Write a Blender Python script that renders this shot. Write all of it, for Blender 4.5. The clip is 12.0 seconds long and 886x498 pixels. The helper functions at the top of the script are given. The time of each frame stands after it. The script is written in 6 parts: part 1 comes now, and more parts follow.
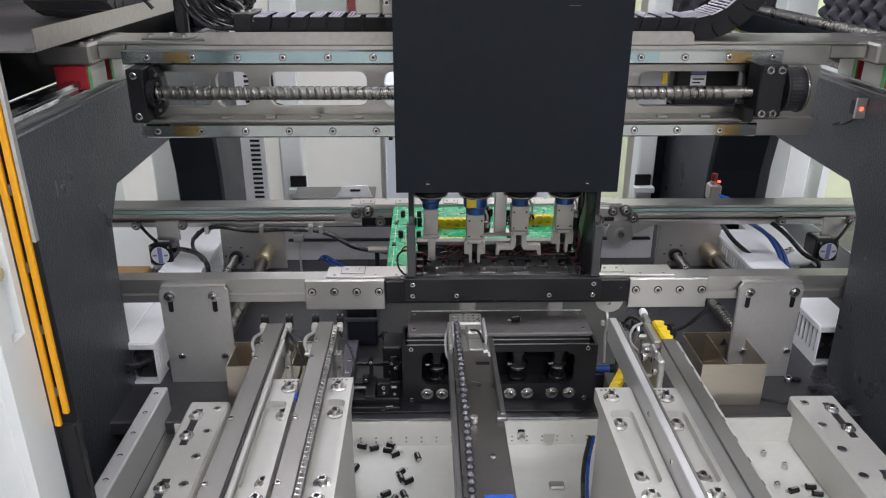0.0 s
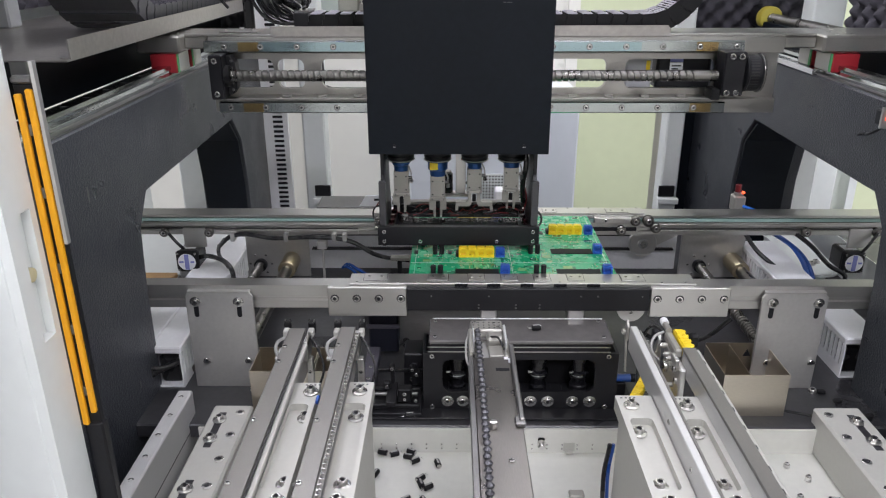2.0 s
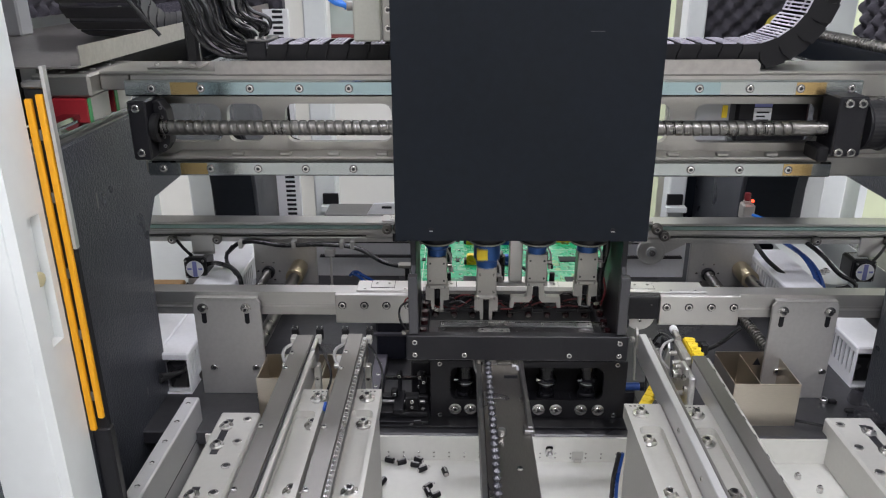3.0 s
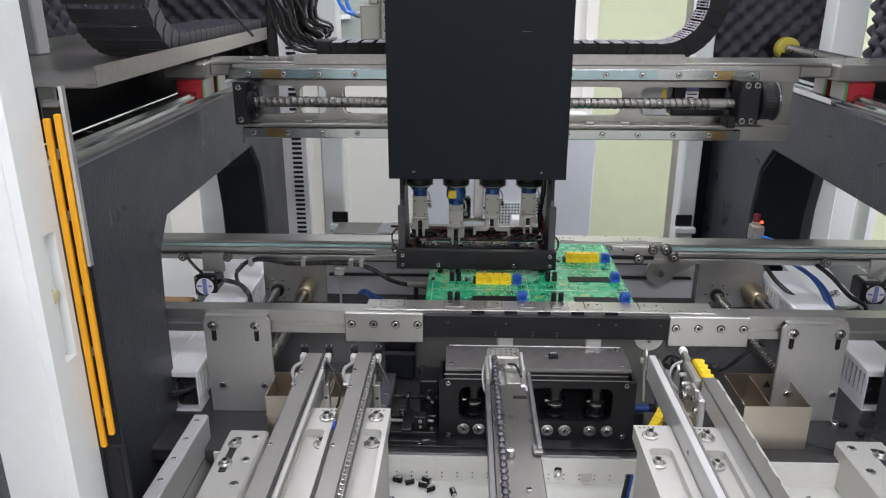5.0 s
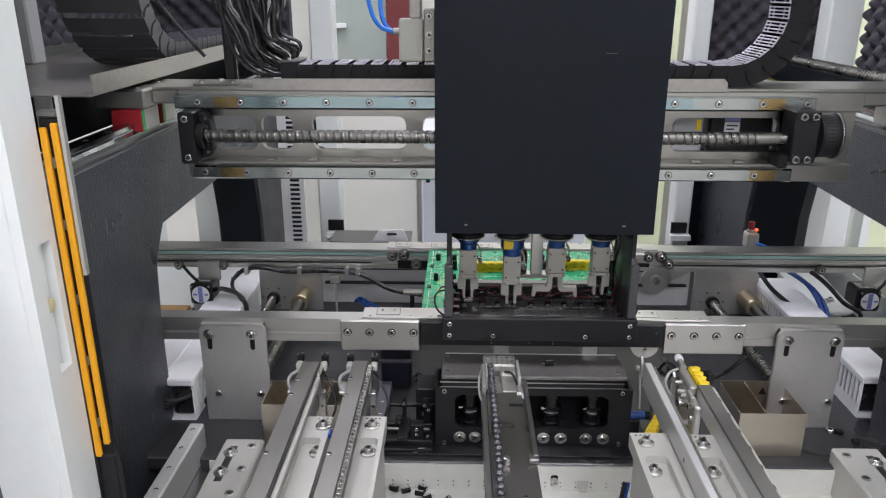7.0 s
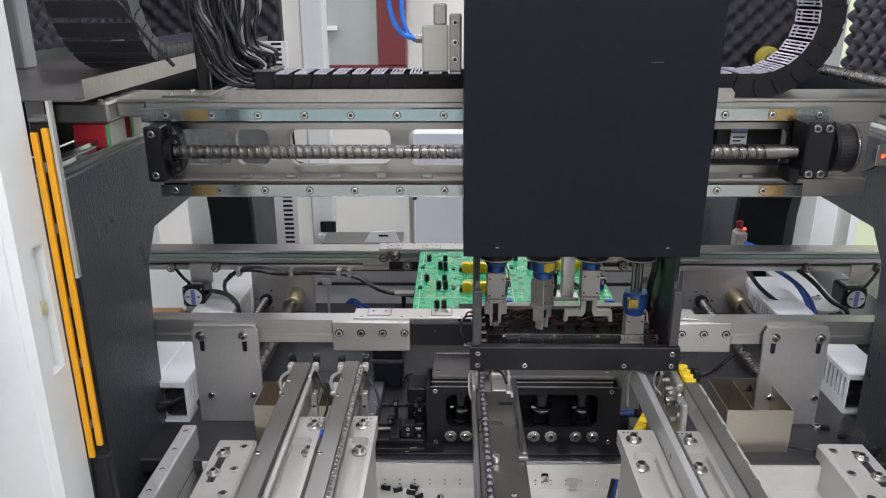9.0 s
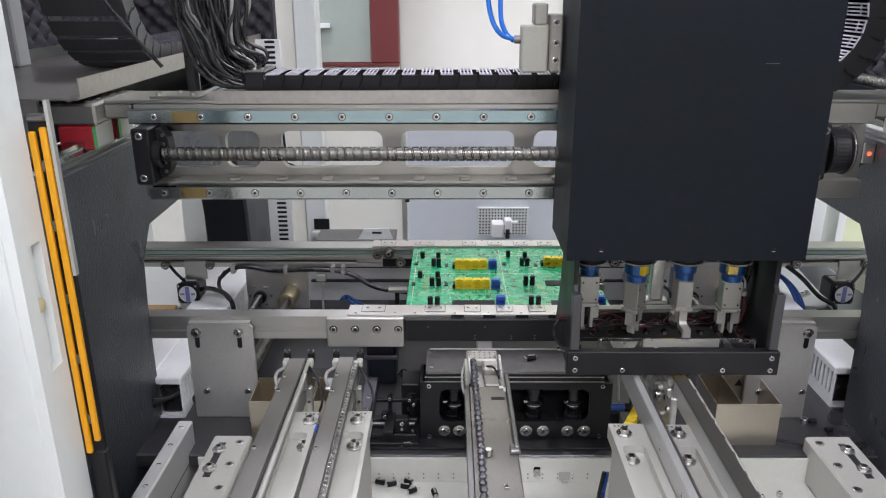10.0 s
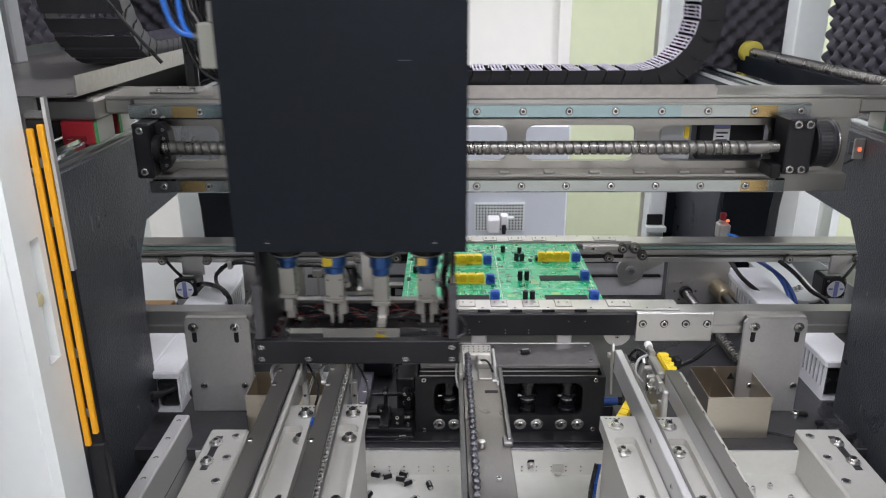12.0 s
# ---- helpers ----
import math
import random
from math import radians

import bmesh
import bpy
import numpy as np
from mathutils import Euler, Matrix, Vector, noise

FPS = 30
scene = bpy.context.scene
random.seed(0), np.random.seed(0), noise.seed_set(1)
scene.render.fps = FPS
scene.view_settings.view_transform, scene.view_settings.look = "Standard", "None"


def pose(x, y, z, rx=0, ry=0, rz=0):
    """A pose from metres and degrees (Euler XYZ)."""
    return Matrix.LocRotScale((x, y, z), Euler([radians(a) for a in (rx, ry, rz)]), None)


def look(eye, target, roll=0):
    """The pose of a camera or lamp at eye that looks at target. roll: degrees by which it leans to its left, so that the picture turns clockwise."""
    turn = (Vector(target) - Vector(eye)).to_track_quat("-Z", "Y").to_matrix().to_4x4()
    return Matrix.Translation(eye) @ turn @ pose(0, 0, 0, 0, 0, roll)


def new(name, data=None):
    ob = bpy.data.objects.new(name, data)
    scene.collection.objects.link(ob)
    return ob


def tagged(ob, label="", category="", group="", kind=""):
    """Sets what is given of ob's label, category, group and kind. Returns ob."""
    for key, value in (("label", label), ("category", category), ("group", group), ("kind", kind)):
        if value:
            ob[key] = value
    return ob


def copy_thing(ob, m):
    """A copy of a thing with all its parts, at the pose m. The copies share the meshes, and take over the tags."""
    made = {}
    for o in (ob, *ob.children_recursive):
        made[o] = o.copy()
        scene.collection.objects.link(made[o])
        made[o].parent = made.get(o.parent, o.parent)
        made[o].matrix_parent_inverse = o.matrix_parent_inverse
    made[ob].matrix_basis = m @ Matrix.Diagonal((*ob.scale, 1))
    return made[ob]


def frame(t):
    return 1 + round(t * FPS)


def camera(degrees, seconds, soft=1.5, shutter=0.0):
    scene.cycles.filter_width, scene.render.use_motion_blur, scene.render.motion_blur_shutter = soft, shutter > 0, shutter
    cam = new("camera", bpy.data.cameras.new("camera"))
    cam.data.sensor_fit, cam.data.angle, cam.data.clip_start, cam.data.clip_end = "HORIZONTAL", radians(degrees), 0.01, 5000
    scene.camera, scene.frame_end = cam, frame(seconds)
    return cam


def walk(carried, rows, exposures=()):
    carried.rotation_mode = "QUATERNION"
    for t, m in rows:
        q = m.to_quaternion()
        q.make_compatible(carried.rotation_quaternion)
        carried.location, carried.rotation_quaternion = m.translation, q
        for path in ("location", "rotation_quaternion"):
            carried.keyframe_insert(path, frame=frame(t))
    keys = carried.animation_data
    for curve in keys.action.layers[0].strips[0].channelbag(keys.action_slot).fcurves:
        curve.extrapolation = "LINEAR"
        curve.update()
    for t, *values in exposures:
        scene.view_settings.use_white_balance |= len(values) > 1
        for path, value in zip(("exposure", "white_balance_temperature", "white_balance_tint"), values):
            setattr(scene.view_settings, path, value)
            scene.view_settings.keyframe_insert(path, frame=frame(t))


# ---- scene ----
cam = camera(61.12, 12.0, soft=1.15, shutter=0.5)
PATH = [
    (0.0, pose(-0.0045, 0.0109, 0.6238, 67.278, 0, -1.322) @ pose(0, 0, 0, 0, 0, 0.170)),
    (0.5, pose(-0.0028, 0.0087, 0.6229, 67.389, 0, -0.910) @ pose(0, 0, 0, 0, 0, -0.005)),
    (1.0, pose(-0.0017, 0.0064, 0.6232, 67.630, 0, -0.458) @ pose(0, 0, 0, 0, 0, -0.077)),
    (1.5, pose(0.0000, -0.0000, 0.6200, 67.922, 0, 0.153) @ pose(0, 0, 0, 0, 0, -0.116)),
    (2.0, pose(-0.0016, 0.0001, 0.6204, 68.245, 0, 0.629) @ pose(0, 0, 0, 0, 0, -0.127)),
    (2.5, pose(-0.0028, 0.0007, 0.6193, 68.611, 0, 1.002) @ pose(0, 0, 0, 0, 0, -0.140)),
    (3.0, pose(-0.0029, 0.0013, 0.6162, 68.971, 0, 1.206) @ pose(0, 0, 0, 0, 0, -0.183)),
    (5.0, pose(-0.0058, -0.0022, 0.6191, 70.375, 0, 1.809) @ pose(0, 0, 0, 0, 0, 0.015)),
    (5.5, pose(-0.0077, -0.0031, 0.6213, 70.605, 0, 2.044) @ pose(0, 0, 0, 0, 0, -0.036)),
    (6.0, pose(-0.0085, -0.0041, 0.6200, 70.830, 0, 2.005) @ pose(0, 0, 0, 0, 0, -0.052)),
    (6.5, pose(-0.0099, -0.0023, 0.6188, 70.911, 0, 1.730) @ pose(0, 0, 0, 0, 0, 0.029)),
    (7.0, pose(-0.0057, -0.0036, 0.6203, 70.949, 0, 1.482) @ pose(0, 0, 0, 0, 0, 0.024)),
    (9.0, pose(0.0004, -0.0132, 0.6235, 71.031, 0, 1.005) @ pose(0, 0, 0, 0, 0, -0.213)),
    (9.5, pose(0.0010, -0.0158, 0.6225, 70.984, 0, 0.787) @ pose(0, 0, 0, 0, 0, -0.209)),
    (10.0, pose(0.0002, -0.0243, 0.6274, 70.788, 0, 0.433) @ pose(0, 0, 0, 0, 0, -0.136)),
    (10.5, pose(0.0036, -0.0358, 0.6263, 70.774, 0, 0.039) @ pose(0, 0, 0, 0, 0, -0.041)),
    (11.0, pose(-0.0000, -0.0379, 0.6287, 70.676, 0, -0.132) @ pose(0, 0, 0, 0, 0, -0.074)),
    (11.5, pose(0.0033, -0.0369, 0.6274, 70.723, 0, -0.006) @ pose(0, 0, 0, 0, 0, -0.157)),
    (12.0, pose(0.0052, -0.0343, 0.6301, 70.468, 0, 0.272) @ pose(0, 0, 0, 0, 0, -0.153)),
]
walk(cam, PATH, exposures=[(0.0, 0.0), (12.0, 0.0)])

# ---- world and light: a factory hall with ceiling light panels ----
world = bpy.data.worlds.new("hall_light")
scene.world = world
world.use_nodes = True
world.node_tree.nodes["Background"].inputs[0].default_value = (0.9, 0.95, 1.0, 1)
world.node_tree.nodes["Background"].inputs[1].default_value = 0.25


def area(name, x, y, z, sx, sy, power, target):
    data = bpy.data.lights.new(name, "AREA")
    data.shape, data.size, data.size_y, data.energy, data.color = "RECTANGLE", sx, sy, power, (0.87, 0.86, 1.0)
    ob = new(name, data)
    ob.matrix_world = look((x, y, z), target)
    return ob


# unseen ceiling lamps; the side, rear and southmost ones are added as fill
for lx, ly, watts in ((-1.5, -0.5, 23), (0.3, -0.5, 19), (2.0, -0.5, 25), (0.3, -1.8, 34), (-0.6, 2.2, 22), (0.9, 2.2, 11), (-2.0, 1.3, 24), (2.2, 1.3, 58)):
    area("hall_lamp", lx, ly, 2.08, 1.2, 0.3, watts, (lx, ly, 0))
area("machine_lamp", 0.08, 1.28, 1.22, 1.1, 0.06, 4.0, (0.08, 1.28, 0))


# ---- materials ----
def material(name, color, rough=0.5, metal=0.0, grain=40.0, vary=0.06, bump=0.0, bump_scale=200.0, stretch=(1, 1, 1),
             rough_vary=0.08, spec=0.5, per_object=0.0, coat=0.0, stain=0.0):
    """A surface with variation at two scales, stains and fine relief."""
    m = bpy.data.materials.new(name)
    m.use_nodes = True
    nt = m.node_tree
    b = nt.nodes["Principled BSDF"]
    b.inputs["Metallic"].default_value, b.inputs["Specular IOR Level"].default_value = metal, spec
    b.inputs["Coat Weight"].default_value = coat

    def link(a, i):
        nt.links.new(a, i)
    co = nt.nodes.new("ShaderNodeTexCoord")
    mp = nt.nodes.new("ShaderNodeMapping")
    mp.inputs["Scale"].default_value = stretch
    link(co.outputs["Object"], mp.inputs[0])
    fine = nt.nodes.new("ShaderNodeTexNoise")
    fine.inputs["Scale"].default_value, fine.inputs["Detail"].default_value = grain * 8, 4
    wide = nt.nodes.new("ShaderNodeTexNoise")
    wide.inputs["Scale"].default_value, wide.inputs["Detail"].default_value = grain * 0.4, 3
    link(mp.outputs[0], fine.inputs["Vector"])
    link(co.outputs["Object"], wide.inputs["Vector"])
    mix = nt.nodes.new("ShaderNodeMath")
    mix.operation = "ADD"
    link(fine.outputs[0], mix.inputs[0])
    link(wide.outputs[0], mix.inputs[1])
    ramp = nt.nodes.new("ShaderNodeMapRange")
    ramp.inputs[1].default_value, ramp.inputs[2].default_value = 0.6, 1.4
    ramp.inputs[3].default_value, ramp.inputs[4].default_value = 1 - vary, 1 + vary
    link(mix.outputs[0], ramp.inputs[0])
    value = ramp.outputs[0]
    if per_object:
        info = nt.nodes.new("ShaderNodeObjectInfo")
        r2 = nt.nodes.new("ShaderNodeMapRange")
        r2.inputs[3].default_value, r2.inputs[4].default_value = 1 - per_object, 1 + per_object
        link(info.outputs["Random"], r2.inputs[0])
        mul = nt.nodes.new("ShaderNodeMath")
        mul.operation = "MULTIPLY"
        link(value, mul.inputs[0])
        link(r2.outputs[0], mul.inputs[1])
        value = mul.outputs[0]
    scale = nt.nodes.new("ShaderNodeVectorMath")
    scale.operation = "SCALE"
    scale.inputs[0].default_value = color
    link(value, scale.inputs["Scale"])
    link(scale.outputs[0], b.inputs["Base Color"])
    rr = nt.nodes.new("ShaderNodeMapRange")
    rr.inputs[1].default_value, rr.inputs[2].default_value = 0.3, 0.7
    rr.inputs[3].default_value, rr.inputs[4].default_value = max(0.02, rough - rough_vary), min(1, rough + rough_vary)
    link(wide.outputs[0], rr.inputs[0])
    link(rr.outputs[0], b.inputs["Roughness"])
    if bump:
        relief = nt.nodes.new("ShaderNodeTexNoise")
        relief.inputs["Scale"].default_value, relief.inputs["Detail"].default_value = bump_scale, 3
        link(mp.outputs[0], relief.inputs["Vector"])
        bp = nt.nodes.new("ShaderNodeBump")
        bp.inputs["Strength"].default_value, bp.inputs["Distance"].default_value = bump, 0.002
        link(relief.outputs[0], bp.inputs["Height"])
        link(bp.outputs[0], b.inputs["Normal"])
    return m


def glow(name, color, strength):
    m = bpy.data.materials.new(name)
    m.use_nodes = True
    b = m.node_tree.nodes["Principled BSDF"]
    b.inputs["Base Color"].default_value = (*color, 1)
    b.inputs["Emission Color"].default_value = (*color, 1)
    b.inputs["Emission Strength"].default_value = strength
    return m


BEAMALU = material("milled_beam_aluminium", (0.42, 0.41, 0.385), 0.36, 1.0, 30, 0.08, 0.06, 400, (1, 12, 12))
ALU = material("brushed_aluminium", (0.62, 0.61, 0.59), 0.36, 1.0, 30, 0.05, 0.05, 400, (1, 12, 12))
ALU_Y = material("brushed_aluminium_lengthwise", (0.56, 0.56, 0.57), 0.22, 1.0, 30, 0.05, 0.05, 400, (12, 1, 12))
FEEDSTEEL = material("dull_feeder_steel", (0.25, 0.24, 0.225), 0.4, 0.85, 26, 0.08, 0.05, 400, (12, 1, 12))
SATIN = material("satin_guide_steel", (0.62, 0.62, 0.61), 0.42, 0.55, 26, 0.07, 0.04, 400, (12, 1, 12))
TRAYSTEEL = material("dull_tray_steel", (0.42, 0.40, 0.38), 0.4, 0.9, 16, 0.15, 0.05, 200)
STEEL = material("sheet_steel", (0.6, 0.59, 0.57), 0.48, 0.8, 22, 0.07, 0.04, 300)
RAIL = material("ground_rail_steel", (0.44, 0.47, 0.47), 0.13, 1.0, 12, 0.05, 0.02, 300, (1, 20, 20))
SCREW = material("ball_screw_steel", (0.215, 0.208, 0.195), 0.3, 1.0, 60, 0.08)
BOLT = material("zinc_screw", (0.6, 0.59, 0.57), 0.28, 1.0, 90, 0.1, per_object=0.12)
ANOD = material("anodised_plate", (0.49, 0.485, 0.445), 0.46, 0.12, 20, 0.04, 0.03, 500)
DARKSTEEL = material("dull_dark_steel", (0.22, 0.215, 0.21), 0.4, 0.9, 18, 0.12, 0.04, 300)
CAPHEAD = material("grey_capacitor_head", (0.07, 0.07, 0.078), 0.35, 0.4, 60, 0.15, per_object=0.25)
DARKWIRE = material("dark_red_wire", (0.16, 0.012, 0.016), 0.45, 0.0, 60, 0.1)
STAINLESS = material("warm_stainless", (0.6, 0.55, 0.47), 0.34, 1.0, 14, 0.08, 0.03, 200, (1, 1, 10))
COVER = material("black_sheet_cover", (0.0050, 0.0074, 0.0112), 0.46, 0.0, 14, 0.25, 0.05, 900, spec=0.18)
CAST = material("hammered_black_paint", (0.043, 0.047, 0.055), 0.34, 0.0, 30, 0.2, 0.7, 330, spec=0.5)
BLACK = material("black_anodised", (0.012, 0.012, 0.014), 0.38, 0.0, 30, 0.2, 0.04, 500, spec=0.3)
BASE = material("black_table_plate", (0.034, 0.034, 0.037), 0.32, 0.0, 10, 0.3, 0.08, 120, spec=0.5)
PLASTIC = material("black_plastic", (0.011, 0.011, 0.012), 0.45, 0.0, 60, 0.15, spec=0.22)
CABLE = material("black_cable", (0.018, 0.018, 0.019), 0.28, 0.0, 60, 0.15)
GREYCABLE = material("grey_cable", (0.36, 0.355, 0.34), 0.45, 0.0, 60, 0.08)
WHITE = material("white_enamel", (0.76, 0.79, 0.77), 0.38, 0.0, 8, 0.03, 0.02, 300)
WHITEPL = material("white_plastic", (0.8, 0.8, 0.8), 0.45, 0.0, 20, 0.03)
TRAY = material("off_white_sheet", (0.66, 0.66, 0.61), 0.42, 0.1, 12, 0.05, 0.02, 300)
YELLOW = material("yellow_plastic", (0.85, 0.62, 0.02), 0.38, 0.0, 60, 0.06, per_object=0.05)
AMBER = material("amber_light_strip", (0.78, 0.36, 0.010), 0.35, 0.0, 20, 0.04)
BLUE = material("blue_plastic", (0.02, 0.09, 0.42), 0.4, 0.0, 60, 0.08, per_object=0.08)
BLUETUBE = material("blue_air_tube", (0.03, 0.2, 0.75), 0.3, 0.0, 40, 0.06)
NAVY = material("blue_anodised", (0.03, 0.1, 0.3), 0.35, 0.5, 60, 0.1)
RED = material("red_seal", (0.30, 0.012, 0.02), 0.45, 0.0, 60, 0.1)
WINE = material("maroon_door_frame", (0.16, 0.03, 0.03), 0.5, 0.0, 10, 0.06)
GREENCAP = material("green_seal", (0.05, 0.35, 0.1), 0.45, 0.0, 60, 0.1)
FOAM = material("dark_acoustic_foam", (0.055, 0.052, 0.062), 0.95, 0.0, 60, 0.25, 0.5, 300)
GRIP = material("gripper_metal", (0.37, 0.36, 0.325), 0.42, 0.5, 40, 0.06)
BRASS = material("brass_collar", (0.6, 0.42, 0.12), 0.32, 1.0, 60, 0.1)
LENS = material("lens_barrel", (0.010, 0.010, 0.012), 0.24, 0.0, 60, 0.1, coat=0.15)
CREAM = material("cream_wall_paint", (0.74, 0.73, 0.67), 0.6, 0.0, 2, 0.03)
PALEBLUE = material("pale_grey_cabinet", (0.66, 0.69, 0.74), 0.5, 0.0, 3, 0.03)
LIME = material("pale_green_panel", (0.6, 0.645, 0.43), 0.55, 0.0, 3, 0.04)
SAGE = material("sage_glass_panel", (0.38, 0.43, 0.39), 0.25, 0.0, 3, 0.05)
FLOOR = material("grey_hall_floor", (0.4, 0.42, 0.42), 0.4, 0.0, 3, 0.08)
TAN = material("tan_board", (0.45, 0.27, 0.11), 0.6, 0.0, 10, 0.1)
BELT = material("black_belt", (0.02, 0.02, 0.02), 0.6, 0.0, 60, 0.1)
GREENBELT = material("green_conveyor_belt", (0.3, 0.44, 0.41), 0.5, 0.0, 40, 0.08)
SOLDER = material("solder_mask", (0.02, 0.40, 0.175), 0.26, 0.0, 55, 0.35, 0.04, 500, coat=0.2)
TRACE = material("light_green_print", (0.12, 0.54, 0.28), 0.35, 0.0, 60, 0.2, per_object=0.3)
OLIVE = material("olive_board_print", (0.2, 0.42, 0.15), 0.3, 0.0, 60, 0.25, coat=0.4)
DEEPGREEN = material("dark_green_print", (0.012, 0.16, 0.075), 0.25, 0.0, 60, 0.25, coat=0.4)
SILK = material("white_board_print", (0.6, 0.7, 0.62), 0.5, 0.0, 60, 0.1)
DUCT = material("light_grey_duct", (0.74, 0.745, 0.76), 0.45, 0.0, 20, 0.05)
DEEPBLUE = material("dark_blue_air_tube", (0.012, 0.06, 0.26), 0.3, 0.0, 40, 0.08)
TEALTINT = material("oil_tinted_steel", (0.34, 0.45, 0.48), 0.15, 1.0, 12, 0.06, 0.02, 300, (1, 20, 20))
GOLD = material("tinned_pad", (0.6, 0.58, 0.42), 0.35, 1.0, 60, 0.1)
LABEL = material("paper_label", (0.75, 0.76, 0.78), 0.55, 0.0, 40, 0.03)
LABELBLUE = material("blue_violet_label", (0.2, 0.22, 0.5), 0.5, 0.0, 40, 0.04)
SILVERPRINT = material("silver_chain_bars", (0.5, 0.48, 0.56), 0.4, 0.3, 60, 0.08)
RUBYLED = material("unlit_red_lamp", (0.016, 0.003, 0.004), 0.25, 0.0, 60, 0.15)
REDLIT = glow("lit_red_indicator", (1.0, 0.08, 0.03), 3.0)
PANEL = glow("ceiling_panel_light", (1.0, 0.98, 0.95), 5.0)
CLEAR = bpy.data.materials.new("clear_acrylic")
CLEAR.use_nodes = True
_b = CLEAR.node_tree.nodes["Principled BSDF"]
_b.inputs["Transmission Weight"].default_value, _b.inputs["Roughness"].default_value, _b.inputs["IOR"].default_value = 1.0, 0.04, 1.45
SMOKE = material("smoked_glass_plate", (0.13, 0.122, 0.118), 0.14, 0.0, 12, 0.15, coat=0.6)
# tray links: black plastic raised, the stronger light on them put into colour
LITLINK = material("lit_black_link", (0.048, 0.048, 0.053), 0.42, 0.0, 60, 0.3)
GREYLINK = material("violet_grey_link", (0.09, 0.085, 0.105), 0.5, 0.0, 60, 0.3)
ARMGREY = material("grey_anodised_edge", (0.07, 0.07, 0.074), 0.36, 0.4, 40, 0.1)
NAVYBLACK = material("navy_black_housing", (0.012, 0.014, 0.026), 0.4, 0.0, 40, 0.15)
GREYPAINT = material("grey_post_paint", (0.42, 0.43, 0.44), 0.45, 0.0, 8, 0.04)
FEEDBED = material("smooth_feeder_bed", (0.24, 0.225, 0.21), 0.3, 0.9, 18, 0.12, 0.04, 300, (12, 1, 12))
BURNISH = material("heat_tinted_steel", (0.52, 0.37, 0.17), 0.14, 1.0, 12, 0.08, 0.02, 300, (1, 20, 20))

# ---- mesh helpers ----
ORIGIN = {}


def thing(name, x, y, z, label, category, group="", kind=""):
    ob = new(name)
    ob.empty_display_size = 0.02
    ob.location = (x, y, z)
    ORIGIN[ob.name] = Vector((x, y, z))
    return tagged(ob, label, category, group, kind)


def origin(ob):
    v = ORIGIN.get(ob.name)
    return v if v is not None else Vector((0, 0, 0))


def part(name, bm, mat, parent=None, label="", smooth=False):
    """Links a bmesh given in the plan's coordinates as one mesh under parent."""
    me = bpy.data.meshes.new(name)
    if parent is not None:
        o = origin(parent)
        bmesh.ops.translate(bm, verts=bm.verts, vec=-o)
    if smooth:
        for f in bm.faces:
            f.smooth = True
    bm.normal_update()
    bm.to_mesh(me)
    bm.free()
    for m in (mat if isinstance(mat, (list, tuple)) else [mat]):
        me.materials.append(m)
    ob = new(name, me)
    if smooth:
        me.set_sharp_from_angle(angle=radians(35))
    if parent is not None:
        ob.parent = parent
        ORIGIN[ob.name] = origin(parent)
    if label:
        tagged(ob, label)
    return ob


def structure(name, bm, mat, label, category):
    return tagged(part(name, bm, mat), label, category, kind="structure")


def box(x0, x1, y0, y1, z0, z1, bevel=0.0, bm=None, seg=1):
    own = bmesh.new()
    bmesh.ops.create_cube(own, size=1)
    bmesh.ops.scale(own, verts=own.verts, vec=(x1 - x0, y1 - y0, z1 - z0))
    bmesh.ops.translate(own, verts=own.verts, vec=((x0 + x1) / 2, (y0 + y1) / 2, (z0 + z1) / 2))
    if bevel:
        bmesh.ops.bevel(own, geom=own.edges[:], offset=bevel, segments=seg, affect="EDGES", profile=0.5)
    return join(bm, own)


def join(bm, own):
    if bm is None:
        return own
    me = bpy.data.meshes.new("joining")
    own.to_mesh(me)
    own.free()
    bm.from_mesh(me)
    bpy.data.meshes.remove(me)
    return bm


AXES = {"z": Matrix(), "y": Matrix.Rotation(radians(90), 4, "X"), "x": Matrix.Rotation(radians(90), 4, "Y")}


def cyl(x, y, z, r, h, axis="z", bm=None, seg=24, r2=None, bevel=0.0):
    """A cylinder centred at x, y, z."""
    own = bmesh.new()
    bmesh.ops.create_cone(own, cap_ends=True, segments=seg, radius1=r, radius2=r if r2 is None else r2, depth=h)
    if bevel:
        rim = [e for e in own.edges if len(e.link_faces) == 2 and any(len(f.verts) > 4 for f in e.link_faces)]
        bmesh.ops.bevel(own, geom=rim, offset=bevel, segments=2, affect="EDGES", profile=0.5)
    bmesh.ops.transform(own, matrix=Matrix.Translation((x, y, z)) @ AXES[axis], verts=own.verts)
    return join(bm, own)


def lathe(profile, x, y, z, axis="z", seg=28, bm=None):
    """A turned shape from (radius, height) pairs."""
    own = bmesh.new()
    rings = []
    for r, h in profile:
        rings.append([own.verts.new((r * math.cos(2 * math.pi * i / seg), r * math.sin(2 * math.pi * i / seg), h)) for i in range(seg)])
    for a, b in zip(rings, rings[1:]):
        for i in range(seg):
            own.faces.new((a[i], a[(i + 1) % seg], b[(i + 1) % seg], b[i]))
    own.faces.new(rings[0][::-1])
    own.faces.new(rings[-1])
    bmesh.ops.transform(own, matrix=Matrix.Translation((x, y, z)) @ AXES[axis], verts=own.verts)
    bmesh.ops.recalc_face_normals(own, faces=own.faces)
    return join(bm, own)


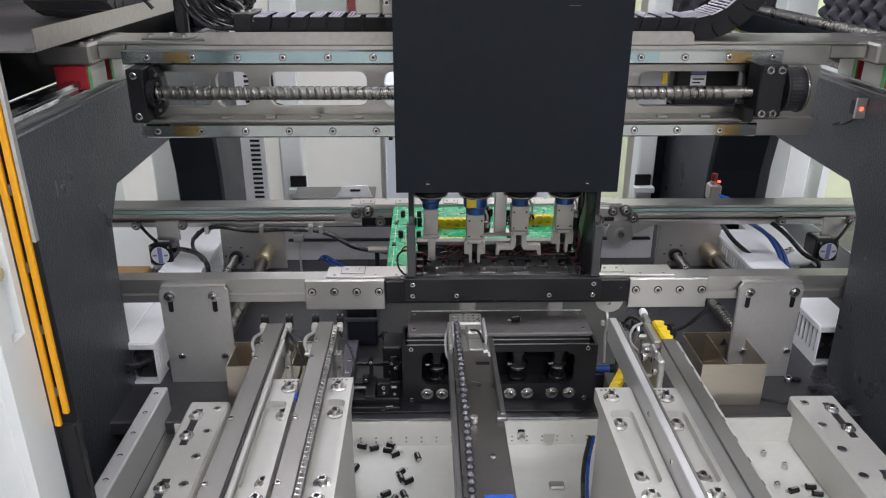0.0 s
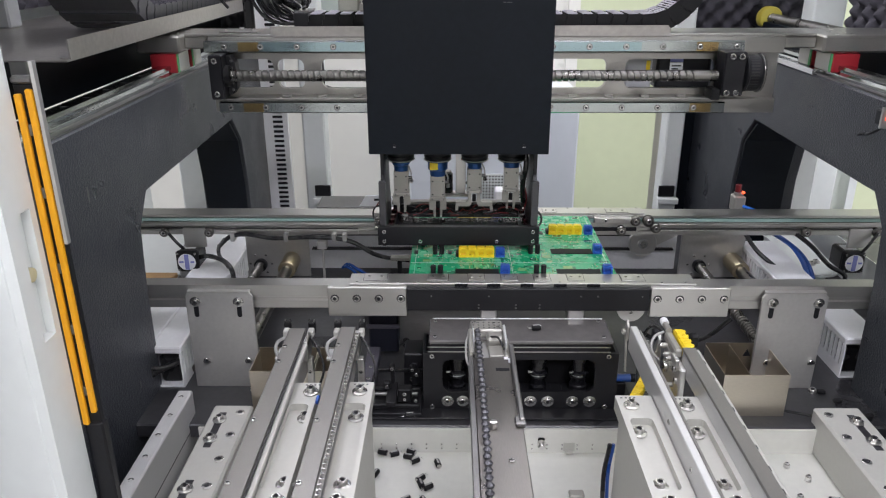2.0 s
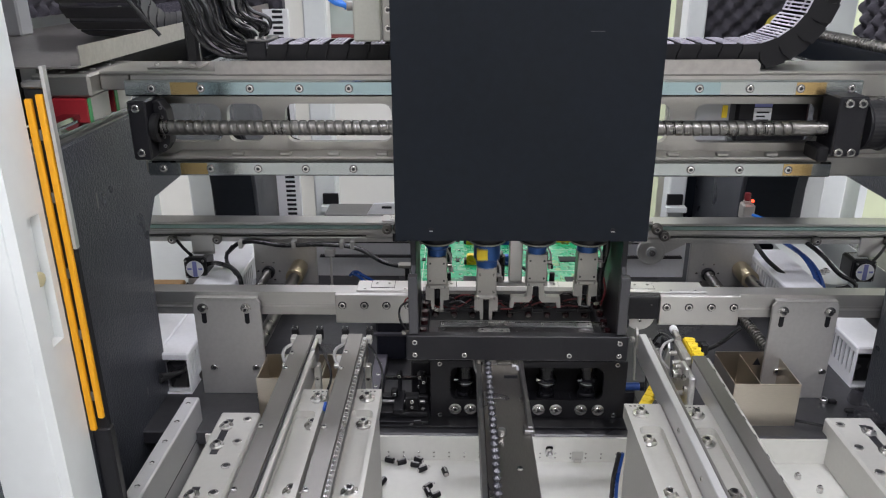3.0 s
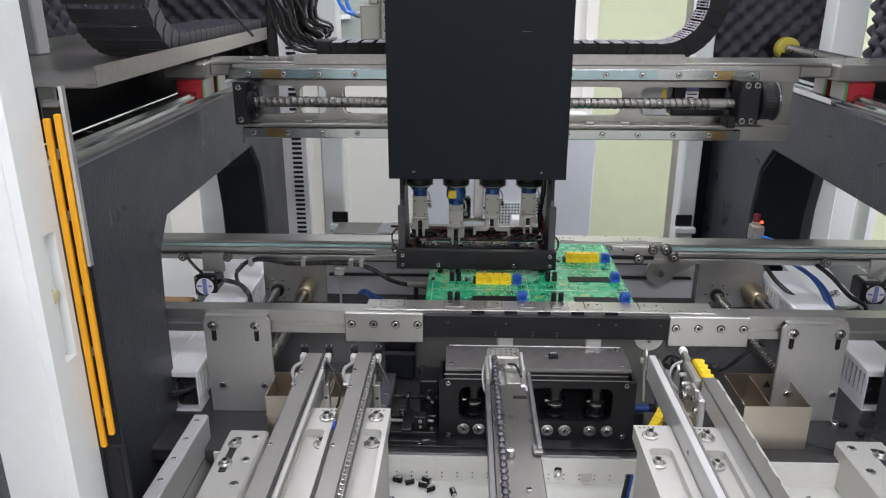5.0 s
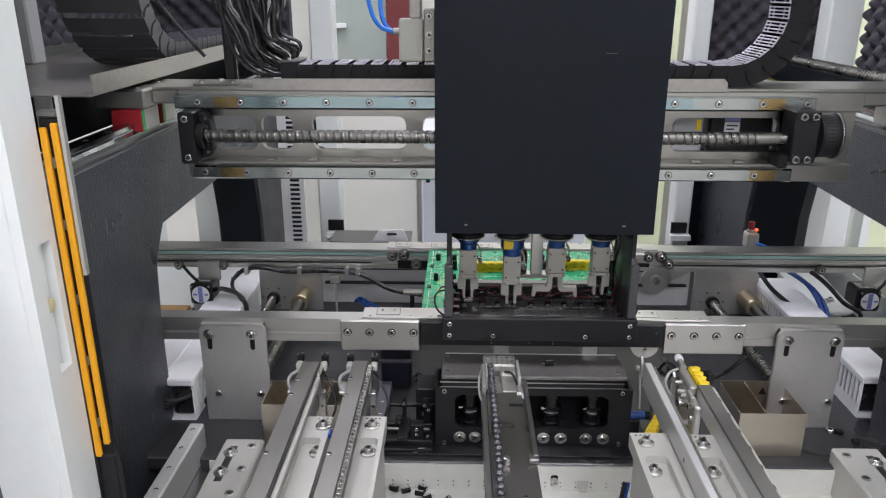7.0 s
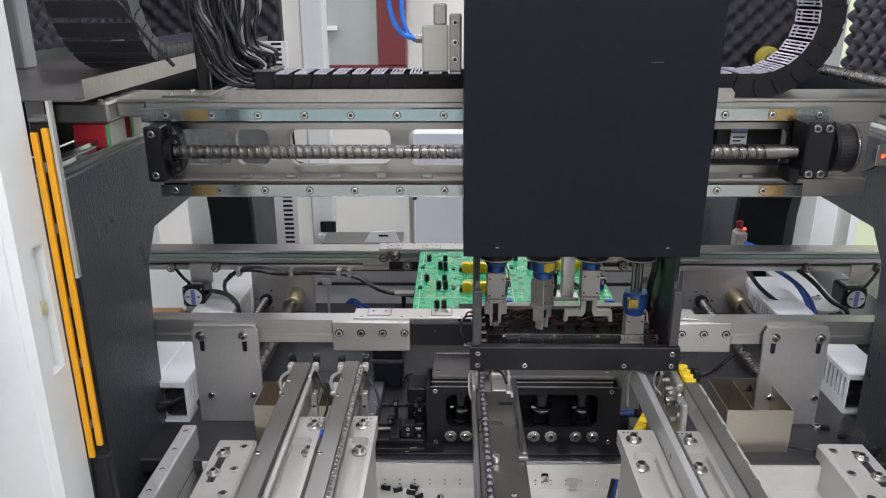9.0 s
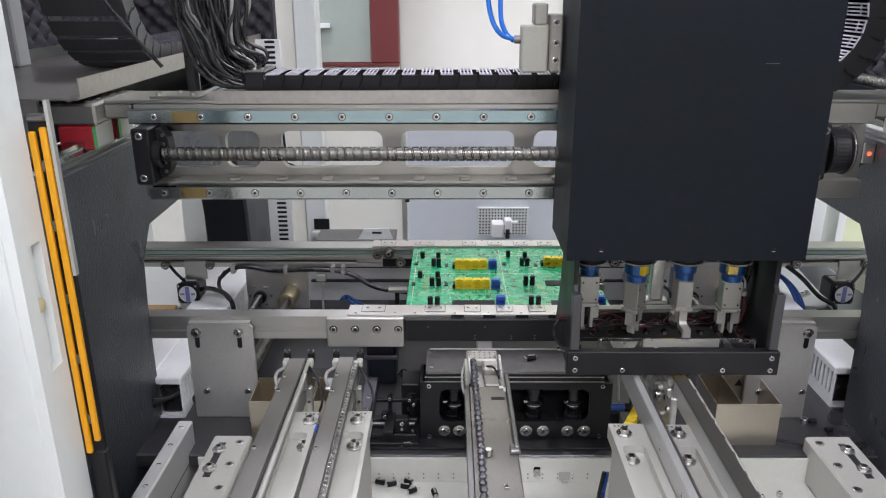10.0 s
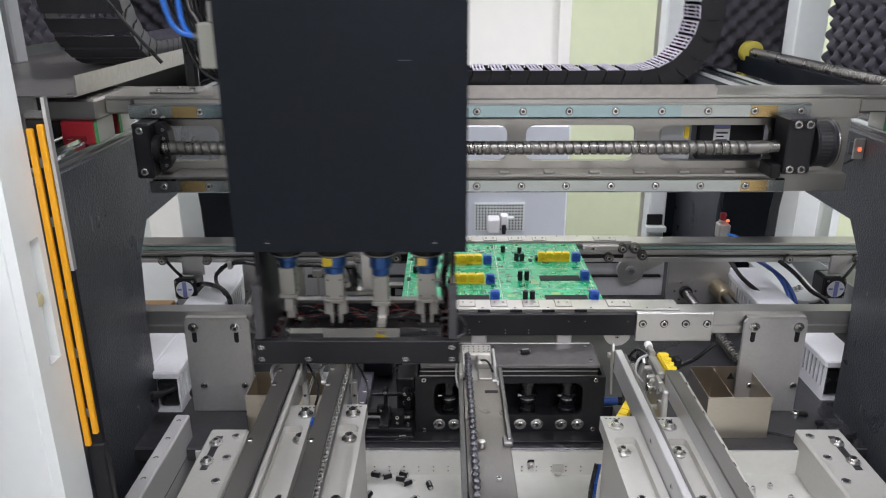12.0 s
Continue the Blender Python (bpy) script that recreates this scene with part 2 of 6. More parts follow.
def prism(points, lo, hi, axis="x", bm=None, bevel=0.0):
    """A flat outline drawn out along an axis. axis x: (y, z) points; y: (x, z); z: (x, y)."""
    own = bmesh.new()

    def at(p, v):
        return {"x": (v, p[0], p[1]), "y": (p[0], v, p[1]), "z": (p[0], p[1], v)}[axis]
    a = [own.verts.new(at(p, lo)) for p in points]
    b = [own.verts.new(at(p, hi)) for p in points]
    own.faces.new(a)
    own.faces.new(b[::-1])
    n = len(points)
    for i in range(n):
        own.faces.new((a[i], b[i], b[(i + 1) % n], a[(i + 1) % n]))
    bmesh.ops.recalc_face_normals(own, faces=own.faces)
    if bevel:
        bmesh.ops.bevel(own, geom=own.edges[:], offset=bevel, segments=1, affect="EDGES", profile=0.5)
    return join(bm, own)


def plate_with_holes(x0, x1, z0, z1, y0, y1, holes, bm=None):
    """An upright plate across x with rectangular openings (hx0, hx1, hz0, hz1) cut through it, corners chamfered."""
    xs = sorted({x0, x1, *[v for h in holes for v in h[:2]]})
    zs = sorted({z0, z1, *[v for h in holes for v in h[2:]]})
    own = bmesh.new()
    for xa, xb in zip(xs, xs[1:]):
        for za, zb in zip(zs, zs[1:]):
            cx, cz = (xa + xb) / 2, (za + zb) / 2
            if not any(h[0] < cx < h[1] and h[2] < cz < h[3] for h in holes):
                box(xa, xb, y0, y1, za, zb, bm=own)
    for h in holes:
        c = min(0.012, (h[1] - h[0]) / 4, (h[3] - h[2]) / 3)
        for px, sx in ((h[0], 1), (h[1], -1)):
            for pz, sz in ((h[2], 1), (h[3], -1)):
                arc = [(px + sx * c * (1 - math.sin(a)), pz + sz * c * (1 - math.cos(a))) for a in (0, 0.4, 0.8, 1.2, 1.5708)]
                prism([(px, pz), *arc], y0, y1, "y", own)
    bmesh.ops.remove_doubles(own, verts=own.verts, dist=1e-6)
    return join(bm, own)


def tube(points, r, mat, parent=None, name="cable", label="", sides=3):
    """A round cable along a smooth curve through the points, turned into a mesh."""
    cu = bpy.data.curves.new(name, "CURVE")
    cu.dimensions, cu.bevel_depth, cu.bevel_resolution, cu.resolution_u, cu.use_fill_caps = "3D", r, sides, 6, True
    sp = cu.splines.new("BEZIER")
    sp.bezier_points.add(len(points) - 1)
    for bp, p in zip(sp.bezier_points, points):
        bp.co, bp.handle_left_type, bp.handle_right_type = p, "AUTO", "AUTO"
    tmp = bpy.data.objects.new("curve", cu)
    me = bpy.data.meshes.new_from_object(tmp)
    bpy.data.objects.remove(tmp)
    bpy.data.curves.remove(cu)
    bm = bmesh.new()
    bm.from_mesh(me)
    bpy.data.meshes.remove(me)
    return part(name, bm, mat, parent, label, smooth=True)


SHARED = {}


def bolt(parent, x, y, z, axis="z", r=0.004, h=0.004, name="screw", mat=None, washer=False, sunk=False):
    """A socket head screw with its hexagonal recess, head towards +z, -y (axis y) or -x / +x."""
    key = (r, h, washer, sunk, (mat or BOLT).name)
    if key not in SHARED:
        bm = bmesh.new()
        lathe([(r * 0.96, 0.0), (r, h * 0.15), (r, h * 0.85), (r * 0.88, h), (r * 0.56, h), (r * 0.5, h * 0.4)], 0, 0, 0, "z", 12, bm)
        if washer:
            lathe([(r * 1.7, 0), (r * 1.75, h * 0.1), (r * 1.75, h * 0.25), (r * 1.0, h * 0.3)], 0, 0, 0, "z", 14, bm)
        if sunk:
            lathe([(r * 1.22, 0), (r * 1.26, h * 0.02), (r * 1.26, h * 0.06), (r * 1.0, h * 0.08)], 0, 0, 0, "z", 16, bm)
        for f in bm.faces:
            c = f.calc_center_median()
            if sunk and c.z < h * 0.09:
                f.material_index = 1
            # recess faces take the dark second slot: their shade put into colour
            if c.z < h * 0.99 and c.z > h * 0.3 and math.hypot(c.x, c.y) < r * 0.54:
                f.material_index = 1
        me = bpy.data.meshes.new("screw")
        bm.to_mesh(me)
        bm.free()
        me.materials.append(mat or BOLT)
        me.materials.append(BASE)
        SHARED[key] = me
    ob = new(name, SHARED[key])
    turn = {"z": Matrix(), "y": Matrix.Rotation(radians(90), 4, "X"), "x": Matrix.Rotation(radians(90), 4, "Y"), "-x": Matrix.Rotation(radians(-90), 4, "Y")}[axis]
    o = origin(parent) if parent is not None else Vector((0, 0, 0))
    ob.matrix_basis = Matrix.Translation(Vector((x, y, z)) - o) @ turn
    if parent is not None:
        ob.parent = parent
    return ob


def shared_piece(name, key, make, mat, parent, m):
    """A piece that shares its mesh with its equals, at pose m in its parent's space."""
    if key not in SHARED:
        bm = make()
        me = bpy.data.meshes.new(name)
        bm.normal_update()
        bm.to_mesh(me)
        bm.free()
        for q in (mat if isinstance(mat, (list, tuple)) else [mat]):
            me.materials.append(q)
        SHARED[key] = me
    ob = new(name, SHARED[key])
    ob.parent = parent
    ob.matrix_basis = m
    return ob


XC = 0.083            # the machine's middle
XL, XR = -0.45, 0.616  # inner faces of the side frames
DECK = 0.16           # height of the conveyor's belts

# ---- the hall ----
structure("floor", box(-3.5, 3.7, -2.6, 4.3, -1.0, -0.95), FLOOR, "grey coated factory hall floor", "floor")
structure("ceiling", box(-3.5, 3.7, -2.6, 4.3, 2.2, 2.26), CREAM, "white factory hall ceiling", "ceiling")
structure("wall_west", box(-3.6, -3.5, -2.6, 4.3, -0.95, 2.2), CREAM, "cream painted hall wall", "wall")
structure("wall_east", box(3.7, 3.8, -2.6, 4.3, -0.95, 2.2), CREAM, "cream painted hall wall", "wall")
structure("wall_south", box(-3.5, 3.7, -2.7, -2.6, -0.95, 2.2), CREAM, "cream painted hall wall", "wall")
north = structure("wall_north", box(-3.5, 3.7, 4.3, 4.4, -0.95, 2.2), CREAM, "cream painted hall wall behind the machine", "wall")
for x, y in ((0.3, -0.5), (2.0, -0.5), (-1.5, -0.5), (0.3, -1.8), (-0.6, 2.2), (0.9, 2.2), (-2.0, 1.3), (2.2, 1.3)):
    lamp = thing("ceiling_light", x, y, 2.12, "unseen white ceiling light panel over a hall or fill lamp", "lamp", "hall ceiling lights")
    ring = bmesh.new()
    for a, b, c, d in ((-0.66, 0.66, -0.2, -0.15), (-0.66, 0.66, 0.15, 0.2), (-0.66, -0.6, -0.15, 0.15), (0.6, 0.66, -0.15, 0.15)):
        box(x + a, x + b, y + c, y + d, 2.12, 2.2, bm=ring)
    part("frame", ring, WHITE, lamp)
    part("diffuser", box(x - 0.6, x + 0.6, y - 0.15, y + 0.15, 2.16, 2.17), PANEL, lamp)

# what stands behind the machine's open back
post = thing("door_frame", -0.2, 2.6, -0.95, "maroon painted door frame beside a glazed panel", "door frame")
part("jamb", box(-0.262, -0.168, 2.60, 2.66, 0.385, 1.6, 0.003), WINE, post)
part("glass_panel", box(-0.52, -0.266, 2.62, 2.635, 0.386, 1.6), SAGE, post, "grey-green glazed panel")
part("pane_trim", box(-0.52, -0.40, 2.606, 2.618, 0.5, 0.515), WHITE, post)
part("lower_panel", box(-0.52, -0.168, 2.61, 2.63, -0.95, 0.372), CREAM, post, "cream lower panel")
part("sill", box(-0.52, -0.168, 2.60, 2.64, 0.374, 0.384), WINE, post)
partition = thing("partition_panel", 0.1, 2.7, -0.95, "cream hall partition with a pale green sheet", "partition")
part("sheet", box(-0.168, 0.44, 2.70, 2.72, -0.95, 1.8), CREAM, partition)
part("green_sheet", box(0.44, 0.735, 2.69, 2.715, -0.95, 1.8), LIME, partition, "pale green sheet")
part("edge_strip", box(0.40, 0.44, 2.685, 2.698, -0.95, 1.8), CREAM, partition)
part("side_sheet", box(-1.6, -0.53, 2.70, 2.72, -0.95, 1.8), CREAM, partition)
part("east_sheet", box(0.80, 1.9, 2.70, 2.72, -0.95, 1.8), LIME, partition)

cab = thing("rear_cabinet", 0.13, 2.4, -0.95, "pale grey steel cabinet with a perforated vent", "cabinet")
part("body", box(-0.14, 0.415, 2.42, 2.66, -0.95, 0.19, 0.006), PALEBLUE, cab)
vent = part("vent_panel", box(0.10, 0.272, 2.412, 2.419, -0.172, -0.074), WHITE, cab)
hole = bmesh.new()
for i in range(16):
    for j in range(9):
        cyl(0.108 + i * 0.0103, 2.4112, -0.165 + j * 0.0105, 0.003, 0.002, "y", hole, 6)
part("vent_holes", hole, BLACK, cab)
sol = thing("air_valve", 0.17, 2.39, -0.165, "small white pneumatic valve on the cabinet", "valve")
part("body", box(0.145, 0.185, 2.36, 2.41, -0.165, -0.115, 0.004), WHITEPL, sol)
part("coil", box(0.188, 0.212, 2.365, 2.405, -0.150, -0.105, 0.003), WHITEPL, sol)
part("port", cyl(0.198, 2.36, -0.15, 0.007, 0.03), BLACK, sol)
part("outlet", cyl(0.222, 2.385, -0.118, 0.006, 0.02, "x"), WHITEPL, sol)
srb = thing("sensor_bracket", -0.2, 1.6, -0.008, "grey sheet bracket with a hole behind the rear rail", "bracket")
part("shelf", box(-0.30, -0.12, 1.58, 1.66, 0.086, 0.090, 0.001), DARKSTEEL, srb)
part("tab", prism([(-0.205, 0.090), (-0.19, 0.114), (-0.135, 0.116), (-0.125, 0.090)], 1.585, 1.590, "y"), DUCT, srb)
part("hole", box(-0.172, -0.150, 1.584, 1.5848, 0.103, 0.108, 0.0003), BLACK, srb)
part("leg", box(-0.30, -0.28, 1.60, 1.64, -0.008, 0.086), STEEL, srb)
part("leg", box(-0.14, -0.12, 1.60, 1.64, -0.008, 0.086), STEEL, srb)

# ---- machine cabinet ----
# side panels with the openings through which the conveyor runs
for side, x0, x1 in (("left", -0.86, -0.84), ("right", 1.02, 1.04)):
    sbm = bmesh.new()
    for y0, y1, z0, z1 in ((0.65, 2.0, -0.95, -0.06), (0.65, 2.0, 0.42, 1.25), (0.65, 0.92, -0.06, 0.42), (1.86, 2.0, -0.06, 0.42)):
        box(x0, x1, y0, y1, z0, z1, bm=sbm)
    structure("wall_" + side, sbm, WHITE, "white enamelled machine side panel with a conveyor opening", "panel")
structure("machine_floor", box(-0.84, 1.02, 0.35, 1.95, -0.20, -0.18), BASE, "dark floor sheet inside the machine", "machine floor")
table = structure("table_plate", box(-0.84, 1.02, 0.8965, 1.855, -0.03, -0.008, 0.002), BASE, "black painted base plate of the machine", "table")

# rear corner posts and slotted duct
for name, x0, x1, y0, y1, mat, lab in (
        ("post_rear_left", -0.375, -0.318, 1.86, 1.92, WHITE, "white enamelled rear corner post"),
        ("post_rear_right", 0.538, 0.582, 1.86, 1.92, WHITE, "white enamelled rear corner post"),
        ("post_far_left", -0.70, -0.60, 1.86, 1.92, WHITE, "white enamelled outer post"),
        ("post_far_right", 0.90, 0.985, 1.86, 1.92, WHITE, "white enamelled outer post")):
    structure(name, box(x0, x1, y0, y1, -0.18, 0.36 if "far" in name else 1.25, 0.004), mat, lab, "post")
# the dark gap between post and portal, put in as a black strip
structure("rear_cover", box(0.583, 0.66, 1.903, 1.913, -0.18, 0.42), COVER, "dark gap beside the rear post, put in as a black strip", "cover")
duct = thing("wire_duct", -0.41, 1.75, -0.008, "white slotted wire duct standing upright", "wire duct")
part("channel", box(-0.436, -0.394, 1.757, 1.80, -0.008, 0.514, 0.002), WHITEPL, duct)
part("face", box(-0.443, -0.387, 1.752, 1.757, -0.008, 0.516), WHITEPL, duct)
for i in range(44):
    shared_piece("slot", "slot_upright", lambda: box(-0.0115, 0.0115, -0.0008, 0.0008, -0.003, 0.003, 0.0007), BLACK, duct,
                 Matrix.Translation((0.0, 0.0015, 0.02 + i * 0.0116)))
hook = thing("black_bracket", -0.35, 1.80, 0.03, "small black bracket on the rear post", "bracket")
part("plate", box(-0.352, -0.312, 1.851, 1.8585, 0.028, 0.056, 0.001), PLASTIC, hook)
part("ledge", box(-0.356, -0.304, 1.835, 1.8585, 0.012, 0.0265, 0.001), WHITE, hook, "white ledge")
hook2 = copy_thing(hook, pose(0.535, 1.80, 0.03))

# side frames: cast portals with an arch, a front and a rear leg
def portal(name, x0, x1, lab):
    outline = [(0.50, 0.421), (0.50, -0.15), (0.995, -0.15), (1.005, 0.0), (1.008, 0.16), (1.018, 0.247), (1.055, 0.29), (1.52, 0.297),
               (1.57, 0.246), (1.59, 0.15), (1.60, -0.15), (1.90, -0.15), (1.90, 0.421)]
    ob = thing(name, (x0 + x1) / 2, 1.2, -0.15, lab, "machine frame", "side portals")
    part("casting", prism(outline, x0, x1, "x", bevel=0.003), CAST, ob)
    inner = x1 if x1 < 0.1 else x0
    for y, z, h in ((0.93, 0.03, 0.012), (0.88, 0.33, 0.02), (0.97, 0.20, 0.006), (0.78, 0.25, 0.009)):
        part("paint_chip", box(inner - 0.0004, inner + 0.0004, y, y + 0.004, z, z + h, 0.0003), DARKSTEEL, ob)
    # shade on the front of the rear leg, put in as a dark sheet
    lining = [(1.516, 0.2925), (1.566, 0.2455), (1.5855, 0.15), (1.5955, -0.008), (1.590, -0.008), (1.580, 0.15), (1.560, 0.244), (1.512, 0.2905)]
    la, lb = (x0 + 0.006, x1 - 0.004) if x1 < 0.1 else (x0 + 0.004, x1 - 0.028)
    part("lining", prism(lining, la, lb, "x"), COVER, ob, "shade on the rear leg, put in as a black sheet")
    return ob


portal("cast_portal", XL - 0.10, XL, "black hammered-paint cast side frame with an arch")
portal("cast_portal", XR, XR + 0.14, "black hammered-paint cast side frame with an arch")
# ways on top of the side frames: linear rail, and on the right the long ball screw
for s, xa in ((-1, -0.474), (1, 0.642)):
    way = thing("linear_rail", xa, 1.2, 0.421, "ground steel linear rail on the side frame", "rail", "side rails")
    part("rail", prism([(xa - 0.011, 0.4220), (xa + 0.011, 0.4220), (xa + 0.011, 0.4290), (xa + 0.008, 0.4330), (xa + 0.011, 0.4380), (xa + 0.010, 0.4430),
                        (xa - 0.010, 0.4430), (xa - 0.011, 0.4380), (xa - 0.008, 0.4330), (xa - 0.011, 0.4290)], 0.52, 1.85, "y"), RAIL, way)
    for i in range(22):
        bolt(way, xa, 0.55 + i * 0.06, 0.4425, "z", 0.0045, 0.001, mat=PLASTIC)
    part("seat_strip", box(xa - 0.022, xa + 0.022, 0.52, 1.85, 0.4215, 0.4240), DARKSTEEL, way, "machined seat strip")
    wall = thing("upright_guard", xa + s * 0.06, 1.2, 0.421, "black guard wall beside the rail", "guard", "guards")
    part("wall", box(min(xa + s * 0.075, xa + s * 0.085), max(xa + s * 0.075, xa + s * 0.085), 0.56, 1.85, 0.4220, 0.494 if s < 0 else 0.465, 0.001), COVER, wall)


def ball_screw_mesh(length, r, pitch, lead_in, lead_out=0.0, groove=0.16, depth=0.1):
    """A threaded rod along +x: a narrow helical groove on a round bar, plain at its ends."""
    bm = bmesh.new()
    seg, per = 20, 20
    n = int((length - lead_in - lead_out) / pitch * per)
    rows = [(0.0, False), (lead_in, False)] + [(lead_in + (i + 1) * pitch / per, True) for i in range(n)] + [(length - lead_out + 0.0005, False), (length + 0.001, False)]
    rings = []
    for x, threaded in rows:
        ring = []
        for k in range(seg):
            a = 2 * math.pi * k / seg
            ph = (x / pitch - k / seg + 0.02) % 1.0
            cut = depth if ph < groove else depth * 0.4 if 0.5 < ph < 0.56 else 0.0
            rad = r * (1.0 - cut if threaded else 1.0)
            ring.append(bm.verts.new((x, rad * math.cos(a), rad * math.sin(a))))
        rings.append(ring)
    for a, b in zip(rings, rings[1:]):
        for k in range(seg):
            bm.faces.new((a[k], b[k], b[(k + 1) % seg], a[(k + 1) % seg]))
    bm.faces.new(rings[0])
    bm.faces.new(rings[-1][::-1])
    bmesh.ops.recalc_face_normals(bm, faces=bm.faces)
    return bm


ys = thing("ball_screw", 0.735, 1.2, 0.421, "long steel ball screw along the side frame", "ball screw")
bmx = ball_screw_mesh(1.25, 0.0115, 0.010, 0.03, 0.0, 0.35, 0.12)
bmesh.ops.transform(bmx, matrix=Matrix.Translation((0.735, 1.86, 0.472)) @ Matrix.Rotation(radians(-90), 4, "Z"), verts=bmx.verts)
part("spindle", bmx, SCREW, ys, smooth=True)
part("end_bearing", cyl(0.735, 1.865, 0.472, 0.024, 0.05, "y", bevel=0.003), BLACK, ys, smooth=True)
part("rubber_stop", cyl(0.735, 1.82, 0.472, 0.026, 0.035, "y", bevel=0.006), material("ochre_rubber_stop", (0.45, 0.38, 0.05), 0.5), ys, "ochre rubber stop", smooth=True)
part("strip", box(0.612, 0.63, 1.3, 1.85, 0.4212, 0.431, 0.001), ALU_Y, ys)

# cable tray with its chain on the left
tray = thing("cable_tray", -0.56, 1.3, 0.478, "folded sheet steel cable tray with a curved cable chain", "cable tray")
part("bottom", box(-0.80, -0.457, 0.905, 1.872, 0.497, 0.499), TRAYSTEEL, tray)
part("lip", box(-0.459, -0.457, 0.915, 1.872, 0.499, 0.5225), TRAYSTEEL, tray)
part("folded_edge", box(-0.470, -0.4592, 0.915, 1.872, 0.4992, 0.5005), TRAYSTEEL, tray)
part("leg", box(-0.535, -0.515, 0.918, 0.924, 0.4212, 0.497), STEEL, tray)


def chain_link(w, length, h):
    """One link of a cable chain along x: two side plates with a curved seam, a ladder of bars across the top, a floor."""
    bm = bmesh.new()
    e = length * 0.5
    g = length * 0.035
    t = 0.003
    seam = [(e, -h / 2), (e, -h * 0.34), (e * 0.80, -h * 0.22), (e * 0.72, 0), (e * 0.84, h * 0.2), (e * 1.04, h * 0.28), (e * 1.04, h / 2)]
    for sy in (-1, 1):
        ya, yb = sy * w / 2, sy * (w / 2 - t)
        prism([(x - g, z) for x, z in seam] + [(x - length + g, z) for x, z in reversed(seam)], min(ya, yb), max(ya, yb), "y", bm)
        # web that laps behind the next link
        yc = sy * (w / 2 - t - 0.0016)
        prism([(g - e, -h / 2), (e * 1.5, -h * 0.47), (e * 1.5, h * 0.40), (-e, h * 0.40)], min(yb, yc), max(yb, yc), "y", bm)
    box(g - e, e - g, t - w / 2, w / 2 - t, -h / 2, -h / 2 + 0.002, bm=bm)
    nface = len(bm.faces)
    x0, x1, bar = e * 1.04 - length + g, e * 0.40, 0.0019
    du, dv = (x1 - x0 - bar) / 3, (w - bar) / 4
    holes = [(x0 + bar + i * du, x0 + (i + 1) * du, v0, v1) for i in range(3) for v0, v1 in ((-w / 2 + bar, -w / 2 + dv), (-w / 2 + bar + dv, w / 2 - dv), (w / 2 - dv + bar, w / 2 - bar))]
    ladder = plate_with_holes(x0, x1, -w / 2, w / 2, -h / 2 - 0.0015, -h / 2, holes)
    bmesh.ops.rotate(ladder, verts=ladder.verts, cent=(0, 0, 0), matrix=Matrix.Rotation(radians(-90), 3, "X"))
    join(bm, ladder)
    bm.faces.ensure_lookup_table()
    for f in bm.faces[nface:]:
        f.material_index = 1
    bmesh.ops.remove_doubles(bm, verts=bm.verts, dist=2e-5)
    return bm


side_chain = thing("cable_chain", -0.60, 1.3, 0.49, "black plastic cable chain rolled up in the tray", "cable chain")
n_arc = 15
for i in range(18):
    x, z, y, a = -0.545, 0.518, 1.31 + i * 0.0275, 90
    shared_piece("link", "tray_link", lambda: chain_link(0.125, 0.0275, 0.036), [LITLINK, GREYLINK], side_chain, pose(x + 0.60, y - 1.3, z - 0.49, 0, 0, a))
for i in range(n_arc):
    a = math.pi * (i + 0.5) / n_arc
    r = 0.15
    y, z = 1.30 - r * math.sin(a), 0.518 + r - r * math.cos(a)
    shared_piece("link", "tray_link", None, None, side_chain, Matrix.Translation((-0.545 + 0.60, y - 1.3, z - 0.49)) @ Matrix.Rotation(-a, 4, "X") @ Matrix.Rotation(radians(90), 4, "Z"))

# acoustic foam behind both frames
def foam(name, x0, x1, y0, y1, z0, z1, face):
    """A slab of egg-crate foam with peaks on its face ('x+', 'x-' or 'y-')."""
    ob = thing(name, (x0 + x1) / 2, (y0 + y1) / 2, z0, "dark grey egg-crate acoustic foam panel", "foam panel", "acoustic foam")
    bm = bmesh.new()
    step = 0.005
    ua, ub = (y0, y1) if face[0] == "x" else (x0, x1)
    nu, nv = int((ub - ua) / step), int((z1 - z0) / step)
    grid = []
    for i in range(nu + 1):
        col = []
        for j in range(nv + 1):
            u, v = ua + i * step, z0 + j * step
            d = 0.012 + 0.012 * math.sin(u * 2 * math.pi / 0.045) * math.sin(v * 2 * math.pi / 0.045) + 0.002 * noise.noise((u * 40, v * 40, 0))
            col.append(bm.verts.new({"x+": (x1 + d, u, v), "x-": (x0 - d, u, v), "y-": (u, y0 - d, v)}[face]))
        grid.append(col)
    for i in range(nu):
        for j in range(nv):
            bm.faces.new((grid[i][j], grid[i + 1][j], grid[i + 1][j + 1], grid[i][j + 1]))
    bmesh.ops.recalc_face_normals(bm, faces=bm.faces)
    box(x0, x1, y0, y1, z0, z1, bm=bm)
    part("foam", bm, FOAM, ob, smooth=True)
    return ob


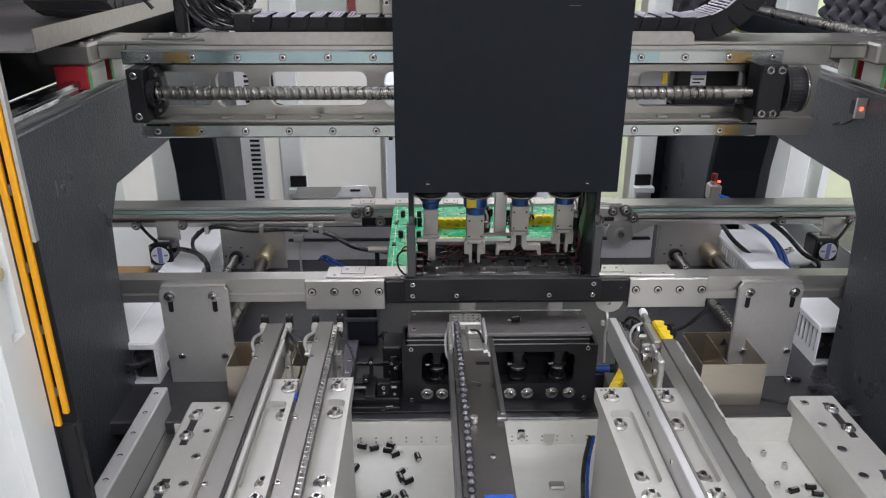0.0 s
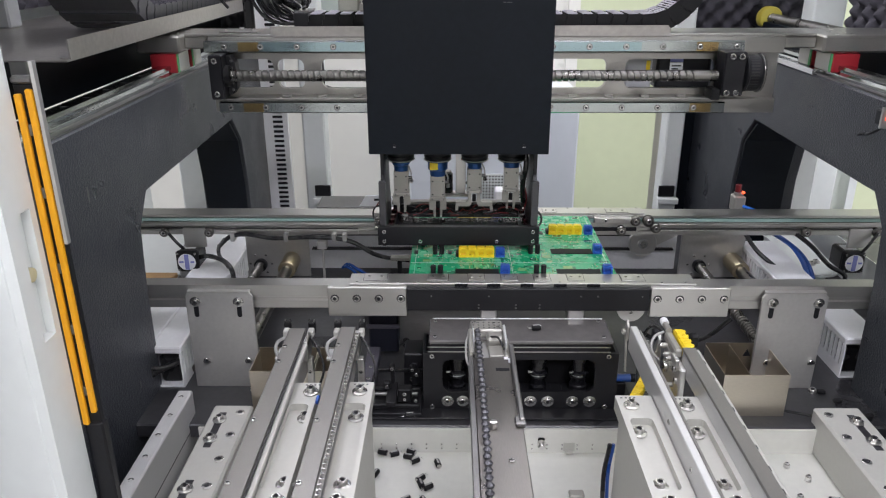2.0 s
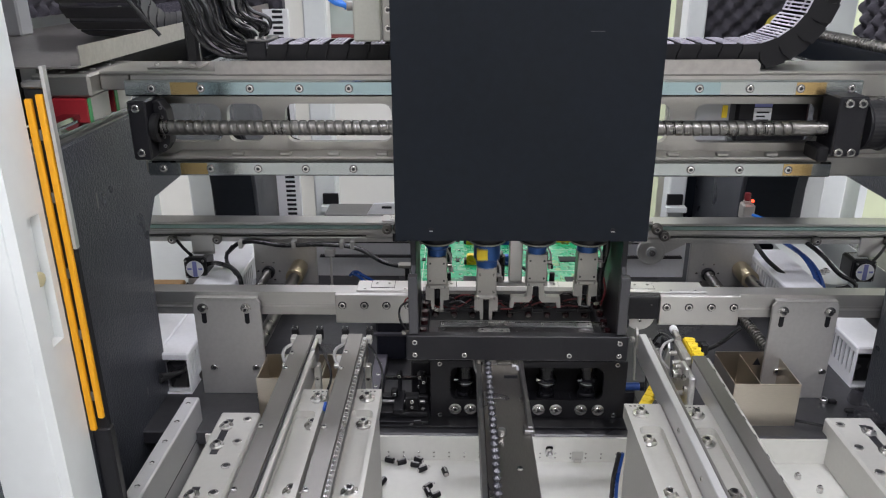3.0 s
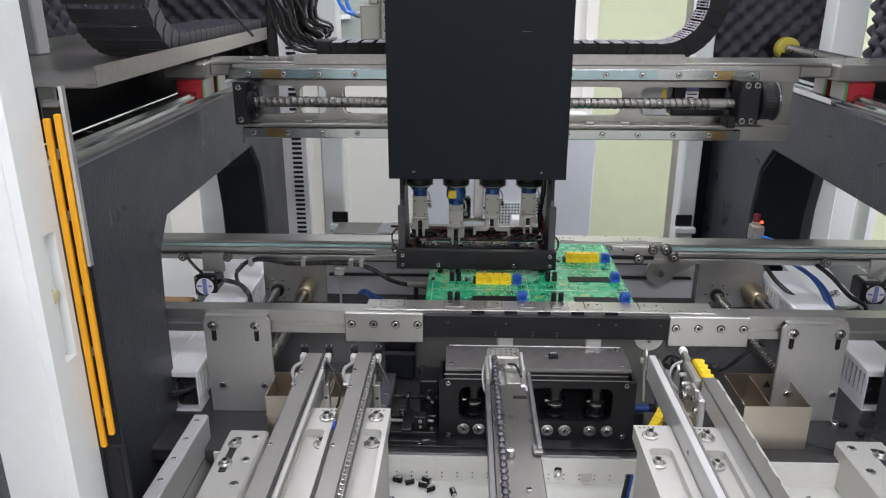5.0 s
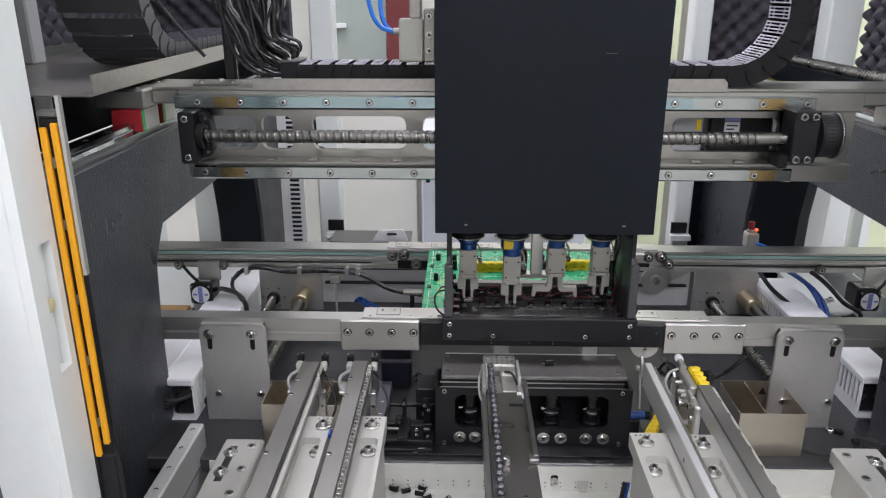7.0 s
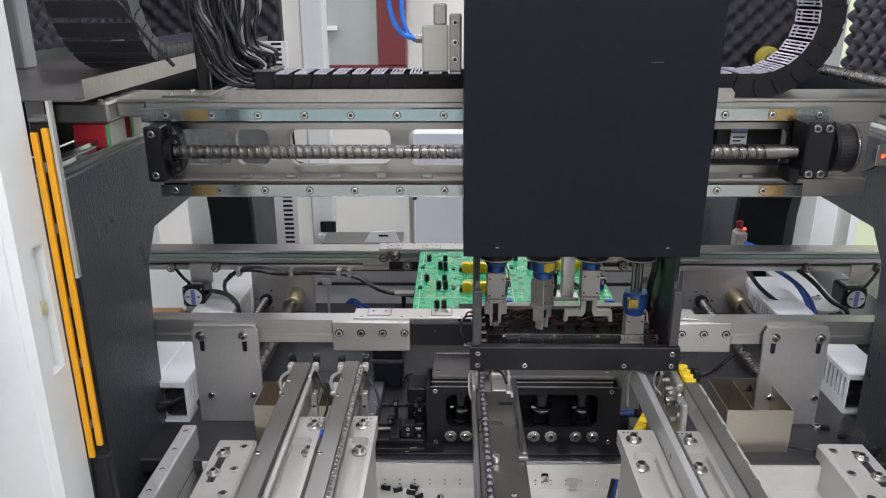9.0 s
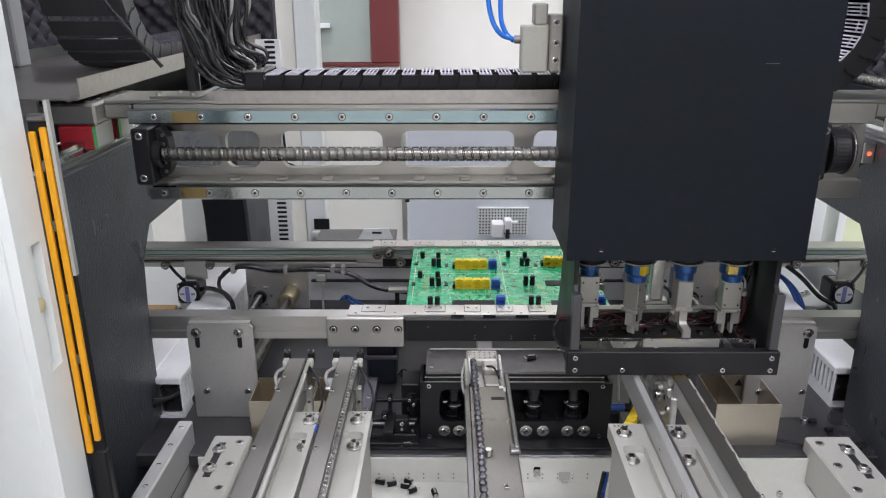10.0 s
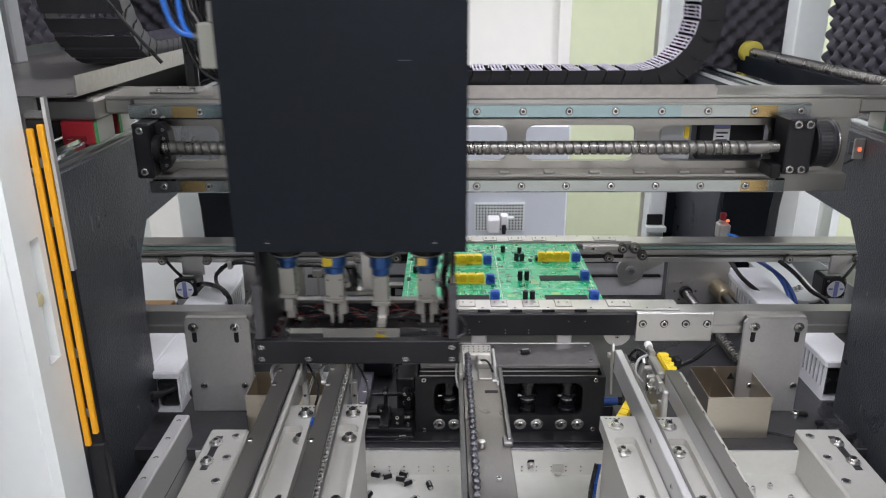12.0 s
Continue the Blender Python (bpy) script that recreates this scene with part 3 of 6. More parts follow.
foam("foam_panel", -0.84, -0.80, 0.70, 1.9, 0.52, 0.95, "x+")
structure("skirt_right", box(0.80, 0.802, 1.02, 1.62, -0.008, 0.068), WHITE, "white enamelled skirt sheet beside the conveyor", "panel")
# added white sheet; catches light to stand in for the bright background
structure("ledge_left", box(-0.838, -0.565, 1.0, 1.80, -0.0078, -0.0045), WHITE, "white sheet added on the base plate for the bright background", "panel")
foam("foam_panel", 0.80, 0.82, 0.6, 1.56, 0.462, 0.95, "x-")
foam("foam_panel", 0.575, 0.88, 1.90, 1.93, 0.40, 0.95, "y-")
foam("foam_panel", -0.82, -0.43, 1.90, 1.93, 0.36, 0.95, "y-")
structure("post_left", box(-0.775, -0.735, 1.29, 1.33, 0.4995, 1.25, 0.003), GREYPAINT, "grey painted post behind the cable tray", "post")
structure("post_right", box(0.79, 0.86, 1.72, 1.78, 0.0, 1.25, 0.003), WHITE, "white enamelled inner post", "post")
# unseen roof sheets, added to keep overhead light off tray and side frames
structure("roof_left", box(-0.84, -0.43, 0.65, 1.95, 1.25, 1.27), WHITE, "unseen white roof sheet added to shade the side frame", "roof")
structure("roof_right", box(0.66, 1.02, 0.65, 1.95, 1.25, 1.27), WHITE, "unseen white roof sheet added to shade the side frame", "roof")
structure("roof_bar", box(-0.428, 0.658, 1.20, 1.36, 1.25, 1.27), WHITE, "white enamelled bar carrying the machine lamp", "beam")

# dark electrical bay seen through the right arch
bay = thing("electrical_bay", 0.76, 1.9, -0.008, "dark cable bay with a red hose fitting", "cable bay")
part("fitting_body", box(0.592, 0.616, 1.50, 1.53, 0.105, 0.140, 0.003), GRIP, bay)
part("fitting_neck", cyl(0.602, 1.515, 0.143, 0.008, 0.006, bevel=0.001), GRIP, bay, smooth=True)
part("stand", box(0.592, 0.604, 1.51, 1.52, -0.008, 0.105), STEEL, bay)
part("red_collar", cyl(0.602, 1.515, 0.1542, 0.0065, 0.016, bevel=0.001), DARKWIRE, bay, "red collar", smooth=True)
part("indicator", cyl(0.607, 1.4985, 0.150, 0.0028, 0.004, "y"), REDLIT, bay, "lit red indicator")
tube([(0.61, 1.50, 0.12), (0.64, 1.49, 0.11), (0.67, 1.52, 0.08)], 0.003, BLUETUBE, bay)
prox = thing("proximity_sensor", 0.605, 1.057, 0.395, "small limit sensor with a lit orange lamp on the frame", "sensor")
part("bracket", box(0.600, 0.6155, 1.048, 1.052, 0.385, 0.415, 0.001), ALU, prox)
part("body", box(0.602, 0.614, 1.052, 1.068, 0.388, 0.410, 0.002), BLACK, prox)
part("lamp", box(0.606, 0.610, 1.0465, 1.0478, 0.397, 0.402), REDLIT, prox, "lit orange lamp")
tube([(0.607, 1.05, 0.388), (0.600, 1.06, 0.378), (0.606, 1.10, 0.366), (0.612, 1.12, 0.36)], 0.002, CABLE, prox)

# front left door column with the amber light strips
colbm = bmesh.new()
box(-0.90, -0.391, 0.597, 0.646, -0.95, 1.3, 0.002, colbm)
for a, b, c, d in ((0.597, 0.646, -0.95, 0.279), (0.597, 0.646, 0.405, 1.3), (0.597, 0.616, 0.279, 0.405), (0.637, 0.646, 0.279, 0.405)):
    box(-0.391, -0.381, a, b, c, d, bm=colbm)
structure("door_column", colbm, WHITE, "white enamelled door column with a recessed grip", "column")
grip = thing("door_grip", -0.386, 0.626, 0.28, "recessed grip with an ivory stopper in the white column", "grip")
part("recess_floor", box(-0.3908, -0.390, 0.6165, 0.6365, 0.280, 0.404), WHITE, grip)
part("stopper", cyl(-0.386, 0.624, 0.345, 0.007, 0.007, "x", bevel=0.0015), material("ivory_stopper", (0.62, 0.58, 0.36), 0.5), grip, "ivory stopper", smooth=True)
curtain = thing("light_curtain", -0.371, 0.655, 0.16, "black light curtain with two amber strips", "light curtain")
part("housing", box(-0.382, -0.3630, 0.6528, 0.660, 0.165, 0.513, 0.001), PLASTIC, curtain)
part("strip", box(-0.3805, -0.3742, 0.6475, 0.6525, 0.165, 0.505, 0.001), AMBER, curtain)
part("strip", box(-0.3700, -0.3640, 0.6475, 0.6525, 0.18, 0.509, 0.001), AMBER, curtain)
for z in (0.20, 0.27, 0.335, 0.41, 0.468):
    part("clip", box(-0.3738, -0.3704, 0.6495, 0.6526, z, z + 0.010, 0.0005), DARKSTEEL, curtain, "grey clip between the strips")
part("rod", box(-0.3628, -0.3595, 0.650, 0.656, 0.365, 0.533), STEEL, curtain)
part("foot", box(-0.382, -0.3625, 0.652, 0.664, -0.2, 0.165, 0.002), BLACK, curtain)
part("cap", box(-0.383, -0.3635, 0.651, 0.662, 0.513, 0.520, 0.002), DARKSTEEL, curtain)

# ---- conveyor ----
front = thing("conveyor_rail", XC, 1.02, 0.10, "brushed aluminium front conveyor rail with joint plates", "conveyor rail", "conveyor rails")
part("profile", prism([(1.008, 0.1235), (1.034, 0.1235), (1.034, 0.16), (1.008, 0.16), (1.008, 0.142), (1.011, 0.140), (1.011, 0.137), (1.008, 0.135)], XL - 0.15, XR + 0.15, "x"), ALU, front)
part("black_panel", box(-0.0655, 0.2915, 0.999, 1.0075, 0.1232, 0.1585, 0.001), BLACK, front, "black anodised centre panel")
for x in (0.04, 0.055, 0.095, 0.13, 0.19, 0.215, 0.28, -0.03):
    for z in ((0.133, 0.128) if x in (0.095, 0.13, 0.04) else (0.147,)):
        bolt(front, x, 0.999, z, "y", 0.0013, 0.0006, "pin", mat=DARKSTEEL)
for x0, x1, bx in ((-0.183, -0.066, -0.1725), (0.292, 0.409, 0.3025)):
    pl = part("joint_plate", box(x0, x1, 1.000, 1.0078, 0.1130, 0.1605, 0.0015), ALU, front)
    for i in range(4):
        bolt(pl, bx + i * 0.0325, 1.0, 0.1425, "y", 0.0050, 0.002, sunk=True)
part("top_plate", box(-0.152, 0.36, 1.0085, 1.0445, 0.1605, 0.1635, 0.0006), ALU, front, "brushed clamp plate")


def inset_tab(rail, x, w, y0, y1, z):
    """A small plate let into the rail's top, with a dark joint and two screws."""
    part("joint", box(x - w / 2 - 0.0008, x + w / 2 + 0.0008, y0 - 0.0008, y1 + 0.0008, z, z + 0.0003), BASE, rail)
    tab = part("clamp_tab", box(x - w / 2, x + w / 2, y0, y1, z + 0.0001, z + 0.0012, 0.0003), ALU, rail)
    for k in (-0.27, 0.27):
        bolt(tab, x + k * w, (y0 + y1) / 2, z + 0.0012, "z", 0.0024, 0.0008)


for x, w in ((-0.114, 0.034), (0.037, 0.024), (0.086, 0.024), (0.135, 0.024), (0.185, 0.024), (0.270, 0.034), (-0.02, 0.03)):
    inset_tab(front, x, w, 1.018, 1.042, 0.1635)
for x in (-0.14, -0.08, -0.05, 0.01, 0.06, 0.11, 0.16, 0.225, 0.31, 0.345):
    bolt(front, x, 1.0125, 0.1635, "z", 0.0022, 0.0006)
for x in (0.014, 0.062, 0.111, 0.160, 0.209):
    part("notch", box(x - 0.0095, x + 0.0095, 1.0078, 1.0084, 0.1582, 0.1628), BLACK, front, "dark notch under the clamp plate")
for x0, x1, bx0, bx1 in ((-0.394, -0.294, -0.379, -0.315), (0.456, 0.552, 0.471, 0.538)):
    br = thing("support_plate", (x0 + x1) / 2, 1.0, -0.008, "grey sheet steel support plate with slotted holes", "bracket", "conveyor supports")
    bp = part("plate", prism([(x0, -0.008), (x1, -0.008), (x1, 0.146), (x1 - 0.005, 0.152), (x0 + 0.005, 0.152), (x0, 0.146)], 0.9985, 1.0035, "y", bevel=0.0008), STEEL, br)
    part("folded_lip", box(x0 + 0.004, x1 - 0.004, 0.9975, 1.0075, 0.1522, 0.1545, 0.0005), ALU, br, "bright folded lip")
    part("foot", box(x0 + 0.004, x1 - 0.004, 1.004, 1.05, -0.008, -0.003, 0.001), STEEL, br)
    for x in (bx0, bx1):
        part("slot", prism([(x + 0.0036 * math.cos(a), 0.124 + (0.008 if math.sin(a) > 0 else -0.008) + 0.0036 * math.sin(a))
                            for a in [k * math.pi / 8 + 0.01 for k in range(16)]], 0.9975, 0.9984, "y"), BLACK, bp)
        bolt(bp, x, 0.9975, 0.138, "y", 0.0046, 0.006, washer=True)
        bolt(bp, x + 0.006, 0.9982, 0.038, "y", 0.0055, 0.003)
    bolt(br, bx1 + 0.012, 0.988, -0.008, "z", 0.006, 0.006)

rear = thing("conveyor_rail", XC, 1.34, 0.12, "aluminium rear conveyor rail with a green belt", "conveyor rail", "conveyor rails")
part("profile", prism([(1.323, 0.122), (1.362, 0.122), (1.362, 0.16), (1.323, 0.16), (1.323, 0.156), (1.328, 0.154), (1.328, 0.148), (1.323, 0.146), (1.323, 0.138), (1.327, 0.136), (1.327, 0.131), (1.323, 0.129)],
                      XL - 0.30, XR + 0.30, "x"), ALU, rear)
part("belt", box(XL - 0.3, XR + 0.3, 1.3235, 1.3275, 0.1475, 0.1535), GREENBELT, rear, "green flat belt")
# black strip put in for the shade below the board's rear edge
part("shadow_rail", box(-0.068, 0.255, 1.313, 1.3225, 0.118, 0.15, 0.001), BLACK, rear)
part("slot_opening", box(-0.125, -0.0685, 1.3185, 1.3224, 0.124, 0.139), BLACK, rear)
part("top_plate", box(-0.145, 0.36, 1.3265, 1.360, 0.1605, 0.1635, 0.0006), ALU, rear, "brushed clamp plate")
for x, w in ((-0.045, 0.034), (0.040, 0.025), (0.089, 0.025), (0.138, 0.025), (0.184, 0.025), (0.31, 0.04), (-0.115, 0.026)):
    inset_tab(rear, x, w, 1.329, 1.350, 0.1635)
for x in (-0.13, -0.08, 0.0, 0.065, 0.16, 0.22, 0.26, 0.35):
    bolt(rear, x, 1.355, 0.1635, "z", 0.0022, 0.0006)
for x0, x1 in ((XL - 0.3, -0.175), (0.392, XR + 0.3)):
    part("lower_bar", box(x0, x1, 1.3195, 1.3228, 0.1225, 0.1315, 0.0008), ALU, rear)
    part("lower_belt", box(x0, x1, 1.3205, 1.3232, 0.1335, 0.1352), BELT, rear)
    part("upper_line", box(x0, x1, 1.3205, 1.3229, 0.1415, 0.1428), ALU, rear)
part("guide_strip", box(0.265, 0.335, 1.314, 1.3222, 0.1475, 0.1575, 0.001), ALU, rear)
bolt(rear, 0.285, 1.314, 0.1525, "y", 0.004, 0.002)
part("slot_opening", box(0.258, 0.345, 1.3185, 1.3224, 0.131, 0.138), BLACK, rear)
for x, z, r in ((-0.54, 0.128, 0.0085), (-0.455, 0.128, 0.0085), (-0.1345, 0.150, 0.0095), (-0.113, 0.152, 0.0105), (-0.0905, 0.133, 0.0095), (0.341, 0.152, 0.0095), (0.365, 0.152, 0.0105), (0.380, 0.138, 0.0095), (0.316, 0.133, 0.0095),
                (0.66, 0.130, 0.0085), (0.79, 0.130, 0.0085)):
    ro = part("roller", lathe([(r * 0.9, 0), (r, 0.001), (r, 0.003), (r * 0.72, 0.0035), (r * 0.72, 0.0065), (r, 0.007), (r, 0.010), (r * 0.85, 0.011)], x, 1.3225, z, "y", 20), SCREW, rear, smooth=True)
    bolt(ro, x, 1.3115, z, "y", r * 0.5, 0.002)

for mx, s in ((-0.497, 1), (0.750, -1)):
    mo = thing("stepper_motor", mx, 1.30, 0.055, "black square stepper motor with a blue and white label", "motor", "conveyor motors")
    part("body", box(mx - 0.0195, mx + 0.0195, 1.305, 1.352, 0.0565, 0.0955, 0.004), BLACK, mo)
    cap = part("end_cap", box(mx - 0.021, mx + 0.021, 1.296, 1.306, 0.055, 0.097, 0.004), PLASTIC, mo)
    part("label", cyl(mx, 1.2955, 0.076, 0.0165, 0.001, "y"), LABEL, cap, "round white label")
    part("label_stripe", box(mx - 0.004, mx + 0.004, 1.2945, 1.2950, 0.0605, 0.0915), LABELBLUE, cap, "blue violet stripe")
    part("label_bar", box(mx - 0.014, mx - 0.006, 1.2945, 1.2950, 0.0745, 0.078), LABELBLUE, cap)
    part("label_bar", box(mx + 0.007, mx + 0.014, 1.2945, 1.2950, 0.0745, 0.078), LABELBLUE, cap)
    for sx in (-1, 1):
        for sz in (-1, 1):
            bolt(cap, mx + sx * 0.0165, 1.296, 0.076 + sz * 0.0165, "y", 0.0022, 0.001)
    part("bracket", box(mx - 0.008, mx + 0.034 * 1, 1.316, 1.3215, 0.098, 0.136, 0.001), ALU, mo)
    part("nameplate", box(mx - 0.012, mx + 0.012, 1.315, 1.34, 0.0956, 0.0962), LABEL, mo)

pcb = thing("circuit_board", 0.093, 1.19, 0.158, "green circuit board panel partly fitted with connectors", "circuit board")
part("laminate", box(-0.066, 0.2525, 1.038, 1.336, 0.1572, 0.1588, 0.0004), SOLDER, pcb)
rnd = random.Random(5)
for pname, pmat, count, pz, plab in (("dark_print", DEEPGREEN, 200, 0.15886, "dark green board print"), ("olive_print", OLIVE, 120, 0.15889, "olive bare patches"),
                                     ("printed_copper", TRACE, 420, 0.15892, "lighter green copper print")):
    tr = bmesh.new()
    for i in range(count):
        x, y = rnd.uniform(-0.063, 0.245), rnd.uniform(1.042, 1.325)
        w, h = rnd.choice([(0.012, 0.0012), (0.002, 0.012), (0.006, 0.005), (0.02, 0.001), (0.0015, 0.02), (0.009, 0.008), (0.014, 0.011), (0.004, 0.003)])
        box(x, min(x + w, 0.25), y, min(y + h, 1.333), 0.1588, pz + rnd.uniform(0, 0.00002), bm=tr)
    tagged(part(pname, tr, pmat, pcb, plab), kind="stuff")
sk = bmesh.new()
for x in (-0.058, 0.094, 0.2455):
    box(x, x + 0.0008, 1.04, 1.332, 0.1588, 0.15897, bm=sk)
for y in (1.098, 1.19, 1.282):
    box(-0.064, 0.25, y, y + 0.0009, 0.1588, 0.15896, bm=sk)
for i in range(150):
    x, y = rnd.uniform(-0.06, 0.235), rnd.uniform(1.045, 1.325)
    w, h = rnd.choice([(0.006, 0.0006), (0.0006, 0.006), (0.003, 0.0012), (0.009, 0.0006)])
    box(x, x + w, y, y + h, 0.1588, 0.15895, bm=sk)
tagged(part("silk_print", sk, SILK, pcb, "fine white board print"), kind="stuff")
pd = bmesh.new()
for i in range(220):
    x, y = rnd.uniform(-0.06, 0.245), rnd.uniform(1.05, 1.325)
    box(x, x + rnd.choice([0.0015, 0.003]), y, y + 0.0015, 0.1588, 0.1595, bm=pd)
tagged(part("solder_pads", pd, GOLD, pcb, "tinned pads and tiny chips"), kind="stuff")


def connector_mesh(n, w, d, h):
    """A row of n jack ports: a housing with recessed openings facing the front."""
    bm = bmesh.new()
    box(0, w, 0.006, d, 0, h * 0.82, bm=bm)
    pw = w / n
    plate_with_holes(0, w, 0, h * 0.82, 0, 0.006, [(i * pw + pw * 0.17, i * pw + pw * 0.83, h * 0.24, h * 0.7) for i in range(n)], bm)
    for i in range(n):
        box(i * pw + 0.0007, (i + 1) * pw - 0.0007, 0, d * 0.92, h * 0.82, h, 0.0008, bm)
        box(i * pw + pw * 0.35, i * pw + pw * 0.65, -0.0012, d * 0.5, h * 0.86, h * 1.05, 0.0004, bm)
    return bm


FOUR = connector_mesh(4, 0.057, 0.012, 0.0165)
for k, (x, y) in enumerate(((0.0115, 1.212), (0.0115, 1.120), (0.169, 1.225))):
    bm = FOUR.copy()
    bmesh.ops.translate(bm, verts=bm.verts, vec=(x, y, 0.1588))
    part("connector", bm, YELLOW, pcb, "yellow four-port jack block")
    part("connector_base", box(x - 0.004, x, y + 0.002, y + 0.016, 0.1588, 0.166), PLASTIC, pcb)
for k, (x, y) in enumerate(((0.071, 1.212), (0.071, 1.120), (0.0745, 1.050), (0.2305, 1.225), (0.2305, 1.135), (0.2305, 1.050))):
    bm = connector_mesh(1, 0.0145, 0.011, 0.0155)
    bmesh.ops.translate(bm, verts=bm.verts, vec=(x, y, 0.1588))
    part("connector", bm, BLUE, pcb, "blue jack")
for x, y in ((0.006, 1.050), (0.163, 1.135), (0.162, 1.050)):
    part("footprint", box(x, x + 0.067, y, y + 0.021, 0.1588, 0.1600), COVER, pcb, "dark empty connector footprint")
for x, y, h in ((-0.047, 1.270, 0.012), (-0.026, 1.229, 0.014), (-0.017, 1.229, 0.014), (-0.018, 1.270, 0.011), (-0.048, 1.172, 0.012), (-0.027, 1.136, 0.014), (-0.016, 1.136, 0.014),
                (-0.018, 1.172, 0.011), (-0.028, 1.050, 0.016), (-0.017, 1.050, 0.016), (0.110, 1.277, 0.012), (0.131, 1.232, 0.014), (0.141, 1.232, 0.014), (0.140, 1.270, 0.012), (0.129, 1.138, 0.016),
                (0.140, 1.138, 0.016), (0.129, 1.050, 0.017), (0.140, 1.050, 0.017)):
    shared_piece("capacitor", "cap%g" % h, lambda: lathe([(0.0036, 0), (0.004, 0.001), (0.004, h - 0.0006), (0.0034, h)], 0, 0, 0, "z", 14), PLASTIC, pcb,
                 Matrix.Translation((x - 0.093, y - 1.19, 0.0008)))
for x, y in ((-0.006, 1.225), (-0.006, 1.133), (0.153, 1.225), (0.097, 1.232), (-0.06, 1.232), (-0.061, 1.135)):
    part("chip", box(x, x + 0.006, y, y + 0.012, 0.1588, 0.1605, 0.0003), PLASTIC, pcb)

# width spindles, shafts and plates below the conveyor
back_sheet = thing("belt_guard", 0.08, 1.47, -0.008, "grey steel sheet behind the belt drive", "guard")
part("sheet", box(-0.30, 0.47, 1.465, 1.47, -0.008, 0.10), DUCT, back_sheet)
for z in (0.072, 0.040):
    belt = thing("toothed_belt", 0.02, 1.455, z, "black toothed drive belt", "belt", "drive belts")
    part("band", box(-0.29, 0.46, 1.448, 1.458, z, z + 0.0025), BELT, belt)
    tb = bmesh.new()
    for i in range(150):
        box(-0.289 + i * 0.005, -0.287 + i * 0.005, 1.448, 1.458, z + 0.0025, z + 0.004, bm=tb)
    part("teeth", tb, BELT, belt)
pul = thing("belt_pulley", 0.39, 1.43, 0.04, "grey plastic belt pulley wheel", "pulley")
part("wheel", lathe([(0.027, 0), (0.028, 0.002), (0.028, 0.010), (0.0255, 0.012), (0.023, 0.0085), (0.011, 0.0085), (0.010, 0.0145), (0.006, 0.0145)], 0.39, 1.44, 0.063, "y", 36), GREYPAINT, pul, smooth=True)
part("rim", lathe([(0.0282, 0), (0.0286, 0.0006), (0.0286, 0.002), (0.0282, 0.0026)], 0.39, 1.431, 0.063, "y", 36), ALU, pul, smooth=True)
part("hub", cyl(0.39, 1.423, 0.063, 0.006, 0.008, "y"), BOLT, pul)
part("arm", prism([(0.395, 0.04), (0.46, 0.075), (0.46, 0.095), (0.39, 0.088)], 1.441, 1.446, "y"), STEEL, pul)
for cx, s in ((-0.355, 1), (0.530, -1)):
    sp = thing("spindle_plate", cx, 1.42, -0.008, "steel bearing plate with spindle and guide shaft", "bearing plate", "spindle plates")
    part("plate", box(cx - 0.064, cx + 0.064, 1.42, 1.428, -0.008, 0.10, 0.001), STEEL, sp)
    bms = ball_screw_mesh(0.42, 0.0095, 0.008, 0.02, 0.0, 0.4, 0.16)
    bmesh.ops.transform(bms, matrix=Matrix.Translation((cx - 0.036 if s > 0 else cx - 0.025, 1.425, 0.020)) @ Matrix.Rotation(radians(-90), 4, "Z"), verts=bms.verts)
    part("spindle", bms, SCREW, sp, smooth=True)
    xb = cx + 0.028 if s > 0 else cx + 0.041
    part("guide_shaft", cyl(xb, 1.21 if s > 0 else 1.29, 0.030, 0.011, 0.42 if s > 0 else 0.26, "y"), SCREW, sp, smooth=True)
    part("bushing", cyl(xb, 1.392, 0.030, 0.0175, 0.058, "y", bevel=0.002), material("bronze_bushing", (0.5, 0.43, 0.3), 0.35, 1.0), sp, "bronze coloured bushing", smooth=True)
    part("bearing", cyl(cx - 0.036 if s > 0 else cx - 0.025, 1.414, 0.020, 0.013, 0.012, "y", bevel=0.001), BLACK, sp, smooth=True)
    for i in range(6):
        a = i * math.pi / 3
        bolt(sp, (cx - 0.036 if s > 0 else cx - 0.025) + 0.022 * math.cos(a), 1.42, 0.020 + 0.022 * math.sin(a), "y", 0.0025, 0.001)


def wire_duct(name, x0, x1, y0, y1, z1, open_side):
    ob = thing(name, (x0 + x1) / 2, (y0 + y1) / 2, -0.008, "light grey slotted plastic wire duct with its lid on", "wire duct", "wire ducts")
    part("lid", box(x0 - 0.001, x1 + 0.001, y0, y1, z1 - 0.012, z1, 0.002), DUCT, ob)
    xs, xo = (x1, x0) if open_side > 0 else (x0, x1)
    part("floor", box(x0, x1, y0, y1, -0.008, -0.005), DUCT, ob)
    part("back_wall", box(min(xo, xo + open_side * 0.002), max(xo, xo + open_side * 0.002), y0, y1, -0.005, z1 - 0.012), DUCT, ob)
    n = int((y1 - y0) / 0.0125)
    part("lower_strip", box(min(xs, xs - open_side * 0.002), max(xs, xs - open_side * 0.002), y0, y1, -0.005, 0.012), DUCT, ob)
    for i in range(n):
        part("finger", box(min(xs, xs - open_side * 0.002), max(xs, xs - open_side * 0.002), y0 + i * 0.0125, y0 + i * 0.0125 + 0.008, 0.012, z1 - 0.012), DUCT, ob)
    part("dark_filling", box(x0 + 0.006, x1 - 0.006, y0 + 0.01, y1 - 0.005, -0.005, z1 - 0.02, 0.004), CABLE, ob, "black cables inside")
    return ob


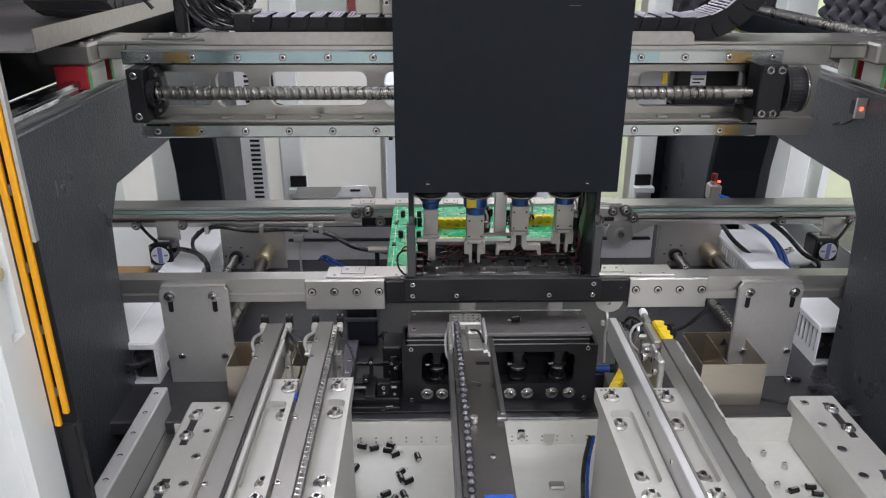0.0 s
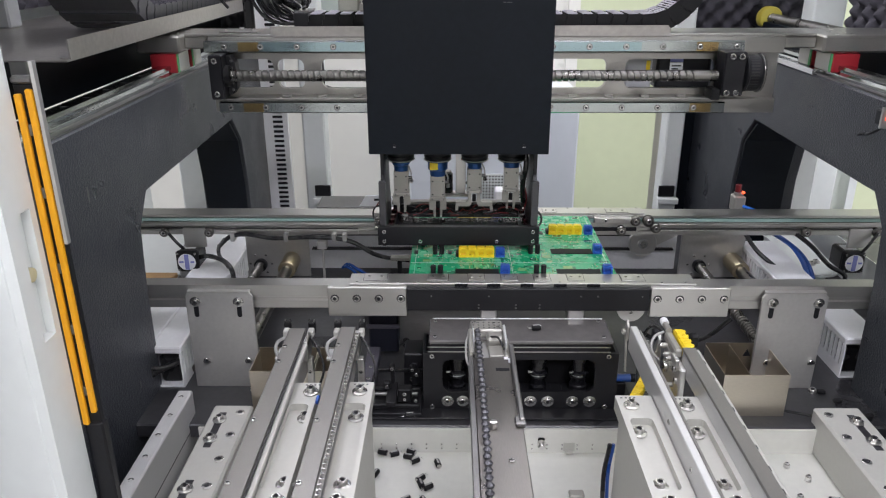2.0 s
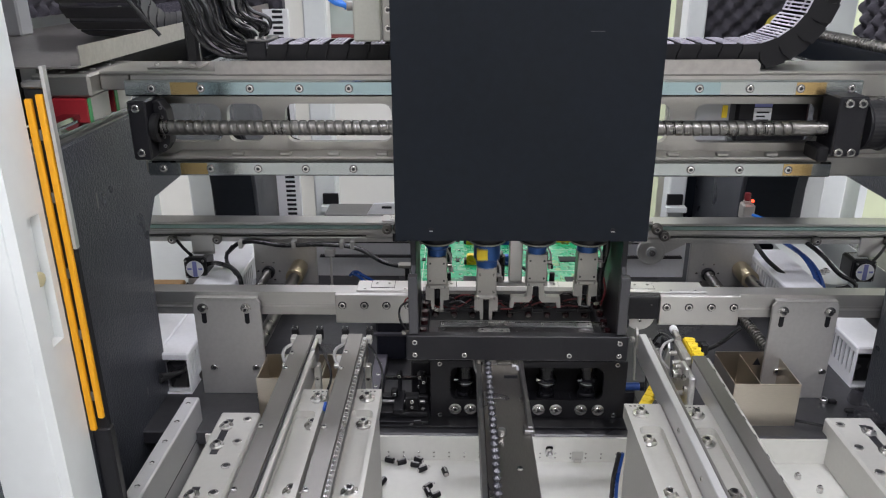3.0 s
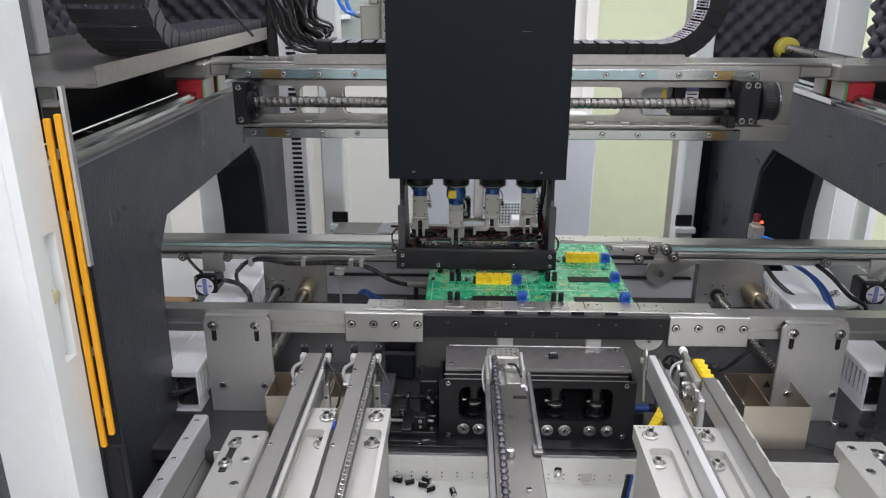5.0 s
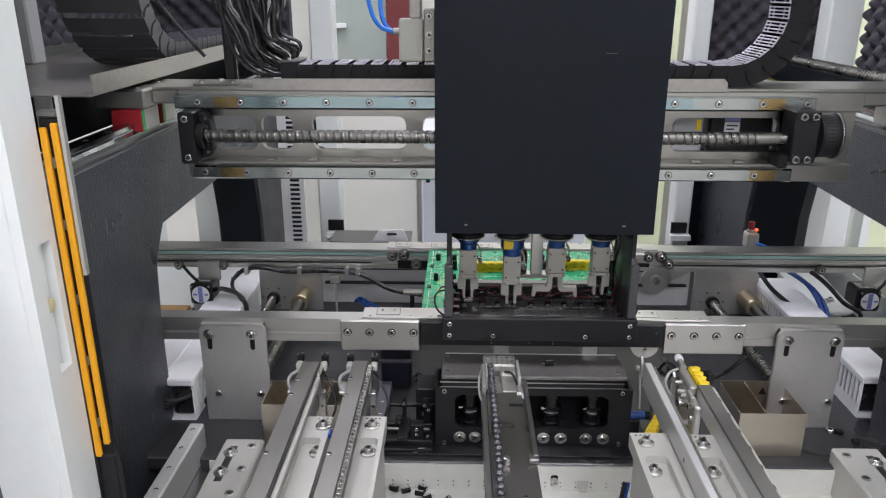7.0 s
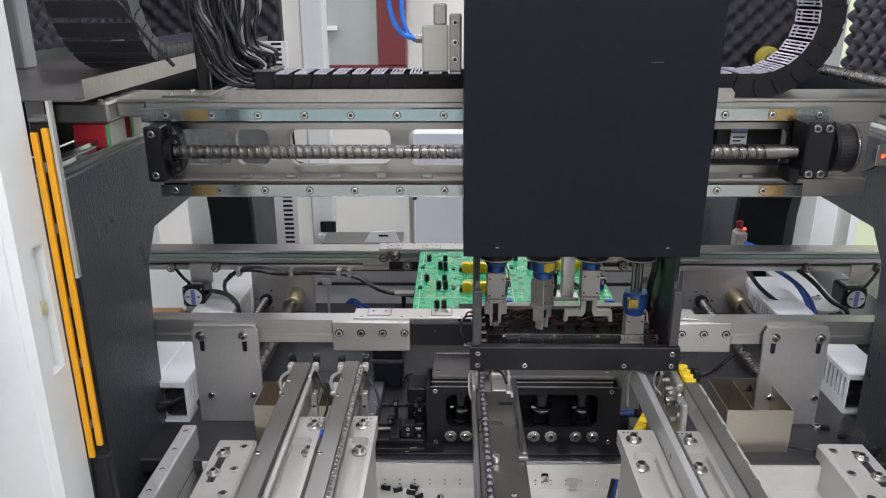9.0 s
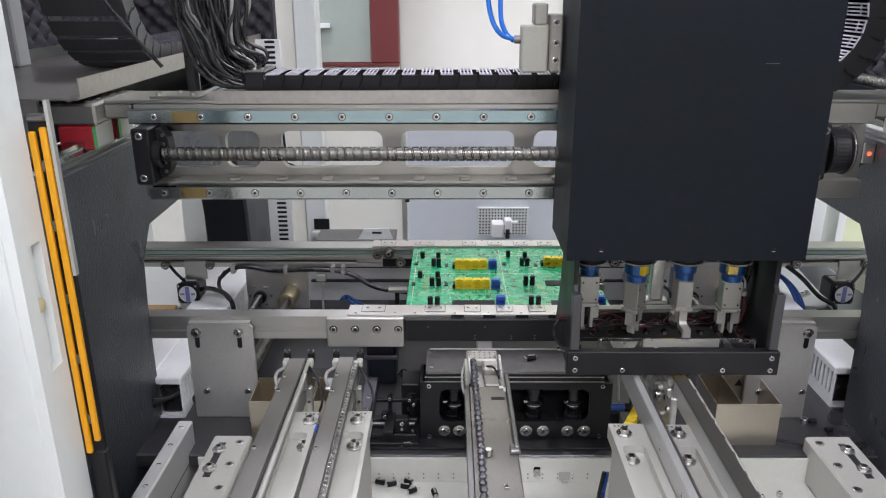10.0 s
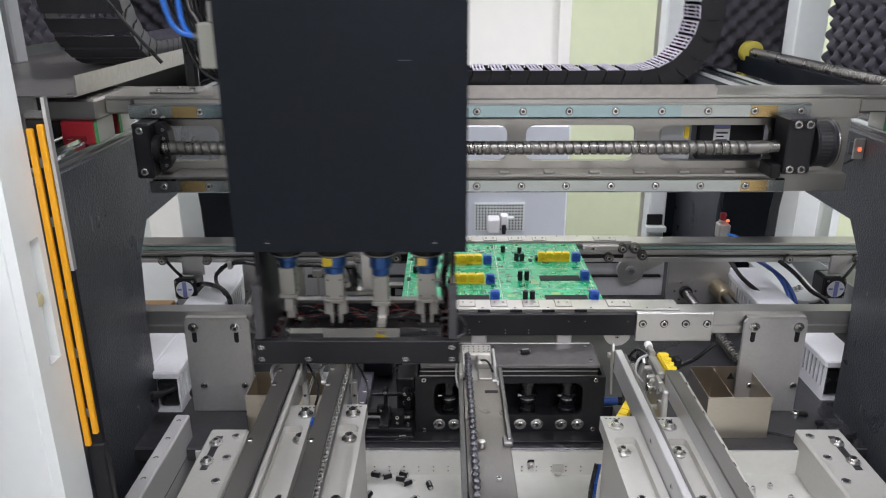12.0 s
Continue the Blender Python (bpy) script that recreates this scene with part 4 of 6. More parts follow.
wire_duct("wire_duct", -0.4565, -0.412, 0.995, 1.16, 0.062, 1)
wire_duct("wire_duct", -0.505, -0.459, 0.995, 1.16, 0.062, 1)
wire_duct("wire_duct", 0.610, 0.67, 1.03, 1.16, 0.062, -1)
wire_duct("wire_duct", -0.49, -0.414, 1.18, 1.40, 0.062, 1)
wire_duct("wire_duct", 0.592, 0.66, 1.18, 1.45, 0.062, -1)
feed = tagged(new("loose_cable"), "black cables running into the wire duct", "cable")
for k in range(4):
    tube([(-0.52, 0.93 + k * 0.006, -0.002 + k * 0.004), (-0.47, 0.965 + k * 0.003, 0.018 + k * 0.005), (-0.445 + k * 0.006, 0.985, 0.026 + k * 0.003), (-0.44 + k * 0.006, 1.03, 0.02 + k * 0.003)], 0.004, CABLE, feed)
wb = thing("white_box", -0.42, 1.52, -0.008, "white enclosure beside the spindle plate", "enclosure")
part("body", box(-0.56, -0.425, 1.41, 1.62, -0.008, 0.05, 0.004), DUCT, wb)
wbr = thing("white_bracket", 0.71, 1.44, -0.008, "white enamelled bracket plate with a rounded end", "bracket")
arc = [(0.716 + 0.034 * math.cos(k * math.pi / 10), 1.352 - 0.034 * math.sin(k * math.pi / 10)) for k in range(11)]
part("plate", prism([(0.775, 1.56), *arc, (0.682, 1.56)], 0.037, 0.041, "z"), WHITE, wbr)
part("leg", box(0.69, 0.765, 1.54, 1.556, -0.008, 0.0368, 0.001), WHITE, wbr)
part("leg", box(0.70, 0.732, 1.35, 1.358, -0.008, 0.0368, 0.001), WHITE, wbr)
for x, y in ((0.712, 1.375), (0.724, 1.384)):
    bolt(wbr, x, y, 0.041, "z", 0.005, 0.006, washer=True)
tan = thing("tan_board", -0.62, 1.35, -0.008, "tan edge of a board by the frame", "board")
part("board", box(-0.648, -0.562, 1.335, 1.408, -0.0044, 0.006, 0.002), TAN, tan)

# cables along the rear rail
cb = thing("cable_loom", -0.2, 1.31, 0.12, "black cable loom clipped along the rear rail", "cable")
tube([(-0.44, 1.315, 0.10), (-0.41, 1.312, 0.123), (-0.33, 1.312, 0.118), (-0.25, 1.312, 0.120), (-0.19, 1.312, 0.112), (-0.14, 1.31, 0.085), (-0.08, 1.32, 0.070)], 0.0042, CABLE, cb)
tube([(-0.477, 1.31, 0.080), (-0.45, 1.29, 0.090), (-0.412, 1.275, 0.078), (-0.404, 1.27, 0.04), (-0.402, 1.27, -0.004)], 0.0045, CABLE, cb)
tube([(-0.425, 1.31, 0.118), (-0.435, 1.295, 0.10), (-0.412, 1.272, 0.075)], 0.0035, CABLE, cb)
tube([(-0.53, 1.31, 0.128), (-0.515, 1.305, 0.112), (-0.505, 1.31, 0.097)], 0.003, CABLE, cb)
for x in (-0.41, -0.31, -0.22, -0.2):
    part("clip", box(x - 0.004, x + 0.004, 1.306, 1.3225, 0.113, 0.128, 0.001), STEEL, cb)
part("hanger", box(-0.252, -0.234, 1.305, 1.3225, 0.098, 0.112, 0.001), STEEL, cb)
part("hanger_leg", box(-0.245, -0.241, 1.312, 1.316, 0.0, 0.098), STEEL, cb)
cb2 = thing("cable_loom", 0.7, 1.3, 0.1, "black and blue cables looping under the motor", "cable")
tube([(0.79, 1.31, 0.128), (0.765, 1.30, 0.10), (0.76, 1.305, 0.09)], 0.003, CABLE, cb2)
tube([(0.64, 1.33, 0.128), (0.665, 1.30, 0.11), (0.70, 1.29, 0.075), (0.73, 1.28, 0.05), (0.68, 1.29, 0.035), (0.60, 1.34, 0.07), (0.575, 1.40, 0.105)], 0.0042, CABLE, cb2)
tube([(0.585, 1.44, 0.115), (0.628, 1.38, 0.105), (0.655, 1.32, 0.085), (0.668, 1.27, 0.03), (0.665, 1.22, 0.0)], 0.0042, DEEPBLUE, cb2)
tube([(0.595, 1.43, 0.112), (0.64, 1.37, 0.098), (0.667, 1.31, 0.075), (0.678, 1.26, 0.02), (0.68, 1.2, 0.0)], 0.0042, DEEPBLUE, cb2)
tube([(-0.21, 1.33, 0.05), (-0.199, 1.32, 0.062), (-0.178, 1.298, 0.062), (-0.15, 1.28, 0.055), (-0.12, 1.27, 0.05)], 0.003, DEEPBLUE, cb2)
tube([(-0.205, 1.325, 0.055), (-0.192, 1.305, 0.060), (-0.175, 1.28, 0.055), (-0.165, 1.26, 0.04)], 0.003, DEEPBLUE, cb2)
tube([(0.30, 1.06, 0.055), (0.35, 1.06, 0.035), (0.40, 1.06, 0.045), (0.44, 1.06, 0.08)], 0.0035, CABLE, cb2)
lift = thing("board_stop", -0.09, 1.25, 0.0, "small black board stop with a white label", "stop")
part("post", box(-0.098, -0.090, 1.25, 1.258, -0.008, 0.10, 0.001), PLASTIC, lift)
part("head", box(-0.11, -0.075, 1.245, 1.262, 0.10, 0.106, 0.001), GRIP, lift)
part("label_block", box(-0.165, -0.12, 1.245, 1.275, 0.045, 0.055, 0.001), LABEL, lift)
part("label_foot", box(-0.165, -0.12, 1.247, 1.273, -0.008, 0.045, 0.001), BLACK, lift)

# ---- vision box ----
vis = thing("vision_box", 0.095, 0.95, -0.008, "black vision unit with four lenses and a smoked glass top", "camera unit")
vb = plate_with_holes(-0.041, 0.238, -0.008, 0.087, 0.936, 0.942, [(-0.013, 0.206, 0.024, 0.077)])
part("front_plate", vb, BLACK, vis)
part("back_plate", box(-0.041, 0.238, 0.992, 0.996, -0.008, 0.087), BLACK, vis)
for x in (-0.041, 0.234):
    part("end_plate", box(x, x + 0.004, 0.942, 0.992, -0.008, 0.087), BLACK, vis)
part("floor_plate", box(-0.037, 0.234, 0.942, 0.992, -0.008, 0.004), BLACK, vis)
part("top_frame", box(-0.033, 0.225, 0.938, 1.0, 0.0872, 0.1035, 0.002), BLACK, vis)
part("trim_line", box(-0.034, 0.226, 0.9365, 0.9378, 0.096, 0.0972), ALU, vis)
part("trim_line", box(-0.034, 0.226, 0.9365, 0.9378, 0.0885, 0.0895), ALU, vis)
part("top_edge", box(-0.028, 0.224, 0.9996, 1.0014, 0.1055, 0.1105, 0.0005), SATIN, vis, "bright rear edge of the glass")
part("glass_top", box(-0.032, 0.228, 0.932, 1.0, 0.1038, 0.1095, 0.0012), SMOKE, vis, "smoked glass top plate")
for i in range(4):
    x = 0.008 + i * 0.06
    part("lens", lathe([(0.013, 0.004), (0.013, 0.02), (0.0105, 0.022), (0.0105, 0.034), (0.015, 0.036), (0.015, 0.044), (0.011, 0.046), (0.011, 0.06), (0.014, 0.062), (0.014, 0.085)], x, 0.966, 0.0, "z", 24), LENS, vis, smooth=True)
    part("lens_foot", box(x - 0.022, x + 0.022, 0.950, 0.985, 0.0042, 0.0070, 0.0004), BLACK, vis)
    part("foot_edge", box(x - 0.022, x + 0.022, 0.9490, 0.9498, 0.0045, 0.0062), RAIL, vis, "bright foot edge")
    part("focus_knob", cyl(x - 0.0125, 0.958, 0.044, 0.0022, 0.006, "x", seg=10), BOLT, vis)
    part("lens_ring", lathe([(0.0152, 0.0), (0.0156, 0.0008), (0.0156, 0.0022), (0.0152, 0.003)], x, 0.966, 0.038, "z", 24), RAIL, vis, "bright ring", smooth=True)
for x in (-0.0056, 0.0165, 0.0385, 0.09, 0.115, 0.140, 0.176, 0.2007):
    bolt(vis, x, 0.936, 0.0085, "y", 0.0052, 0.004, washer=True)
for x, z in ((-0.028, 0.083), (0.2235, 0.083), (-0.028, -0.001), (0.2235, 0.0)):
    bolt(vis, x, 0.936, z, "y", 0.0035, 0.002)
for x, y in ((-0.024, 0.944), (-0.024, 0.992), (0.216, 0.944), (0.216, 0.992)):
    bolt(vis, x, y, 0.1095, "z", 0.0028, 0.001)
stage = thing("slide_stage", -0.09, 0.96, -0.008, "black slide stage with rails beside the vision unit", "slide stage")
part("plate", box(-0.13, -0.043, 0.915, 0.99, -0.008, 0.0, 0.001), BLACK, stage)
part("rail", box(-0.122, -0.046, 0.925, 0.931, 0.0, 0.008, 0.001), BLACK, stage)
part("rail", box(-0.122, -0.046, 0.965, 0.972, 0.0, 0.010, 0.001), BLACK, stage)
part("rod", cyl(-0.085, 0.948, 0.012, 0.003, 0.07, "x"), DARKSTEEL, stage, smooth=True)
part("slider", box(-0.095, -0.08, 0.92, 0.975, 0.008, 0.016, 0.001), BLACK, stage)
part("side_block", box(-0.072, -0.043, 0.985, 1.03, -0.008, 0.058, 0.002), BLACK, stage)
part("upper_rail", box(-0.110, -0.043, 0.978, 0.983, 0.030, 0.036, 0.0008), BLACK, stage)
part("rail_edge", box(-0.110, -0.046, 0.9770, 0.9777, 0.0345, 0.0358), RAIL, stage, "bright rail edge")
part("clamp", box(-0.078, -0.058, 0.930, 0.946, 0.0082, 0.030, 0.0015), PLASTIC, stage)
part("clamp", box(-0.100, -0.090, 0.952, 0.962, 0.0162, 0.028, 0.0015), PLASTIC, stage)
for x, y, z, r in ((-0.068, 0.930, 0.024, 0.003), (-0.068, 0.930, 0.015, 0.0024), (-0.052, 0.931, 0.012, 0.0024), (-0.113, 0.931, 0.010, 0.002), (-0.095, 0.952, 0.022, 0.003), (-0.060, 0.978, 0.020, 0.003)):
    bolt(stage, x, y, z, "y", r, 0.0025)
for x, z in ((-0.088, 0.046), (-0.058, 0.044), (-0.052, 0.036)):
    knob = part("knob", cyl(x, 0.968, z, 0.0042, 0.012, "y", bevel=0.0008), PLASTIC, stage, smooth=True)
    bolt(knob, x, 0.962, z, "y", 0.0026, 0.0012)
part("knob_post", box(-0.091, -0.085, 0.9702, 0.9745, 0.0102, 0.050, 0.001), BLACK, stage)
part("knob_post", box(-0.060, -0.050, 0.9742, 0.9775, 0.0102, 0.048, 0.001), BLACK, stage)
cap_tower = thing("black_tower", -0.105, 1.05, -0.008, "dark blue-black cylinder block behind the guide rail", "cylinder")
part("body", box(-0.137, -0.088, 1.105, 1.15, -0.008, 0.066, 0.003), NAVYBLACK, cap_tower)
part("plate", box(-0.140, -0.085, 1.098, 1.1045, 0.040, 0.046, 0.001), GREYLINK, cap_tower)
tube([(-0.08, 1.05, 0.04), (-0.066, 1.03, 0.055), (-0.058, 1.02, 0.035), (-0.062, 1.03, 0.01)], 0.003, CABLE, cap_tower)
tube([(-0.075, 1.06, 0.03), (-0.060, 1.04, 0.045), (-0.050, 1.03, 0.02)], 0.003, CABLE, cap_tower)
vb2 = thing("unit_base", 0.06, 0.95, -0.008, "black anodised plate under the vision unit", "base plate")
part("plate", box(-0.15, 0.27, 0.91, 1.0, -0.0079, -0.0045, 0.0005), BLACK, vb2)
rail2 = thing("guide_rail", -0.13, 1.0, -0.008, "dark steel guide rail on the base plate", "rail")
part("rail", box(-0.137, -0.117, 0.90, 1.09, -0.008, 0.012, 0.001), GREYLINK, rail2)
for i in range(5):
    bolt(rail2, -0.127, 0.92 + i * 0.035, 0.012, "z", 0.003, 0.0008)
for x in (0.055, 0.185):
    st = thing("stop_block", x, 1.03, 0.09, "small steel stop below the conveyor", "stop", "stops")
    part("block", box(x - 0.012, x + 0.012, 1.003, 1.02, 0.108, 0.1228, 0.002), STEEL, st)
wh = thing("guide_disc", 0.27, 1.02, 0.09, "grey half round guide disc under the rail", "disc")
part("disc", prism([(0.2675 + 0.021 * math.cos(k * math.pi / 16), 0.1225 - 0.021 * math.sin(k * math.pi / 16)) for k in range(17)], 1.0085, 1.0125, "y"), STEEL, wh)
bolt(wh, 0.2675, 1.0085, 0.116, "y", 0.003, 0.0015)
# spilled capacitors and screws
def capacitor(x, y, z, rz, lab="black electrolytic capacitor lying loose"):
    ob = thing("capacitor", x, y, z, lab, "capacitor", "loose capacitors")
    shared_piece("can", "loose_can", lambda: lathe([(0.0035, -0.0065), (0.0042, -0.006), (0.0042, 0.0055), (0.0037, 0.0065)], 0, 0, 0, "x", 14), PLASTIC, ob, Matrix())
    shared_piece("stripe", "loose_stripe", lambda: box(-0.005, 0.005, -0.0012, 0.0012, 0.0040, 0.0044), GREYCABLE, ob, Matrix())
    shared_piece("top", "loose_top", lambda: cyl(0.0066, 0, 0, 0.0033, 0.0006, "x", seg=14), BOLT, ob, Matrix())
    for s in (-1, 1):
        shared_piece("lead", "loose_lead", lambda: cyl(-0.009, 0, 0, 0.0004, 0.006, "x", seg=6), BOLT, ob, Matrix.Translation((0, s * 0.0015, 0)))
    ob.matrix_basis = pose(x, y, z, 0, 0, rz)
    return ob


# ---- front tray between the feeder tables ----
FT = -0.050
structure("tray_floor", box(-0.36, 0.53, 0.30, 0.8924, FT - 0.004, FT), TRAY, "off-white sheet tray below the feeders", "tray")
structure("tray_front", plate_with_holes(-0.36, 0.60, FT - 0.004, -0.0105, 0.8925, 0.8962, [(0.123, 0.133, -0.042, -0.024)]), TRAY, "off-white upright sheet under the table edge", "tray")
strip = thing("rivet_row", 0.08, 0.905, -0.05, "row of small rivets along the tray's bend", "rivets")
for i in range(17):
    for z in (-0.036, -0.043):
        bolt(strip, -0.1 + i * 0.0215, 0.8925, z, "y", 0.0014, 0.0008, "rivet")
lp = thing("latch_pin", 0.128, 0.9, -0.03, "small chromed latch pin in the upright sheet", "latch")
part("pin", lathe([(0.006, 0), (0.006, 0.002), (0.003, 0.003), (0.003, 0.007), (0.0045, 0.009), (0.0035, 0.012)], 0.128, 0.8925, -0.033, "y", 16), BOLT, lp, smooth=True)
rnd = random.Random(11)
for px, py in ((-0.098, 0.897), (-0.081, 0.893), (-0.057, 0.898), (-0.061, 0.887), (-0.121, 0.880), (-0.051, 0.878), (-0.104, 0.850), (-0.119, 0.829), (-0.042, 0.840), (-0.019, 0.872), (-0.031, 0.823),
               (-0.041, 0.829), (-0.060, 0.798), (-0.036, 0.795), (-0.049, 0.787), (0.474, 0.795), (0.499, 0.801), (0.502, 0.788)):
    capacitor(px, py - 0.010, FT + 0.0042, rnd.uniform(0, 360))
for px, py in ((-0.06, 0.905 + 0.012), (-0.065, 0.955)):
    capacitor(px, py, -0.0038 if py < 0.94 else 0.0042, 10)
capacitor(0.122, 0.965, 0.1137, 10, "small capacitor lying on the smoked glass")
for x, y, a in ((0.083, 0.80, 40), (0.165, 0.80, 15)):
    sc = thing("scrap_piece", x, y, FT, "bent bit of clear plastic scrap", "scrap")
    part("piece", box(x - 0.01, x + 0.01, y - 0.006, y + 0.008, FT, FT + 0.006, 0.002), GRIP, sc)
for x, y, h in ((0.437, 0.852, 0.008), (0.466, 0.862, 0.006), (0.483, 0.833, 0.008), (0.457, 0.797, 0.006)):
    so = thing("standoff", x, y, FT, "small steel standoff screwed to the tray", "standoff", "tray standoffs")
    part("barrel", cyl(x, y, FT + h / 2, 0.0042, h, seg=6), BOLT, so)
    bolt(so, x, y, FT + h, "z", 0.0026, 0.002)
hk = thing("sheet_hook", 0.168, 0.889, -0.044, "small bent sheet hook on the upright sheet", "hook")
part("plate", box(0.160, 0.176, 0.8912, 0.8922, -0.046, -0.032, 0.0003), ANOD, hk)
part("tongue", box(0.163, 0.173, 0.885, 0.8911, -0.046, -0.0445, 0.0003), ANOD, hk)
# side blocks carrying the feeder tables
for x0, x1, slot_x, bx in ((-0.340, -0.284, -0.322, -0.298), (0.515, 0.580, 0.558, 0.528)):
    bl = thing("mounting_block", (x0 + x1) / 2, 0.8, FT, "silver anodised mounting block with slots and screws", "block", "mounting blocks")
    part("block", box(x0, x1, 0.45, 0.915, FT, 0.014, 0.003), ANOD, bl)
    for i, y in enumerate((0.855, 0.71, 0.565)):
        part("slot", box(slot_x - 0.005, slot_x + 0.005, y - 0.04, y + 0.04, 0.0138, 0.0146, 0.0003), BASE, bl, "machined slot")
        for k in (-0.022, 0.022):
            bolt(bl, slot_x, y + k, 0.0146, "z", 0.0055, 0.007, washer=True)
    for i in range(7):
        bolt(bl, bx, 0.895 - i * 0.052, 0.0138, "z", 0.0062, 0.0015, sunk=True)
lbar = thing("side_bar", -0.385, 0.8, FT, "steel bar with tapped holes beside the frame", "bar")
part("bar", box(-0.395, -0.374, 0.45, 0.928, -0.12, 0.03, 0.002), SATIN, lbar)
part("groove", box(-0.3742, -0.3736, 0.46, 0.92, -0.022, -0.0205), BASE, lbar)
for i in range(9):
    bolt(lbar, -0.385, 0.91 - i * 0.045, 0.0296, "z", 0.0035, 0.0008)

# ---- feeders ----
def feeder_table(x0, x1, y1, recess_x0, recess_x1, bx):
    ob = thing("feeder_table", (x0 + x1) / 2, 0.65, 0.138, "pale anodised feeder plate with a milled pocket", "feeder plate", "feeder plates")
    # plate with a milled pocket that has round corners
    o = plate_with_holes(x0, x1, 0.42, y1, -0.138, -0.129, [(recess_x0 + 0.0005, recess_x1, 0.585, y1 - 0.045)])
    bmesh.ops.rotate(o, verts=o.verts, cent=(0, 0, 0), matrix=Matrix.Rotation(radians(-90), 3, "X"))
    box(x0, x1, 0.42, y1, 0.120, 0.129, bm=o)
    part("plate", o, ANOD, ob)
    for y, z in ((y1 - 0.022, 0.138), (y1 - 0.062, 0.129), (0.60, 0.129), (0.565, 0.138), (0.47, 0.138)):
        bolt(ob, bx, y, z, "z", 0.0052, 0.008, washer=True)
    for i in range(4):
        part("engraving", box(bx - 0.009 + i * 0.005, bx - 0.0065 + i * 0.005, y1 - 0.006, y1 - 0.004, 0.138, 0.1383), BASE, ob)
    part("post", box(x0 + 0.002, x1 - 0.002, 0.43, y1 - 0.02, FT, 0.120), ANOD, ob)
    return ob


feeder_table(-0.187, -0.157, 0.775, -0.187, -0.163, -0.165)
feeder_table(-0.127, -0.093, 0.777, -0.124, -0.098, -0.108)
feeder_table(0.190, 0.2315, 0.75, 0.196, 0.222, 0.204)
feeder_table(0.252, 0.289, 0.748, 0.256, 0.279, 0.266)


def feeder_rail(name, x0, x1, y1, toothed, lab):
    ob = thing(name, (x0 + x1) / 2, 0.7, 0.12, lab, "feeder", "part feeders")
    part("top_strip", box(x0, x1, 0.40, y1, 0.1605, 0.164, 0.001), FEEDSTEEL, ob)
    part("web", box(x0 + 0.004, x1 - 0.002, 0.40, y1 - 0.004, 0.10, 0.1603, 0.001), STEEL, ob)
    part("nose", box(x0 + 0.002, x1 + 0.006, y1 - 0.03, y1 - 0.001, 0.13, 0.1603, 0.002), ALU, ob)
    for y in (y1 - 0.05, 0.78, 0.66, 0.56):
        bolt(ob, x0 + 0.004, y, 0.164, "z", 0.0028, 0.002)
    if toothed:
        for i in range(60):
            shared_piece("tape_pin", "tape_pin", lambda: prism([(0, 0), (0.0045, 0.0012), (0, 0.0034)], 0, 0.003, "z"), BOLT, ob, Matrix.Translation((x1 + 0.001 - (x0 + x1) / 2, 0.41 + i * (y1 - 0.42) / 60 - 0.7, 0.160 - 0.12)))
        part("tape_guide", box(x1, x1 + 0.0065, 0.40, y1 - 0.005, 0.152, 0.159, 0.001), DARKSTEEL, ob)
    else:
        part("tape", box(x1 + 0.0005, x1 + 0.006, 0.40, y1 - 0.004, 0.150, 0.157, 0.0008), ANOD, ob, "white carrier strip")
        part("tape_edge", box(x1 + 0.0002, x1 + 0.002, 0.40, y1 - 0.004, 0.1602, 0.1615), BELT, ob)
    return ob


f1 = feeder_rail("part_feeder", -0.211, -0.189, 0.866, False, "narrow steel part feeder with a white strip")
f2 = feeder_rail("part_feeder", -0.145, -0.125, 0.870, True, "narrow steel part feeder with a toothed black tape")
for ob, x in ((f1, -0.2), (f2, -0.134)):
    for sx in (-1, 1):
        part("sensor", box(x + sx * 0.016 - 0.004, x + sx * 0.016 + 0.004, 0.864, 0.876, 0.150, 0.160, 0.0015), ANOD, ob, "pale sensor body")
        part("sensor_cap", box(x + sx * 0.016 - 0.0045, x + sx * 0.016 + 0.0045, 0.8765, 0.884, 0.150, 0.166, 0.001), PLASTIC, ob, "black sensor head")
        for k in (-1, 1):
            part("sensor_tip", cyl(x + sx * 0.016 + k * 0.0028, 0.880, 0.167, 0.0012, 0.004, seg=8), BOLT, ob)
    part("leg", box(x + 0.012, x + 0.020, 0.846, 0.856, 0.052, 0.1295, 0.001), ALU, ob)
    part("end_bracket", box(x - 0.026, x - 0.012, 0.835, 0.862, 0.132, 0.1365, 0.001), SATIN, ob)
    for k in range(3):
        bolt(ob, x + 0.016, 0.846, 0.07 + k * 0.02, "y", 0.003, 0.001)
    tube([(x - 0.016, 0.864, 0.152), (x - 0.026, 0.852, 0.148), (x - 0.024, 0.842, 0.138), (x - 0.008, 0.84, 0.115)], 0.0022, GREYCABLE, ob)
    tube([(x + 0.016, 0.864, 0.152), (x + 0.027, 0.85, 0.142), (x + 0.036, 0.835, 0.122), (x + 0.03, 0.82, 0.10)], 0.0016, CABLE, ob)
wp = thing("blue_lug", -0.153, 0.73, 0.138, "small blue cable lug on the feeder", "lug")
part("lug", box(-0.1555, -0.152, 0.728, 0.740, 0.138, 0.144, 0.001), BLUE, wp)
part("crimp", box(-0.1552, -0.1525, 0.7405, 0.7445, 0.1385, 0.1425, 0.0008), BOLT, wp)

